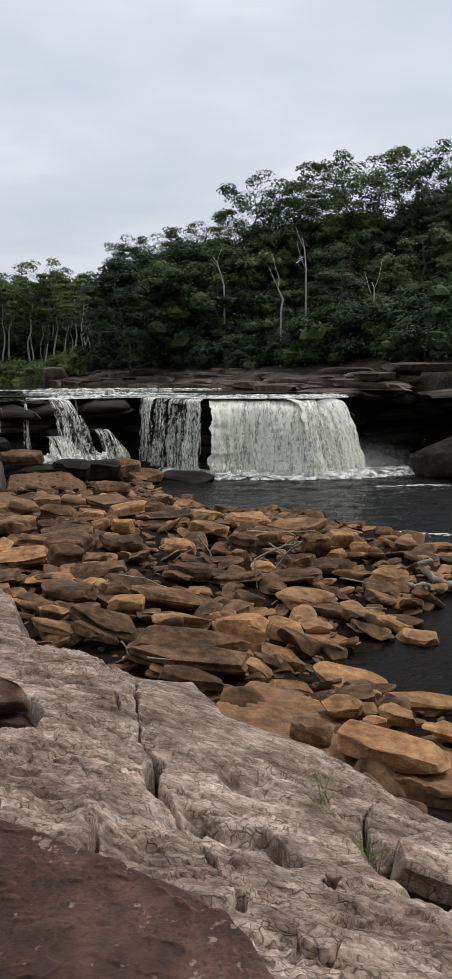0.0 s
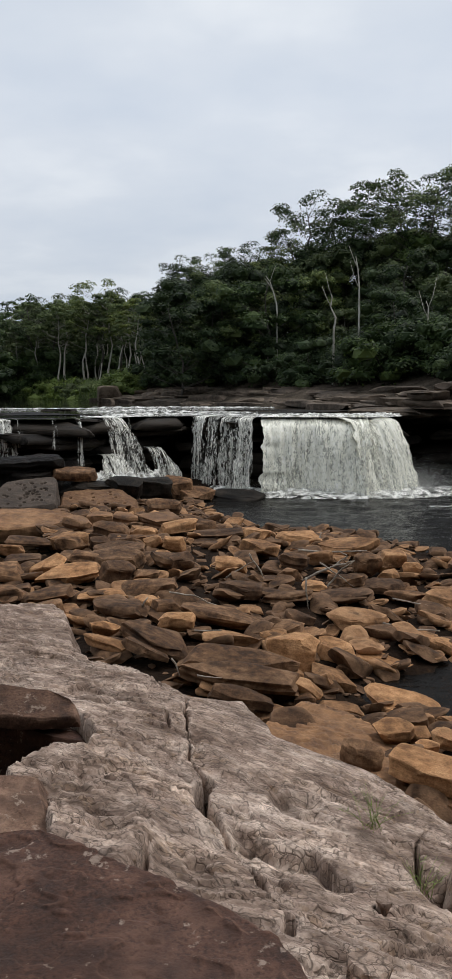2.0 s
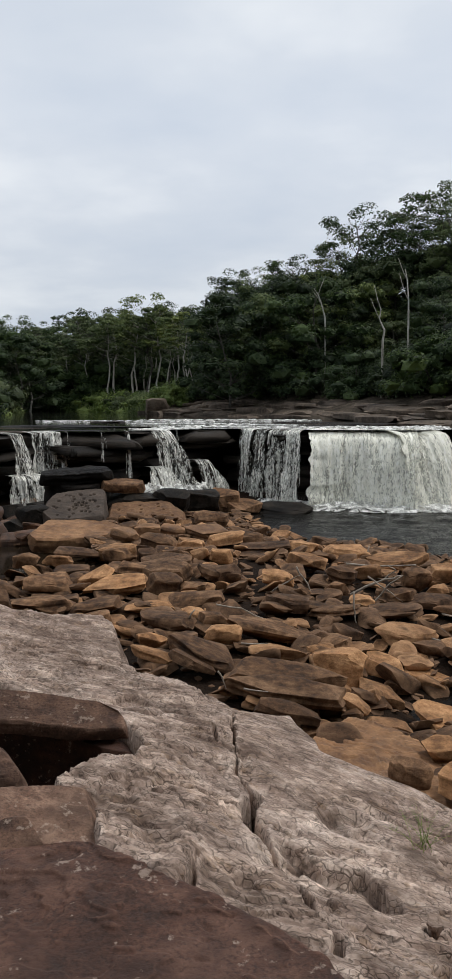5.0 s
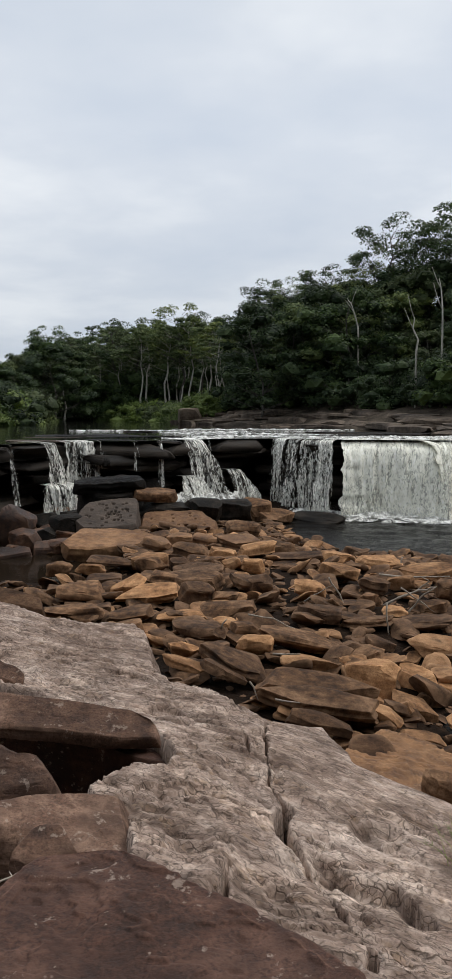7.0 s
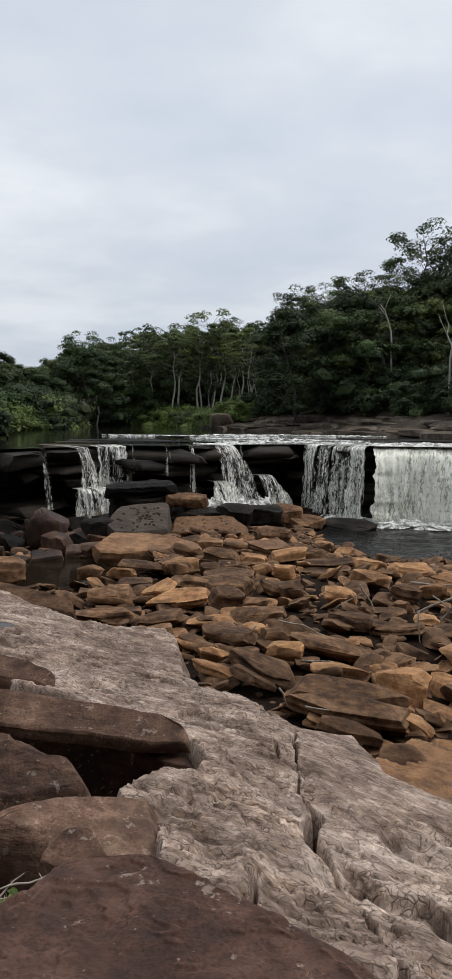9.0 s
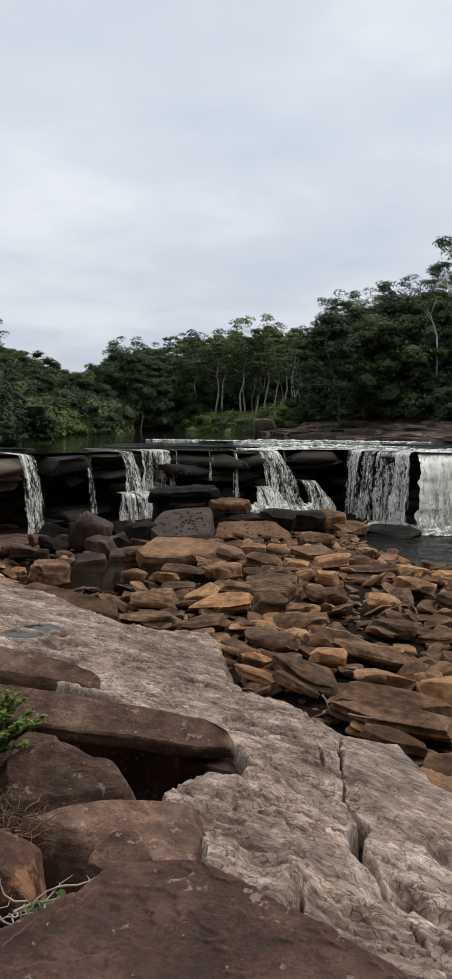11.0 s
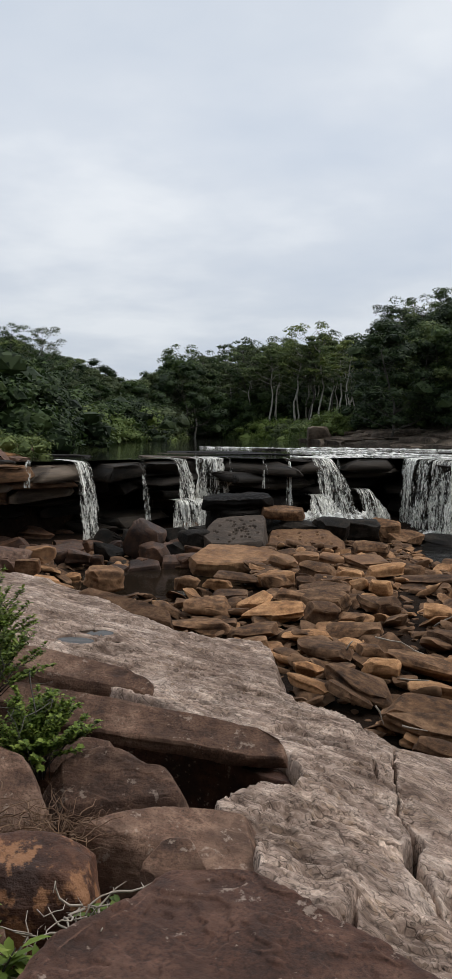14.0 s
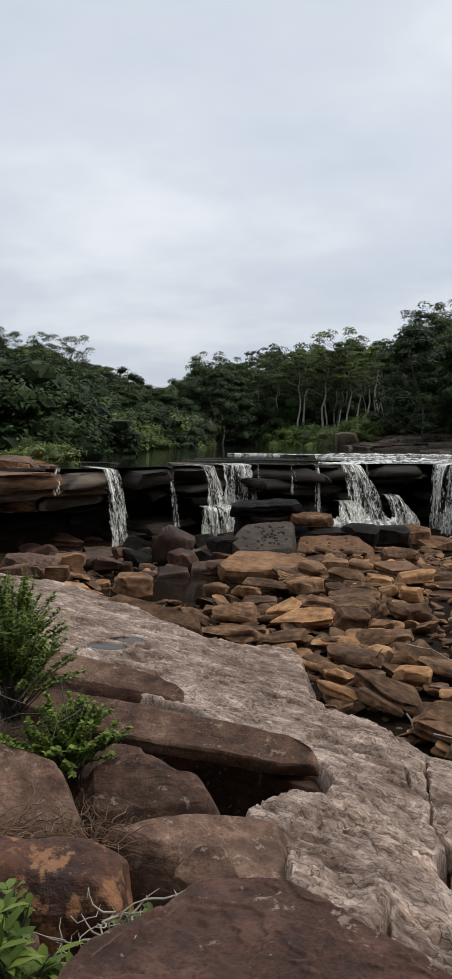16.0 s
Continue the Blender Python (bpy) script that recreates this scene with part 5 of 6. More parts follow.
def heap(name, most, sizes, level, seed, label, mat, lift):
    """Many loose stones in one mesh."""
    rng = np.random.default_rng(seed)
    rv, rf = ico(level)
    vs, fs = [], []
    order = rng.permutation(len(cx))[:most]
    for n_, k in enumerate(order):
        size = rng.uniform(*sizes)
        q = np.sign(rv) * np.abs(rv) ** 0.55
        for _ in range(9):
            n = rng.normal(size=3)
            n /= np.linalg.norm(n)
            q = q - np.maximum(q @ n - rng.uniform(0.55, 0.85) * (q @ n).max(), 0)[:, None] * n
        a, t = rng.uniform(0, 6.28), rng.uniform(-0.6, 0.6)
        q = q * (size * 0.5, size * rng.uniform(0.3, 0.45), size * rng.uniform(0.10, 0.20))
        q = np.stack([q[:, 0] * math.cos(a) - q[:, 1] * math.sin(a), q[:, 0] * math.sin(a) + q[:, 1] * math.cos(a), q[:, 2] + t * q[:, 0]], 1)
        vs.append(q + (cx[k], cy[k], cz[k] + lift * size))
        fs.append(rf + n_ * len(rv))
    me = mesh_of(name, np.concatenate(vs), np.concatenate(fs), mat)
    me.set_sharp_from_angle(angle=radians(35))
    return tagged(new(name, me), label, "rubble", kind="stuff")


heap("rubble", 2600, (0.12, 0.5), 1, 8, "small brown broken stones between larger ones", UMBER, 0.05)
heap("loose_stones", 900, (0.35, 0.95), 3, 9, "loose brown sandstone pieces heaped below the outcrop", UMBER, 0.12)
heap("loose_stones", 420, (0.3, 0.75), 3, 10, "loose tan sandstone pieces heaped below the outcrop", TAN, 0.16)

# dark broken blocks at the foot of the ledge
rng = np.random.default_rng(15)
for k in range(110):
    u = rng.random()
    x, y = -16.0 + 5.0 * u + rng.uniform(-0.2, 2.6), 25.6 + 9.6 * u + rng.uniform(-1.8, 0.3)
    l = rng.uniform(0.6, 1.5)
    if math.hypot((x + 9.5) / 2.3, (y - 23.3) / 2.9) < 1.1 or any((x - a) ** 2 + (y - b) ** 2 < (0.17 * (l + s)) ** 2 for a, b, s in taken):
        continue
    stone(x, y, float(z_ground(np.array([x]), np.array([y]))[0]) - 0.08, l, l * rng.uniform(0.55, 0.8), l * rng.uniform(0.3, 0.6), rng.uniform(-40, 60), rng.uniform(-25, 25), (WET, WET, BLACK)[k % 3], 800 + k)

stone(-12.06, 28.0, 0.35, 1.35, 1.0, 1.35, 20, 28, WET, 951)
stone(-13.3, 25.2, 0.35, 1.4, 1.0, 0.8, 30, -12, WET, 952)
stone(-10.9, 27.3, 0.30, 1.1, 0.8, 0.8, 10, -20, WET, 953)

# ---- the ledge that the river falls over ----
cliff = tagged(new("cliff"), "layered dark sandstone ledge under the falls", "cliff", kind="structure")
block_shapes = {}
for mat in (BLACK, BANK, UMBER):
    block_shapes[mat.name] = [rock_mesh(200 + k, (1.0, 1.0, 1.0), mat, 4, 14, 0.045, 0.2, 0.11) for k in range(8)]
run_of = np.cumsum([0] + [math.dist(p, q) for p, q in zip(CLIFF[:-1], CLIFF[1:])])


def on_cliff(s):
    k = int(np.clip(np.searchsorted(run_of, s) - 1, 0, len(CLIFF) - 2))
    (ax, ay), (bx, by) = CLIFF[k], CLIFF[k + 1]
    u = (s - run_of[k]) / (run_of[k + 1] - run_of[k])
    return ax + (bx - ax) * u, ay + (by - ay) * u, math.atan2(by - ay, bx - ax)


rng = np.random.default_rng(12)
# height, thickness, how far it stands out, share of blocks missing
levels = [(-0.6, 0.9, -0.9, 0.0), (0.2, 0.7, -0.75, 0.1), (0.8, 0.55, -0.3, 0.25), (1.3, 0.6, -0.6, 0.15), (1.85, 0.45, -0.1, 0.3), (2.25, 0.5, -0.45, 0.1), (2.65, 0.4, -0.25, 0.15), (2.98, 0.60, 0.25, 0.0)]
for z, h, push, gone in levels + [(3.55, 0.42, 0.5, 0.0), (3.95, 0.5, 1.0, 0.1), (4.4, 0.5, 0.5, 0.3)]:
    s = 18.0 if z < 3.5 else run_of[14] + 0.4
    while s < run_of[-4]:
        l = rng.uniform(1.6, 4.8)
        x, y, a = on_cliff(s + l / 2)
        s += l
        if rng.random() < gone:
            continue
        nx, ny = math.sin(a), -math.cos(a)
        p = push + rng.uniform(-0.22, 0.22) - ((0.6 if z > 2 else 0.35) if -5 < x < 7 and z < 3.5 else 0)
        if z < 2.2 and (x > 7 or y < 33):
            p -= 0.9 if x > 0 else 1.9
        if 3.4 < x < 9.2 and 2.2 < z < 3.5:
            p -= 1.2
        deep = 4.4 if 2.9 < z < 3.5 else 2.4
        drop = (0.32 if x > -1.8 else 0.12) if -5 < x < 7 and 2.9 < z < 3.5 else 0.0
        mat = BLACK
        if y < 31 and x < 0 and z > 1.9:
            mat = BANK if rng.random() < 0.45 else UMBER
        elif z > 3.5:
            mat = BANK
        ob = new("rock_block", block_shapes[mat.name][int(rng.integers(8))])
        ob.parent = cliff
        ob.matrix_basis = pose(x + nx * (p + 0.2 - deep / 2), y + ny * (p + 0.2 - deep / 2), z - drop + rng.uniform(-0.06, 0.06) * (z < 2.9), rng.uniform(-3, 3), rng.uniform(-3, 3), math.degrees(a) + rng.uniform(-6, 6)) @ Matrix.Diagonal((l * 1.15, deep, h * (rng.uniform(1.05, 1.3) if z < 2.9 else rng.uniform(1.1, 1.2)), 1))

stone(11.6, 42.0, -0.3, 5.2, 3.6, 2.1, -20, -12, BLACK, 601)
stone(14.8, 41.0, -0.3, 4.4, 3.6, 2.6, 10, 0, BLACK, 602)


# ---- flat ledges in the river and along its banks ----
def ledge(x, y, z, long, wide, high, turn, mat, seed, label):
    ob = new("rock_ledge", rock_mesh(seed, (long, wide, high), mat, 3, 14, 0.02, 0.4, 0.04))
    ob.matrix_basis = pose(x, y, z, 0, 0, turn)
    return tagged(ob, label, "rock ledge", "flat river ledges")


rng = np.random.default_rng(21)
for k in range(34):
    s = rng.uniform(run_of[3] + 1, run_of[12])
    x, y, a = on_cliff(s)
    back = rng.uniform(1.2, 12) ** 1.05 + (3.5 if x > -5.5 else 0)
    dry = x < -9
    ledge(x - math.sin(a) * back, y + math.cos(a) * back, TOP - 0.16, rng.uniform(2.4, 6.5), rng.uniform(1.0, 2.4), rng.uniform(0.16, 0.26), rng.uniform(-14, 24),
          BANK if dry and rng.random() < 0.6 else BLACK, 620 + k, "flat dark rock ledge standing out of the river")
shore = [(7.2, 50), (4.6, 59.5), (-2, 75), (-9, 87), (-16, 96), (-21, 102)]
for k in range(56):
    i = int(rng.integers(len(shore) - 1))
    u = rng.random()
    x, y = (shore[i][n] + (shore[i + 1][n] - shore[i][n]) * u for n in (0, 1))
    o = rng.uniform(-0.8, 6.0)
    turn = math.degrees(math.atan2(shore[i + 1][1] - shore[i][1], shore[i + 1][0] - shore[i][0]))
    ledge(x + 0.9 * o, y + 0.45 * o, 3.45 + 0.25 * max(o, 0), rng.uniform(4, 9), rng.uniform(1.6, 3), rng.uniform(0.35, 0.7), turn + rng.uniform(-12, 12), BANK, 660 + k, "dry layered brown rock along the river bank")
ledge(11.0, 51.5, 5.0, 4.6, 2.6, 0.6, 12, BANK, 700, "pale weathered block on the bank ledge")
ledge(-19.8, 101.0, 3.6, 3.0, 2.6, 2.0, 12, BANK, 701, "rounded brown boulder at the water's edge")


# ---- the falling water ----
def fall(a, b, top, foot, throw, widen, mat, seed, label, lean=0.0, layers=2, rise=0.0):
    """A curtain from the lip a-b: it leaves the edge flat, bends over and drops, torn into ridges. rise: how much higher the lip's far end is."""
    a, b = Vector((*a, top)), Vector((*b, top))
    wide = (b - a).length
    side = (b - a).normalized()
    outw = Vector((side.y, -side.x, 0))
    n, m = max(12, int(wide * 18)), 60
    from_ = TOP + 0.01 if top > 3 else top
    thing = tagged(new("waterfall"), label, "waterfall")
    for layer in range(layers):
        u, v = np.meshgrid(np.linspace(0, 1, n), np.linspace(0, 1, m))
        fall_ = np.clip((v - 0.14) / 0.86, 0, 1)
        glide = np.clip(v / 0.14, 0, 1)
        drop = fall_ ** 1.35
        w0 = u * wide
        # the lip is notched, and each part of the sheet is thrown out by its own amount
        notch = (fbm(np.stack([w0.ravel() * 0.9, np.full(u.size, seed * 1.3), np.full(u.size, 0.0)], 1), 3, seed).reshape(u.shape) - 0.5)
        reach = throw * (1 + 1.1 * (fbm(np.stack([w0.ravel() * 0.8, np.full(u.size, seed * 2.1), np.full(u.size, 3.0)], 1), 3, seed + 2).reshape(u.shape) - 0.5))
        lip = top + rise * u + 0.22 * notch * min(1.0, wide / 2)
        z = from_ - (from_ - lip) * glide ** 2 + 0.03 - (lip - foot) * drop
        o = -1.3 * (1 - glide) * (from_ > top - 0.2) + reach * np.sqrt(drop) + 0.12 * layer + 0.5 * notch * min(1.0, wide / 2)
        ragged = 0.07 * min(wide, 2.2) * (fbm(np.stack([z.ravel() * 2.5, np.full(u.size, seed * 1.0), (u.ravel() > 0.5) * 7.0], 1), 3, seed + 8).reshape(u.shape) - 0.5) * 4
        w = (u - 0.5) * (wide + widen * drop) + wide * 0.5 + lean * drop + ragged * np.abs(2 * u - 1)
        pn = np.stack([w.ravel() * 2.2, z.ravel() * 0.5, np.full(u.size, seed + layer * 9.0)], 1)
        o = o + (fbm(pn, 4, seed + layer) - 0.5).reshape(u.shape) * 0.40 * np.minimum(1, fall_ * 5)
        o = o + (fbm(np.stack([w.ravel() * 7.0, z.ravel() * 0.9, np.full(u.size, seed + 4.0)], 1), 3, seed + 5) - 0.5).reshape(u.shape) * 0.28 * np.minimum(1, fall_ * 3)
        x = a.x + side.x * w + outw.x * o
        y = a.y + side.y * w + outw.y * o
        me = mesh_of("curtain", np.stack([x.ravel(), y.ravel(), z.ravel()], 1), grid_faces(m, n), mat,
                     uv=np.stack([w.ravel() + seed * 3.7 + layer * 11, z.ravel()], 1))
        part("curtain", me, thing)
    return thing


fall((-15.25, 29.5), (-15.0, 30.05), 3.68, 0.0, 0.75, 0.3, STRAND_FALL, 1, "narrow white waterfall dropping onto boulders")
fall((-14.05, 33.0), (-14.0, 33.12), 3.68, 1.2, 0.4, 0.03, STRAND_FALL, 2, "thin thread of falling water")
fall((-13.3, 34.8), (-13.0, 35.5), 3.68, 1.9, 0.6, 0.3, THIN_FALL, 3, "white waterfall breaking on a stone slab")
fall((-12.7, 36.2), (-11.7, 37.1), 3.68, 1.7, 0.6, 0.2, THIN_FALL, 4, "white waterfall breaking on a stone slab")
fall((-12.9, 34.2), (-11.8, 35.2), 1.95, 0.6, 0.5, 0.3, THIN_FALL, 5, "white water tumbling between dark rocks")
fall((-8.3, 40.1), (-7.6, 41.0), 3.70, 0.5, 1.1, 1.3, THIN_FALL, 6, "foaming white cascade over stepped rock", 0.3)
fall((-8.3, 39.6), (-7.5, 40.2), 2.0, 0.6, 0.9, 1.1, THIN_FALL, 23, "foaming white cascade over stepped rock", 0.2)
fall((-6.5, 42.0), (-5.9, 42.6), 2.2, 0.6, 0.8, 0.6, THIN_FALL, 7, "small white side cascade over rock", 0.6)
fall((-4.15, 43.6), (-3.55, 43.3), 3.68, 0.0, 0.6, 0.1, THIN_FALL, 8, "broken white curtain of falling water")
fall((-3.35, 43.2), (-2.85, 43.0), 3.66, 0.0, 0.7, 0.1, THIN_FALL, 21, "thin white strands of falling water", 0.0, 2)
fall((-2.75, 42.95), (-1.95, 42.7), 3.62, 0.0, 0.8, 0.2, THIN_FALL, 22, "broken white curtain of falling water", 0.0, 2)
fall((-1.85, 42.6), (-1.15, 42.4), 3.60, 0.0, 0.7, 0.1, THIN_FALL, 12, "thin broken veil of falling water", 0.0, 2)
fall((-0.70, 42.3), (4.3, 42.2), 3.36, 0.0, 1.5, 0.2, THICK_FALL, 9, "wide thick white waterfall into the pool", 0.0, 2, 0.08)
fall((3.2, 42.0), (5.75, 43.9), 3.46, 0.0, 1.4, 0.9, THICK_FALL, 10, "wide thick white waterfall into the pool", 0.2, 2, 0.14)


def foam(name, pts, wide, z, label, seed):
    """A low mound of foam along a line."""
    pts = [Vector((*p, z)) for p in pts]
    rows = []
    n = 24
    fine = []
    for p, q_ in zip(pts[:-1], pts[1:]):
        fine += [p.lerp(q_, k / 20) for k in range(20)]
    for k, p in enumerate(fine):
        d = (fine[min(k + 1, len(fine) - 1)] - fine[max(k - 1, 0)]).normalized()
        s = Vector((-d.y, d.x, 0))
        for j in range(n):
            c = j / (n - 1) * 2 - 1
            rows.append(p + s * (c * wide) + Vector((0, 0, 0.22 * wide * max(0, 1 - c * c))))
    v = np.array([r[:] for r in rows])
    v[:, 2] += (fbm(v * 2.3, 4, seed) - 0.5) * 0.35 * (v[:, 2] - z + 0.05) * 3
    return tagged(new(name, mesh_of(name, v, grid_faces(len(fine), n), FOAM)), label, "foam", kind="stuff")


foam("pool_foam", [(-4.6, 42.9), (-1.2, 41.4), (1.5, 41.2), (4.4, 41.1), (7.2, 42.4), (9.6, 43.4)], 1.3, 0.02, "white churning foam at the foot of the falls", 3)

# ---- trees ----
def leaf_cloud(rng, centres, radii, per, size, flat=0.6, heart=0.0):
    """Leaf blades over the clumps, lying like shingles on their rounded tops, round a dense twiggy heart: verts and faces."""
    c = np.repeat(centres, per, 0)
    r = np.repeat(radii, per)
    d = rng.normal(size=c.shape)
    d[:, 2] = np.where(rng.random(len(d)) < 0.7, np.abs(d[:, 2]), d[:, 2])
    d /= np.linalg.norm(d, axis=1)[:, None]
    c = c + d * (r * rng.uniform(0.45, 1.08, len(c)) ** 0.6)[:, None] * (1, 1, flat)
    n = d * 0.9 + (0, 0, 0.55) + rng.normal(size=c.shape) * 0.42
    n /= np.linalg.norm(n, axis=1)[:, None]
    u = np.cross(n, rng.normal(size=c.shape))
    u /= np.linalg.norm(u, axis=1)[:, None] + 1e-9
    w = np.cross(n, u)
    s = (size * rng.uniform(0.5, 1.35, len(c)))[:, None]
    v = np.stack([c + u * s, c - u * s * 0.6 + w * s * 0.6, c - u * s * 0.7 - w * s * 0.5], 1).reshape(-1, 3)
    faces = np.arange(len(v)).reshape(-1, 3).tolist()
    if heart:
        hv, hf = ico(1)
        n0 = len(v)
        h = centres[:, None, :] + hv[None] * (radii[:, None, None] * heart * rng.uniform(0.6, 1.2, (len(centres), len(hv), 1))) * np.array([1, 1, flat])
        v = np.concatenate([v, h.reshape(-1, 3)])
        for k in range(len(centres)):
            faces += (hf + n0 + k * len(hv)).tolist()
    return v, faces


def make_tree(seed, height, spread, bare, clumps, per, leaf, bark_mat, leaf_mat, label, layered=0.6, heart=0.7, big=0.30):
    """A tapered trunk, limbs that fork, and a domed crown of leaf clumps about their ends."""
    rng = np.random.default_rng(seed)
    path, x, y = [], 0.0, 0.0
    for k in range(8):
        path.append((x, y, height * 0.84 * k / 7))
        x += rng.uniform(-0.03, 0.03) * height
        y += rng.uniform(-0.03, 0.03) * height
    r0 = 0.010 * height + 0.03
    pieces = [tube(path, [r0 * (1 - 0.78 * k / 7) for k in range(8)], 6, seed, 0.08)]
    ends = []
    low, high = height * bare, height * 0.97
    for k in range(clumps):
        # a place on the dome, near its skin
        up_ = rng.uniform(0.0, 1.0) ** 0.75
        a = 2.399 * k + rng.uniform(-0.5, 0.5)
        reach = spread * math.sqrt(max(0.02, 1 - (abs(up_ - 0.32) / 0.70) ** 2.2)) * rng.uniform(0.55, 1.08)
        tip = Vector((x * up_ + math.cos(a) * reach, y * up_ + math.sin(a) * reach, low + (high - low) * (0.08 + 0.90 * up_) * rng.uniform(0.94, 1.03)))
        t = min(0.97, max(0.15, (tip.z - 0.55 * reach) / (height * 0.84)))
        i = min(int(t * 7), 6)
        p = Vector(path[i]).lerp(Vector(path[i + 1]), t * 7 - i)
        mid = p.lerp(tip, 0.5) + Vector((rng.normal() * 0.06 * spread, rng.normal() * 0.06 * spread, -0.07 * reach))
        rr = r0 * (1 - 0.72 * t) * 0.5
        pieces.append(tube([p, mid, tip], [rr, rr * 0.7, rr * 0.25], 4, seed + k))
        ends.append(tip[:])
    ends = np.array(ends)
    v, f = leaf_cloud(rng, ends, rng.uniform(0.62, 1.2, len(ends)) * spread * big, per, leaf, layered, heart)
    tree = tagged(new("tree"), label, "tree", "forest trees")
    tv, tf = joined(pieces)
    part("trunk", mesh_of("trunk", tv, tf, bark_mat), tree)
    part("crown", mesh_of("crown", v, f, leaf_mat, False), tree)
    return tree


def make_bush(seed, height, spread, clumps, per, leaf, leaf_mat, label, group):
    rng = np.random.default_rng(seed)
    ends, pieces = [], []
    for k in range(clumps):
        a, r = rng.uniform(0, 2 * math.pi), spread * rng.uniform(0, 1) ** 0.6
        z = height * rng.uniform(0.12, 1.0) * (1 - 0.55 * (r / spread) ** 2)
        e = Vector((math.cos(a) * r, math.sin(a) * r, z))
        ends.append(e[:])
        if k % 3 == 0:
            b0 = Vector((e.x * 0.15, e.y * 0.15, 0))
            pieces.append(tube([b0, b0.lerp(e, 0.5) + Vector((0, 0, 0.1 * height)), e], [0.02 * height, 0.012 * height, 0.004 * height], 4, seed + k))
    v, f = leaf_cloud(rng, np.array(ends), rng.uniform(0.2, 0.4, len(ends)) * spread, per, leaf, 0.75, 0.65)
    bush = tagged(new("bush"), label, "bush", group)
    tv, tf = joined(pieces)
    part("twigwork", mesh_of("twigwork", tv, tf, BARK), bush)
    part("foliage", mesh_of("foliage", v, f, leaf_mat, False), bush)
    return bush


FAR = pose(0, 0, -60)
tree_kinds = [make_tree(301 + k, 12, 4.4, 0.08, 30, 180, 0.17, BARK, LEAF, "dark green forest tree with a dense low crown", 0.72) for k in range(4)]
tree_kinds += [make_tree(321 + k, 12, 4.2, 0.12, 28, 180, 0.17, BARK, LEAF_LIGHT, "olive green forest tree with a dense crown", 0.7) for k in range(2)]
back_kinds = [make_tree(341 + k, 12, 4.2, 0.22, 26, 180, 0.17, BARK, (LEAF, LEAF_LIGHT)[k // 3], "forest tree with a dense green crown on a bare trunk", 0.62) for k in range(4)]
near_kinds = [make_tree(361 + k, 12, 4.6, 0.05, 46, 230, 0.11, BARK, (LEAF, LEAF_LIGHT)[k // 2], "dark green tree with a feathery drooping crown", 0.85, 0.6, 0.24) for k in range(3)]
pale_kinds = [make_tree(331 + k, 17, 3.4, 0.58, 22, 110, 0.21, PALE_BARK, LEAF_LIGHT, "tall pale-trunked tree with a layered olive crown", 0.5, 0.5, 0.34) for k in range(3)]
open_kinds = [make_tree(351 + k, 20, 4.4, 0.50, 34, 120, 0.17, BARK, (LEAF, LEAF, LEAF_LIGHT)[k], "emergent tree with an open rounded crown", 0.68, 0.0, 0.24) for k in range(3)]
bush_kinds = [make_bush(371 + k, 4.5, 3.2, 46, 120, 0.13, LEAF, "dense dark green bush on the river bank", "bank bushes") for k in range(3)]
light_bush = [make_bush(381 + k, 3.0, 2.8, 42, 110, 0.12, (LEAF_LIGHT, LEAF_BANK)[k], "low light green bush on the river bank", "bank bushes") for k in range(2)]


def canopy(az):
    """How high the closed canopy reaches, as rise over run from the eye, by bearing to the left."""
    return float(np.interp(az, [-30, -14.1, -12, -9, -6, -3, -1.2, -0.5, 1.9, 3.5, 5.6, 6.6, 7.8, 9, 10.5, 13.5, 16.6, 18.6, 20.3, 22.0, 23.3, 24.3, 25.6, 27, 28.6, 29.8, 31.4, 33.7, 50],
                           [0.22, 0.205, 0.190, 0.182, 0.176, 0.172, 0.165, 0.152, 0.150, 0.147, 0.138, 0.122, 0.108, 0.105, 0.106, 0.098, 0.098, 0.088, 0.086, 0.064, 0.058, 0.064, 0.070, 0.080, 0.087, 0.098, 0.104, 0.112, 0.14]))


used = set()


def put(kind, x, y, h, own, turn, sink=0.1):
    """Stand a tree or bush of that kind, h metres high, on the ground."""
    z = float(z_ground(np.array([x]), np.array([y]))[0]) - sink
    s = h / own
    across = 0.58 * s + 0.55 * min(s, 1.3)
    m = pose(x, y, z, 0, 0, turn) @ Matrix.Diagonal((across, across, s, 1))
    if kind.name not in used:
        used.add(kind.name)
        kind.matrix_basis = m
        return kind
    return copy_thing(kind, m @ Matrix.Diagonal([1 / v for v in kind.scale] + [1]))


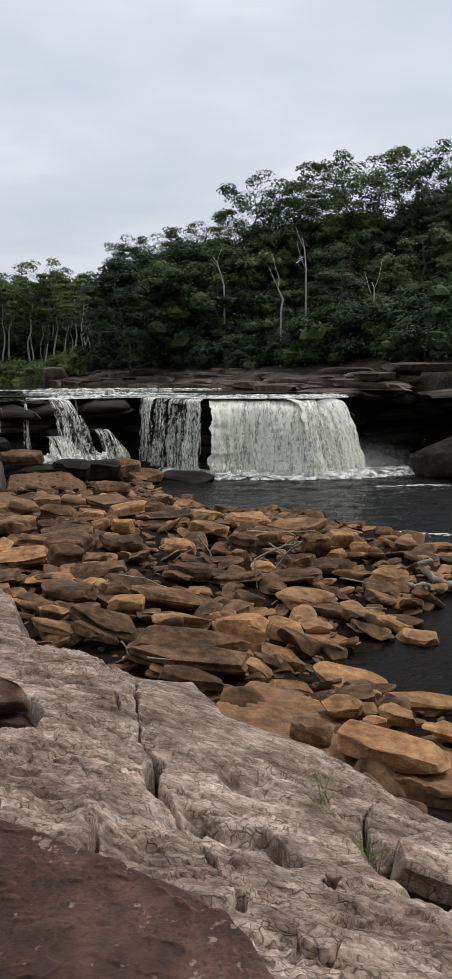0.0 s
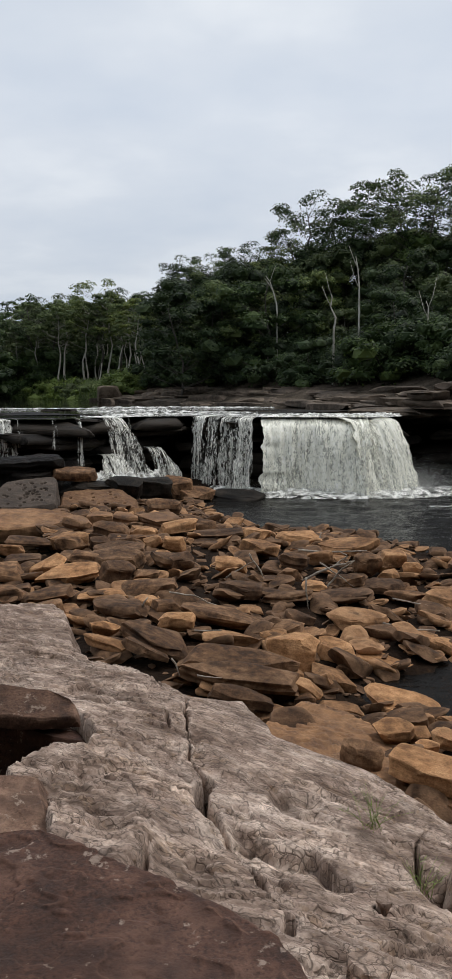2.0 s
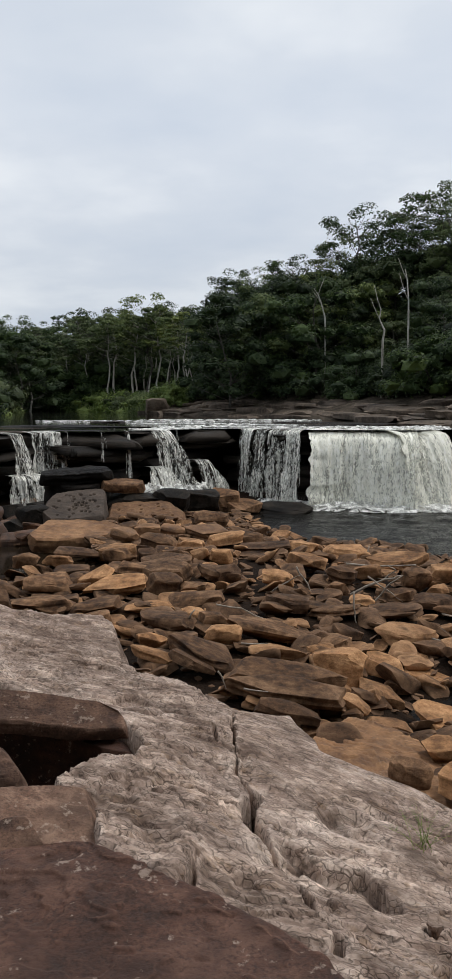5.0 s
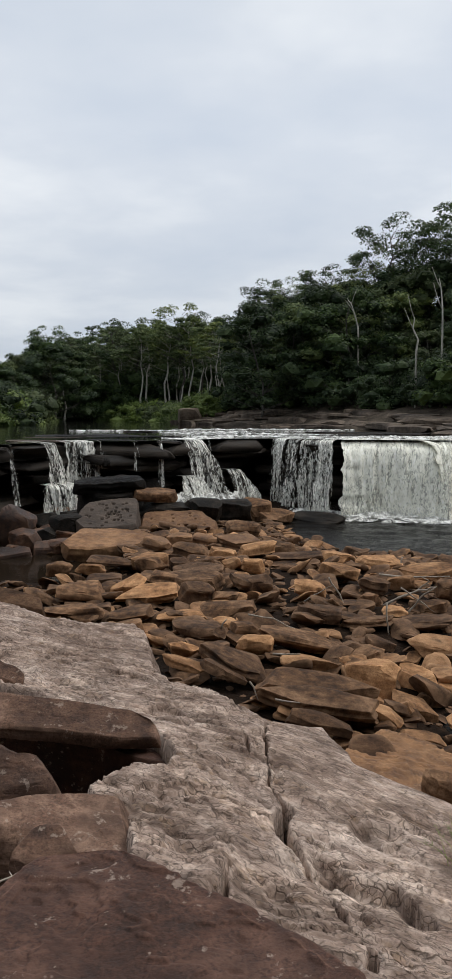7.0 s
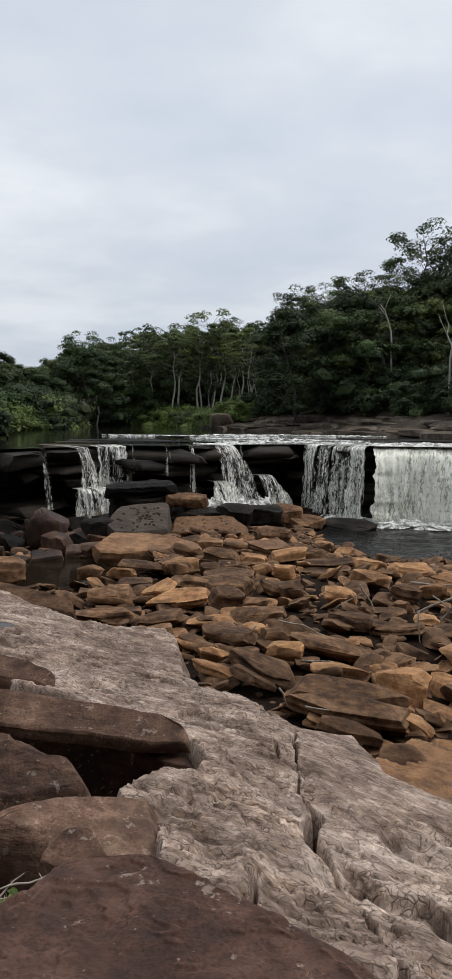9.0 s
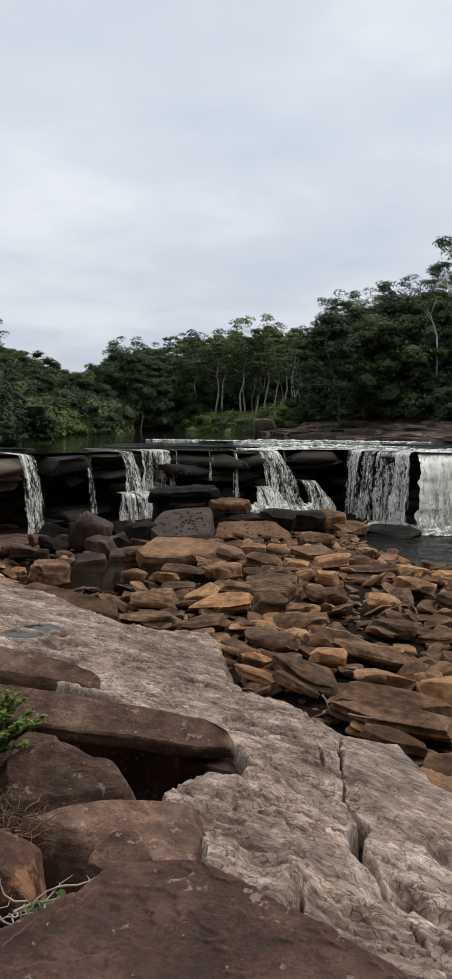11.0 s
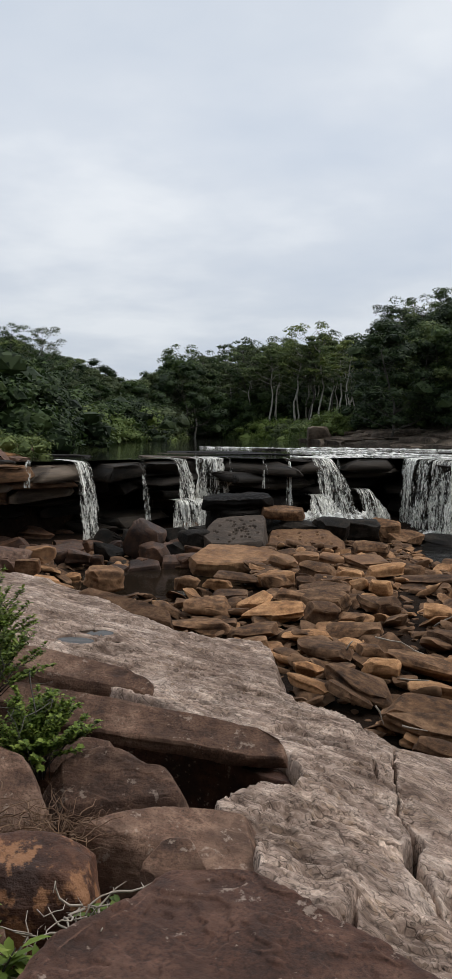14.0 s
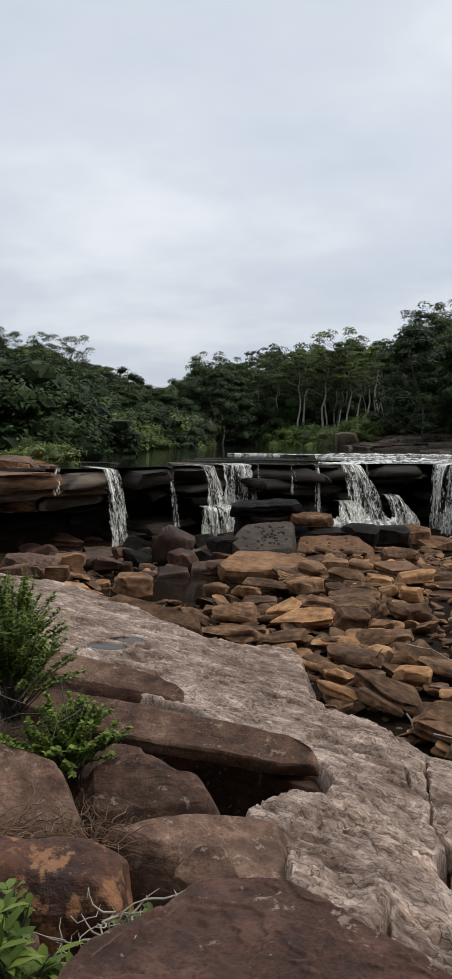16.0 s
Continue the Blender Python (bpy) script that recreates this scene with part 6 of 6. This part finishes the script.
rng = np.random.default_rng(77)
LINES = [("right", [(16, 47), (9.5, 54), (5.5, 64), (-4, 84), (-13, 96), (-20, 105)], 1),
         ("far", [(-20, 105), (-31, 124), (-44, 134), (-58, 150), (-72, 158), (-84, 150)], 1),
         ("left", [(-66, 152), (-47, 119), (-38.5, 96), (-34.8, 80), (-35.2, 69), (-31, 58), (-25, 46), (-23.5, 36)], 1)]
for where, line, _ in LINES:
    for (ax, ay), (bx, by) in zip(line[:-1], line[1:]):
        l = math.dist((ax, ay), (bx, by))
        nx, ny = (by - ay) / l, -(bx - ax) / l      # away from the river
        step = 1.2 if where == "far" else 1.9
        for k in range(int(l / step)):
            u = (k + rng.random()) * step / l
            off = rng.uniform(4.6, 9.0) if where == "right" else rng.uniform(0.6, 4.5)
            x, y = ax + (bx - ax) * u + nx * off, ay + (by - ay) * u + ny * off
            kinds = light_bush if where == "far" or (where == "left" and rng.random() < 0.3) else bush_kinds
            kind = kinds[int(rng.integers(len(kinds)))]
            put(kind, x, y, rng.uniform(2.6, 5.2) * (0.72 if where == "far" else 1.1), 4.5 if kinds is bush_kinds else 3.0, rng.uniform(0, 360), 0.4)
        for row, (o0, o1, share) in enumerate([(8, 12, (0.42, 0.66)), (13, 19, (0.66, 0.9)), (20, 28, (0.82, 0.98)), (29, 40, (0.9, 1.02))]):
            if where != "right":
                o0, o1 = o0 - 6, o1 - 6
            gap = 4.9 + 0.7 * row if where == "right" else 4.0 if where == "far" else 4.4
            for k in range(max(1, int(l / gap))):
                u = (k + rng.random()) * gap / l
                off = rng.uniform(o0, o1)
                x, y = ax + (bx - ax) * u + nx * off, ay + (by - ay) * u + ny * off
                d, az = math.hypot(x, y), math.degrees(math.atan2(-x, y))
                if az < -18 or az > 38:
                    continue
                g = float(z_ground(np.array([x]), np.array([y]))[0])
                h = (canopy(az) * d + 5 - g) * rng.uniform(*share)
                if where == "far" and row == 0:
                    h *= 1.6
                if h < 2.5:
                    continue
                if where == "far" and (row < 2 or rng.random() < 0.3) and h > 6:
                    put(pale_kinds[int(rng.integers(3))], x, y, h, 17, rng.uniform(0, 360))
                elif where == "left" and d < 90:
                    put(near_kinds[int(rng.integers(3))], x, y, min(h, 20), 12, rng.uniform(0, 360), 0.4)
                elif row > 1 and where == "right":
                    put(back_kinds[int(rng.integers(4))], x, y, min(h, 24), 12, rng.uniform(0, 360), 0.4)
                else:
                    put(tree_kinds[int(rng.integers(6))], x, y, min(h, 24), 12, rng.uniform(0, 360), 0.4)


for k in range(20):
    az = 19.4 + 0.36 * k
    d = rng.uniform(116, 136)
    x, y = -d * math.sin(radians(az)), d * math.cos(radians(az))
    g = float(z_ground(np.array([x]), np.array([y]))[0])
    put(tree_kinds[k % 6] if k % 3 else pale_kinds[k % 2], x, y, (canopy(az) * d + 5 - g) * rng.uniform(0.85, 1.1), 12 if k % 3 else 17, rng.uniform(0, 360), 0.4)


for k in range(36):
    az = 5 + 0.56 * k
    d = rng.uniform(150, 172)
    x, y = -d * math.sin(radians(az)), d * math.cos(radians(az))
    g = float(z_ground(np.array([x]), np.array([y]))[0])
    put(tree_kinds[k % 6], x, y, (canopy(az) * d + 5 - g) * rng.uniform(0.6, 0.95), 12, rng.uniform(0, 360), 0.4)

for k in range(30):
    az = 7 + 0.6 * k
    d = rng.uniform(138, 150)
    put(bush_kinds[k % 3], -d * math.sin(radians(az)), d * math.cos(radians(az)), rng.uniform(6, 8.5), 4.5, rng.uniform(0, 360), 0.4)

for k in range(34):
    az = -15 + 0.65 * k
    d = rng.uniform(90, 112)
    x, y = -d * math.sin(radians(az)), d * math.cos(radians(az))
    g = float(z_ground(np.array([x]), np.array([y]))[0])
    put(tree_kinds[k % 6], x, y, min(26, (canopy(az) * d + 5 - g) * rng.uniform(0.85, 1.02)), 12, rng.uniform(0, 360), 0.4)


def emergent(az, d, rise, k, turn=0.0):
    """An open-crowned tree that stands over the canopy."""
    d += 16 if az < 8 else 8
    x, y = -d * math.sin(radians(az)), d * math.cos(radians(az))
    g = float(z_ground(np.array([x]), np.array([y]))[0])
    put(open_kinds[k % 3], x, y, (rise + 0.006 * (az < 7)) * d + 5 - g, 20, turn)


for az, d, rise, k, turn in [(-2.3, 88, 0.221, 0, 10), (-3.4, 90, 0.212, 2, 70), (-4.6, 86, 0.205, 1, 140), (-5.6, 88, 0.214, 0, 220), (-6.9, 82, 0.239, 1, 40), (-8.0, 84, 0.236, 2, 300),
                             (-9.3, 80, 0.248, 2, 100), (-10.6, 80, 0.243, 0, 200), (-12.9, 76, 0.226, 1, 20), (-14.2, 72, 0.246, 1, 130), (-15.6, 72, 0.25, 2, 60), (-1.0, 90, 0.182, 2, 330),
                             (0.6, 92, 0.163, 2, 60), (1.9, 94, 0.166, 0, 15), (3.4, 94, 0.160, 1, 250), (4.6, 96, 0.150, 2, 190), (5.7, 98, 0.152, 0, 300), (6.5, 100, 0.143, 1, 110), (8.0, 116, 0.119, 1, 45),
                             (10.4, 122, 0.120, 0, 170), (12.0, 120, 0.128, 2, 20), (14.5, 130, 0.115, 2, 150), (16.4, 132, 0.111, 1, 10), (18.8, 130, 0.096, 0, 280), (20.2, 130, 0.102, 0, 90),
                             (29.6, 92, 0.117, 2, 80), (31.3, 96, 0.119, 1, 330), (33.9, 92, 0.124, 0, 200)]:
    emergent(az, d, rise, k, turn)

for k in range(3):
    put(pale_kinds[k], -24 - 4 * k, 124 + 3 * k, 15, 17, 40 * k)


def bare_trunk(az, d, low, high, lean, seed):
    """A pale dead trunk with a few forked limbs, standing in front of the dark trees."""
    x, y = -d * math.sin(radians(az)), d * math.cos(radians(az))
    z0, z1 = low * d + 5, high * d + 5
    rng = np.random.default_rng(seed)
    g = float(z_ground(np.array([x]), np.array([y]))[0]) - 0.3
    path = [Vector((x, y, g)), Vector((x, y, z0))] + [Vector((x + lean * (z1 - z0) * u * u + rng.normal() * 0.08, y, z0 + (z1 - z0) * u)) for u in (0.3, 0.6, 0.85, 1.0)]
    pieces = [tube(path, [0.10, 0.09, 0.08, 0.06, 0.045, 0.02], 6, seed, 0.06)]
    for k in range(2):
        p = path[3 + k]
        s = rng.choice((-1, 1)) * rng.uniform(0.5, 1.1)
        pieces.append(tube([p, p + Vector((s * 0.5, 0, 0.8)), p + Vector((s, 0.2, rng.uniform(1.2, 2.4)))], [0.04, 0.03, 0.012], 5, seed + k))
    tree = tagged(new("dead_tree"), "pale bare trunk standing before the dark forest", "dead tree")
    part("trunk", mesh_of("trunk", *joined(pieces), PALE_BARK), tree)


bare_trunk(-5.2, 73, 0.062, 0.150, -0.04, 1)
bare_trunk(0.1, 88, 0.085, 0.130, -0.25, 2)
bare_trunk(-3.6, 76, 0.070, 0.112, -0.1, 3)
bare_trunk(-9.7, 68, 0.050, 0.100, -0.12, 4)


# ---- white water above and below the falls ----
def rapids(pts, wide, label, seed, z=TOP + 0.015, rise=0.06):
    """A broken streak of white water along a line."""
    pts = [Vector((*p, z)) for p in pts]
    fine = []
    for p, q_ in zip(pts[:-1], pts[1:]):
        fine += [p.lerp(q_, k / 16) for k in range(16)]
    n, rows = 10, []
    for k, p in enumerate(fine):
        d = (fine[min(k + 1, len(fine) - 1)] - fine[max(k - 1, 0)]).normalized()
        s = Vector((-d.y, d.x, 0))
        w = wide * (0.5 + 0.8 * noise.noise((k * 0.21, seed * 3.3, 0)) + 0.4) * min(1, k / 3, (len(fine) - 1 - k) / 3)
        for j in range(n):
            c = j / (n - 1) * 2 - 1
            rows.append(p + s * (c * w) + Vector((0, 0, rise * (1 - c * c) * (1 + noise.noise((k * 0.7, j * 0.9, seed))))))
    ob = new("white_water", mesh_of("white_water", np.array([r[:] for r in rows]), grid_faces(len(fine), n), FOAM))
    return tagged(ob, label, "white water", kind="stuff")


STREAK = "white broken water running over the river ledge"
rapids([(1.2, 44.0), (3.2, 43.6), (5.0, 44.6), (6.0, 45.6)], 0.9, STREAK, 21, TOP + 0.03, 0.10)
rapids([(-9.0, 46.0), (-6.0, 46.6), (-3.5, 45.6)], 0.5, STREAK, 22, TOP + 0.02, 0.08)
rapids([(-8.6, 42.0), (-7.4, 42.6), (-6.4, 44.6)], 0.5, STREAK, 23, TOP + 0.02, 0.08)
rapids([(-1.2, 43.0), (1.5, 42.9), (4.4, 43.0), (6.4, 45.2)], 0.55, STREAK, 1, TOP + 0.01, 0.10)
rapids([(-0.5, 44.6), (2.5, 44.4), (5.0, 45.2), (6.6, 47.5)], 0.6, STREAK, 2)
rapids([(0.5, 47.5), (3.5, 47.0), (6.4, 49.5)], 0.7, STREAK, 3)
rapids([(-5.0, 46.2), (-2.0, 45.6), (1.0, 46.2)], 0.35, STREAK, 4)
rapids([(-13.5, 62), (-9, 64), (-4, 65), (0, 63)], 0.6, STREAK, 5, TOP + 0.02, 0.08)
rapids([(-12, 52), (-8, 53), (-4, 51), (-1, 50)], 0.5, STREAK, 6)
rapids([(-9.5, 41.0), (-7.8, 41.4), (-6.8, 43.2)], 0.35, STREAK, 8)
rapids([(-20, 58), (-15, 60), (-11, 58), (-7, 58)], 0.4, STREAK, 12)
FROTH = "white foam drifting on the pool"
rapids([(4.5, 40.3), (7.5, 41.4), (10.0, 42.6)], 0.5, FROTH, 13, 0.012, 0.03)
rapids([(6.5, 37.6), (9.0, 38.2), (12.0, 37.8)], 0.25, FROTH, 14, 0.012, 0.02)
rapids([(5.2, 26.8), (7.0, 26.2), (9.5, 26.6)], 0.22, FROTH, 15, 0.012, 0.02)
rapids([(-9.4, 38.8), (-8.2, 38.2), (-6.8, 38.4), (-5.4, 39.4)], 0.8, "white foam below the stepped cascade", 16, 0.85, 0.4)
rapids([(-15.0, 28.6), (-14.3, 28.9), (-13.8, 29.8)], 0.32, "white splash at the foot of a narrow fall", 17, 0.55, 0.16)
for k, (x, y, low) in enumerate([(-11.3, 36.9, 2.5), (-9.9, 37.3, 2.4), (-9.1, 38.5, 1.6), (-16.1, 27.4, 2.8), (-7.3, 41.4, 1.4)]):
    fall((x, y), (x + 0.16, y + 0.08), 3.68, low, 0.4, 0.12, STRAND_FALL, 30 + k, "thin thread of falling water", 0.0, 1)

# fine spray over the foot of the big fall
rng = np.random.default_rng(5)
N = 70000
side_ = rng.normal(0, 1, (N, 3)) * (1.2, 0.8, 0.6) + (6.6, 42.6, 0.1)
front_ = rng.normal(0, 1, (N // 2, 3)) * (2.4, 0.35, 0.28) + (2.6, 40.7, 0.08)
drops = np.concatenate([side_, front_])
drops = drops[drops[:, 2] > 0.02]
tri = rng.normal(0, 0.011, (len(drops), 3, 3))
spray = new("spray", mesh_of("spray", (drops[:, None, :] + tri).reshape(-1, 3), np.arange(len(drops) * 3).reshape(-1, 3), SPRAY, False))
tagged(spray, "fine white spray hanging over the pool", "spray", kind="stuff")


# ---- driftwood caught on the stones ----
def stick(path, radius):
    """A bleached branch along a path of a few bends."""
    k = len(taken) + int(abs(path[0][0]) * 100)
    taken.append((path[0][0], path[0][1], 0.1))
    pts = []
    for a, b in zip(path[:-1], path[1:]):
        for u in (0.0, 0.33, 0.66):
            p = Vector(a).lerp(Vector(b), u)
            pts.append(p + Vector((noise.noise((k, u * 3, p.x)), noise.noise((p.z, u, k)), noise.noise((u, k, p.y)))) * radius * 2.0)
    pts.append(Vector(path[-1]))
    n = len(pts)
    me = mesh_of("driftwood", *tube(pts, [radius * (1.15 - 0.6 * i / (n - 1)) for i in range(n)], 7, k, 0.12), DRIFT)
    return tagged(new("driftwood", me), "bleached driftwood branch lying across stones", "driftwood", "driftwood on the stones")


stick([(5.6, 19.0, 0.05), (5.21, 19.1, 0.17), (4.88, 19.2, 0.25), (4.6, 19.3, 0.38), (4.42, 19.4, 0.62), (4.72, 19.35, 0.74)], 0.10)
stick([(3.87, 18.72, 0.29), (4.39, 18.6, 0.32), (4.62, 18.7, 0.2)], 0.06)
stick([(0.54, 22.31, 0.87), (1.28, 22.27, 0.83), (2.34, 22.19, 0.89)], 0.03)
stick([(1.01, 19.43, 0.35), (1.41, 19.40, 0.9), (1.76, 19.37, 1.18)], 0.022)
stick([(0.64, 19.95, 0.56), (1.15, 19.93, 0.86), (1.59, 19.9, 0.99), (1.76, 19.88, 1.05)], 0.03)
stick([(0.98, 19.48, 1.1), (1.41, 19.45, 0.81), (1.77, 19.42, 0.56)], 0.018)
stick([(0.60, 17.59, 1.15), (0.63, 17.59, 0.68), (0.67, 17.59, 0.5)], 0.018)
stick([(1.12, 24.07, 0.54), (1.20, 24.06, 0.81), (1.24, 24.06, 1.05)], 0.03)
stick([(1.30, 21.22, 0.59), (1.77, 21.18, 0.92), (1.56, 21.2, 1.04)], 0.02)
stick([(-1.16, 19.11, 0.79), (-0.81, 19.13, 1.0), (-0.52, 19.14, 1.17)], 0.017)
stick([(-0.64, 19.21, 1.34), (-0.38, 19.22, 0.94), (-0.17, 19.22, 0.54)], 0.02)
stick([(-2.09, 16.36, 1.11), (-1.61, 16.41, 1.04), (-1.19, 16.45, 0.84), (-1.03, 16.46, 0.68)], 0.015)
stick([(-1.43, 14.69, 0.81), (-0.96, 14.73, 0.82)], 0.016)
stick([(-1.56, 12.42, 1.02), (-1.44, 12.44, 0.75)], 0.014)
stick([(-1.17, 12.23, 0.85), (-0.80, 12.25, 0.8)], 0.014)
stick([(-2.58, 16.01, 0.89), (-2.46, 16.03, 1.07)], 0.018)
stick([(2.07, 16.56, 0.49), (2.56, 16.49, 0.38), (3.15, 16.39, 0.41)], 0.022)
stick([(2.47, 18.18, 0.6), (3.20, 18.07, 0.49)], 0.016)


# ---- plants among the near boulders ----
def blade(a, b, wide, droop=0.15):
    """A pointed leaf from a to b, folded along its rib: verts and faces."""
    a, b = Vector(a), Vector(b)
    d = b - a
    s = d.cross(Vector((0, 0, 1)))
    s = (s.normalized() if s.length > 1e-6 else Vector((1, 0, 0))) * wide
    m1, m2 = a.lerp(b, 0.35), a.lerp(b, 0.7) + Vector((0, 0, -droop * d.length * 0.25))
    b = b + Vector((0, 0, -droop * d.length))
    up_ = Vector((0, 0, wide * 0.35))
    v = [a, m1 + s + up_, m1, m1 - s + up_, m2 + s * 0.8 + up_, m2, m2 - s * 0.8 + up_, b]
    return [q[:] for q in v], [[0, 2, 1], [0, 3, 2], [1, 2, 5, 4], [2, 3, 6, 5], [4, 5, 7], [5, 6, 7]]


def leafy_plant(name, at, stems, high, lean, leaf_len, leaf_wide, per, seed, mat, label, category="plant", thin=1.0, wood_mat=None, low=0.25):
    """Stems that rise and arch, with leaves set alternately along them."""
    rng = np.random.default_rng(seed)
    thing = tagged(new(name), label, category)
    thing.matrix_basis = pose(*at)
    wood, leaves = [], []
    for s in range(stems):
        a = rng.uniform(0, 6.28)
        h = high * rng.uniform(0.55, 1.0)
        far_ = rng.uniform(0.15, 1.0)
        tip = Vector((math.cos(a) * lean * far_, math.sin(a) * lean * far_, h * (1.1 - 0.65 * far_ * far_)))
        b0 = Vector((rng.normal() * 0.02, rng.normal() * 0.02, -0.05))
        mid = b0.lerp(tip, 0.5) + Vector((0, 0, h * 0.12))
        pts = [b0, b0.lerp(mid, 0.5), mid, mid.lerp(tip, 0.5), tip]
        wood.append(tube(pts, [0.006 * thin, 0.005 * thin, 0.004 * thin, 0.003 * thin, 0.0015 * thin], 5, seed + s))
        for k in range(per):
            u = rng.uniform(low, 1.0)
            i = min(int(u * 4), 3)
            p = pts[i].lerp(pts[i + 1], u * 4 - i)
            q = Vector((rng.normal(), rng.normal(), rng.uniform(-0.1, 0.9))).normalized()
            leaves.append(blade(p, p + q * leaf_len * rng.uniform(0.6, 1.1), leaf_wide * rng.uniform(0.7, 1.1)))
    part("twigwork", mesh_of("twigwork", *joined(wood), wood_mat or BARK), thing)
    part("foliage", mesh_of("foliage", *joined(leaves), mat), thing)
    return thing


leafy_plant("shrub", (-2.02, 3.42, 3.45), 90, 0.36, 0.34, 0.030, 0.010, 64, 1, LEAF_FRESH, "small green shrub rooted between brown boulders", "shrub", 0.5, None, 0.45)
leafy_plant("shrub", (-2.50, 3.72, 3.60), 100, 0.55, 0.38, 0.030, 0.010, 64, 2, LEAF_FRESH, "small green shrub leaning over the rocks", "shrub", 0.5, None, 0.45)
leafy_plant("shrub", (-2.70, 4.05, 3.75), 80, 0.50, 0.34, 0.030, 0.010, 60, 3, LEAF_FRESH, "small green shrub leaning over the rocks", "shrub", 0.5, None, 0.45)
leafy_plant("leafy_plant", (-1.13, 1.62, 3.66), 14, 0.30, 0.15, 0.09, 0.013, 16, 4, LEAF_FRESH, "bright green plant with long pointed leaves")
leafy_plant("leafy_plant", (-1.20, 1.52, 3.66), 14, 0.28, 0.14, 0.09, 0.013, 16, 5, LEAF_FRESH, "bright green plant with long pointed leaves")
leafy_plant("leafy_plant", (-1.24, 1.80, 3.70), 9, 0.20, 0.09, 0.05, 0.015, 12, 6, LEAF_FRESH, "green sprig with oval leaves beside a boulder")
leafy_plant("sprout", (-0.98, 2.04, 3.60), 14, 0.20, 0.09, 0.06, 0.010, 9, 7, LEAF_FRESH, "green sprout growing from a rock gap")
leafy_plant("grass_tuft", (0.47, 3.93, 2.98), 22, 0.15, 0.20, 0.03, 0.0012, 5, 8, REED, "thin green grass tuft on the pale outcrop", "grass", 0.2, REED)
leafy_plant("grass_tuft", (0.65, 3.58, 2.86), 16, 0.12, 0.14, 0.03, 0.0012, 5, 9, REED, "thin green grass tuft in a rock crack", "grass", 0.2, REED)


def tangle(name, at, count, reach, radius, seed, mat, label, category, flat=0.35):
    """Thin dry stems or roots lying over one another."""
    rng = np.random.default_rng(seed)
    pieces = []
    for k in range(count):
        a = rng.uniform(0, 6.28)
        p = Vector((rng.normal() * reach * 0.4, rng.normal() * reach * 0.4, rng.uniform(0, reach * 0.2)))
        d = Vector((math.cos(a), math.sin(a), rng.uniform(-0.1, 0.5)))
        pts = [p]
        for _ in range(5):
            d = (d + Vector(rng.normal(size=3)) * 0.45 * Vector((1, 1, flat)).length / 1.4).normalized()
            d.z *= 0.8
            pts.append(pts[-1] + d * reach * 0.22)
        r = radius * rng.uniform(0.5, 1.2)
        pieces.append(tube(pts, [r, r * 0.95, r * 0.85, r * 0.7, r * 0.5, r * 0.25], 5, seed + k))
    ob = new(name, mesh_of(name, *joined(pieces), mat))
    ob.matrix_basis = pose(*at)
    return tagged(ob, label, category, kind="stuff")


tangle("roots", (-0.96, 1.83, 3.78), 30, 0.15, 0.0035, 3, DRIFT, "pale dry roots trailing over a boulder", "roots")
tangle("roots", (-1.05, 1.70, 3.72), 24, 0.13, 0.0025, 4, DRIFT, "pale dry roots trailing over a boulder", "roots")
tangle("dry_grass", (-1.36, 2.40, 3.70), 90, 0.15, 0.0022, 5, STRAW, "dry brown grass in a gap between boulders", "dry grass")
tangle("dry_grass", (-1.55, 2.30, 3.74), 60, 0.16, 0.0022, 6, STRAW, "dry brown grass in a gap between boulders", "dry grass")
tangle("dry_grass", (-1.02, 1.66, 3.68), 60, 0.14, 0.0020, 7, STRAW, "dry brown grass in a gap between boulders", "dry grass")
tangle("twigs", (-2.1, 3.2, 3.75), 14, 0.35, 0.003, 8, BARK, "bare dark twigs over a boulder", "twigs")

# reeds on the far bank
rng = np.random.default_rng(31)
reeds = []
for k in range(900):
    u = rng.random()
    i = int(rng.integers(3))
    bank = [(-21, 104.5), (-31, 122.5), (-44, 132.5), (-58, 149)]
    x, y = (bank[i][n] + (bank[i + 1][n] - bank[i][n]) * u for n in (0, 1))
    x, y = x + rng.uniform(-0.8, 1.4), y + rng.uniform(-1.5, 1.5)
    h = rng.uniform(0.6, 1.9)
    reeds.append(blade((x, y, 3.65), (x + rng.normal() * 0.35, y + rng.normal() * 0.2, 3.65 + h), 0.07, 0.1))
tagged(new("reeds", mesh_of("reeds", *joined(reeds), REED)), "pale green reeds along the far bank", "reeds", kind="stuff")

# low growth and mossy stones on the shelf left of the falls
rng = np.random.default_rng(44)
for k in range(15):
    x, y = rng.uniform(-25.5, -19.0), rng.uniform(27.5, 42)
    if x > -0.62 * y - 0.2 + 1.0:
        x = -0.62 * y - rng.uniform(0.5, 4)
    put(light_bush[k % 2], x, y, rng.uniform(0.8, 1.7), 3.0, rng.uniform(0, 360), 0.1)
for k, (x, y, l) in enumerate([(-17.9, 27.4, 1.4), (-18.4, 28.6, 1.8), (-18.6, 30.4, 1.2), (-17.6, 29.4, 0.9), (-19.6, 32.0, 1.6), (-20.2, 34.5, 2.0)]):
    stone(x, y, 3.62, l, l * 0.7, l * 0.28, 20 * k, 4, RUSSET if k % 2 else TAN, 760 + k)
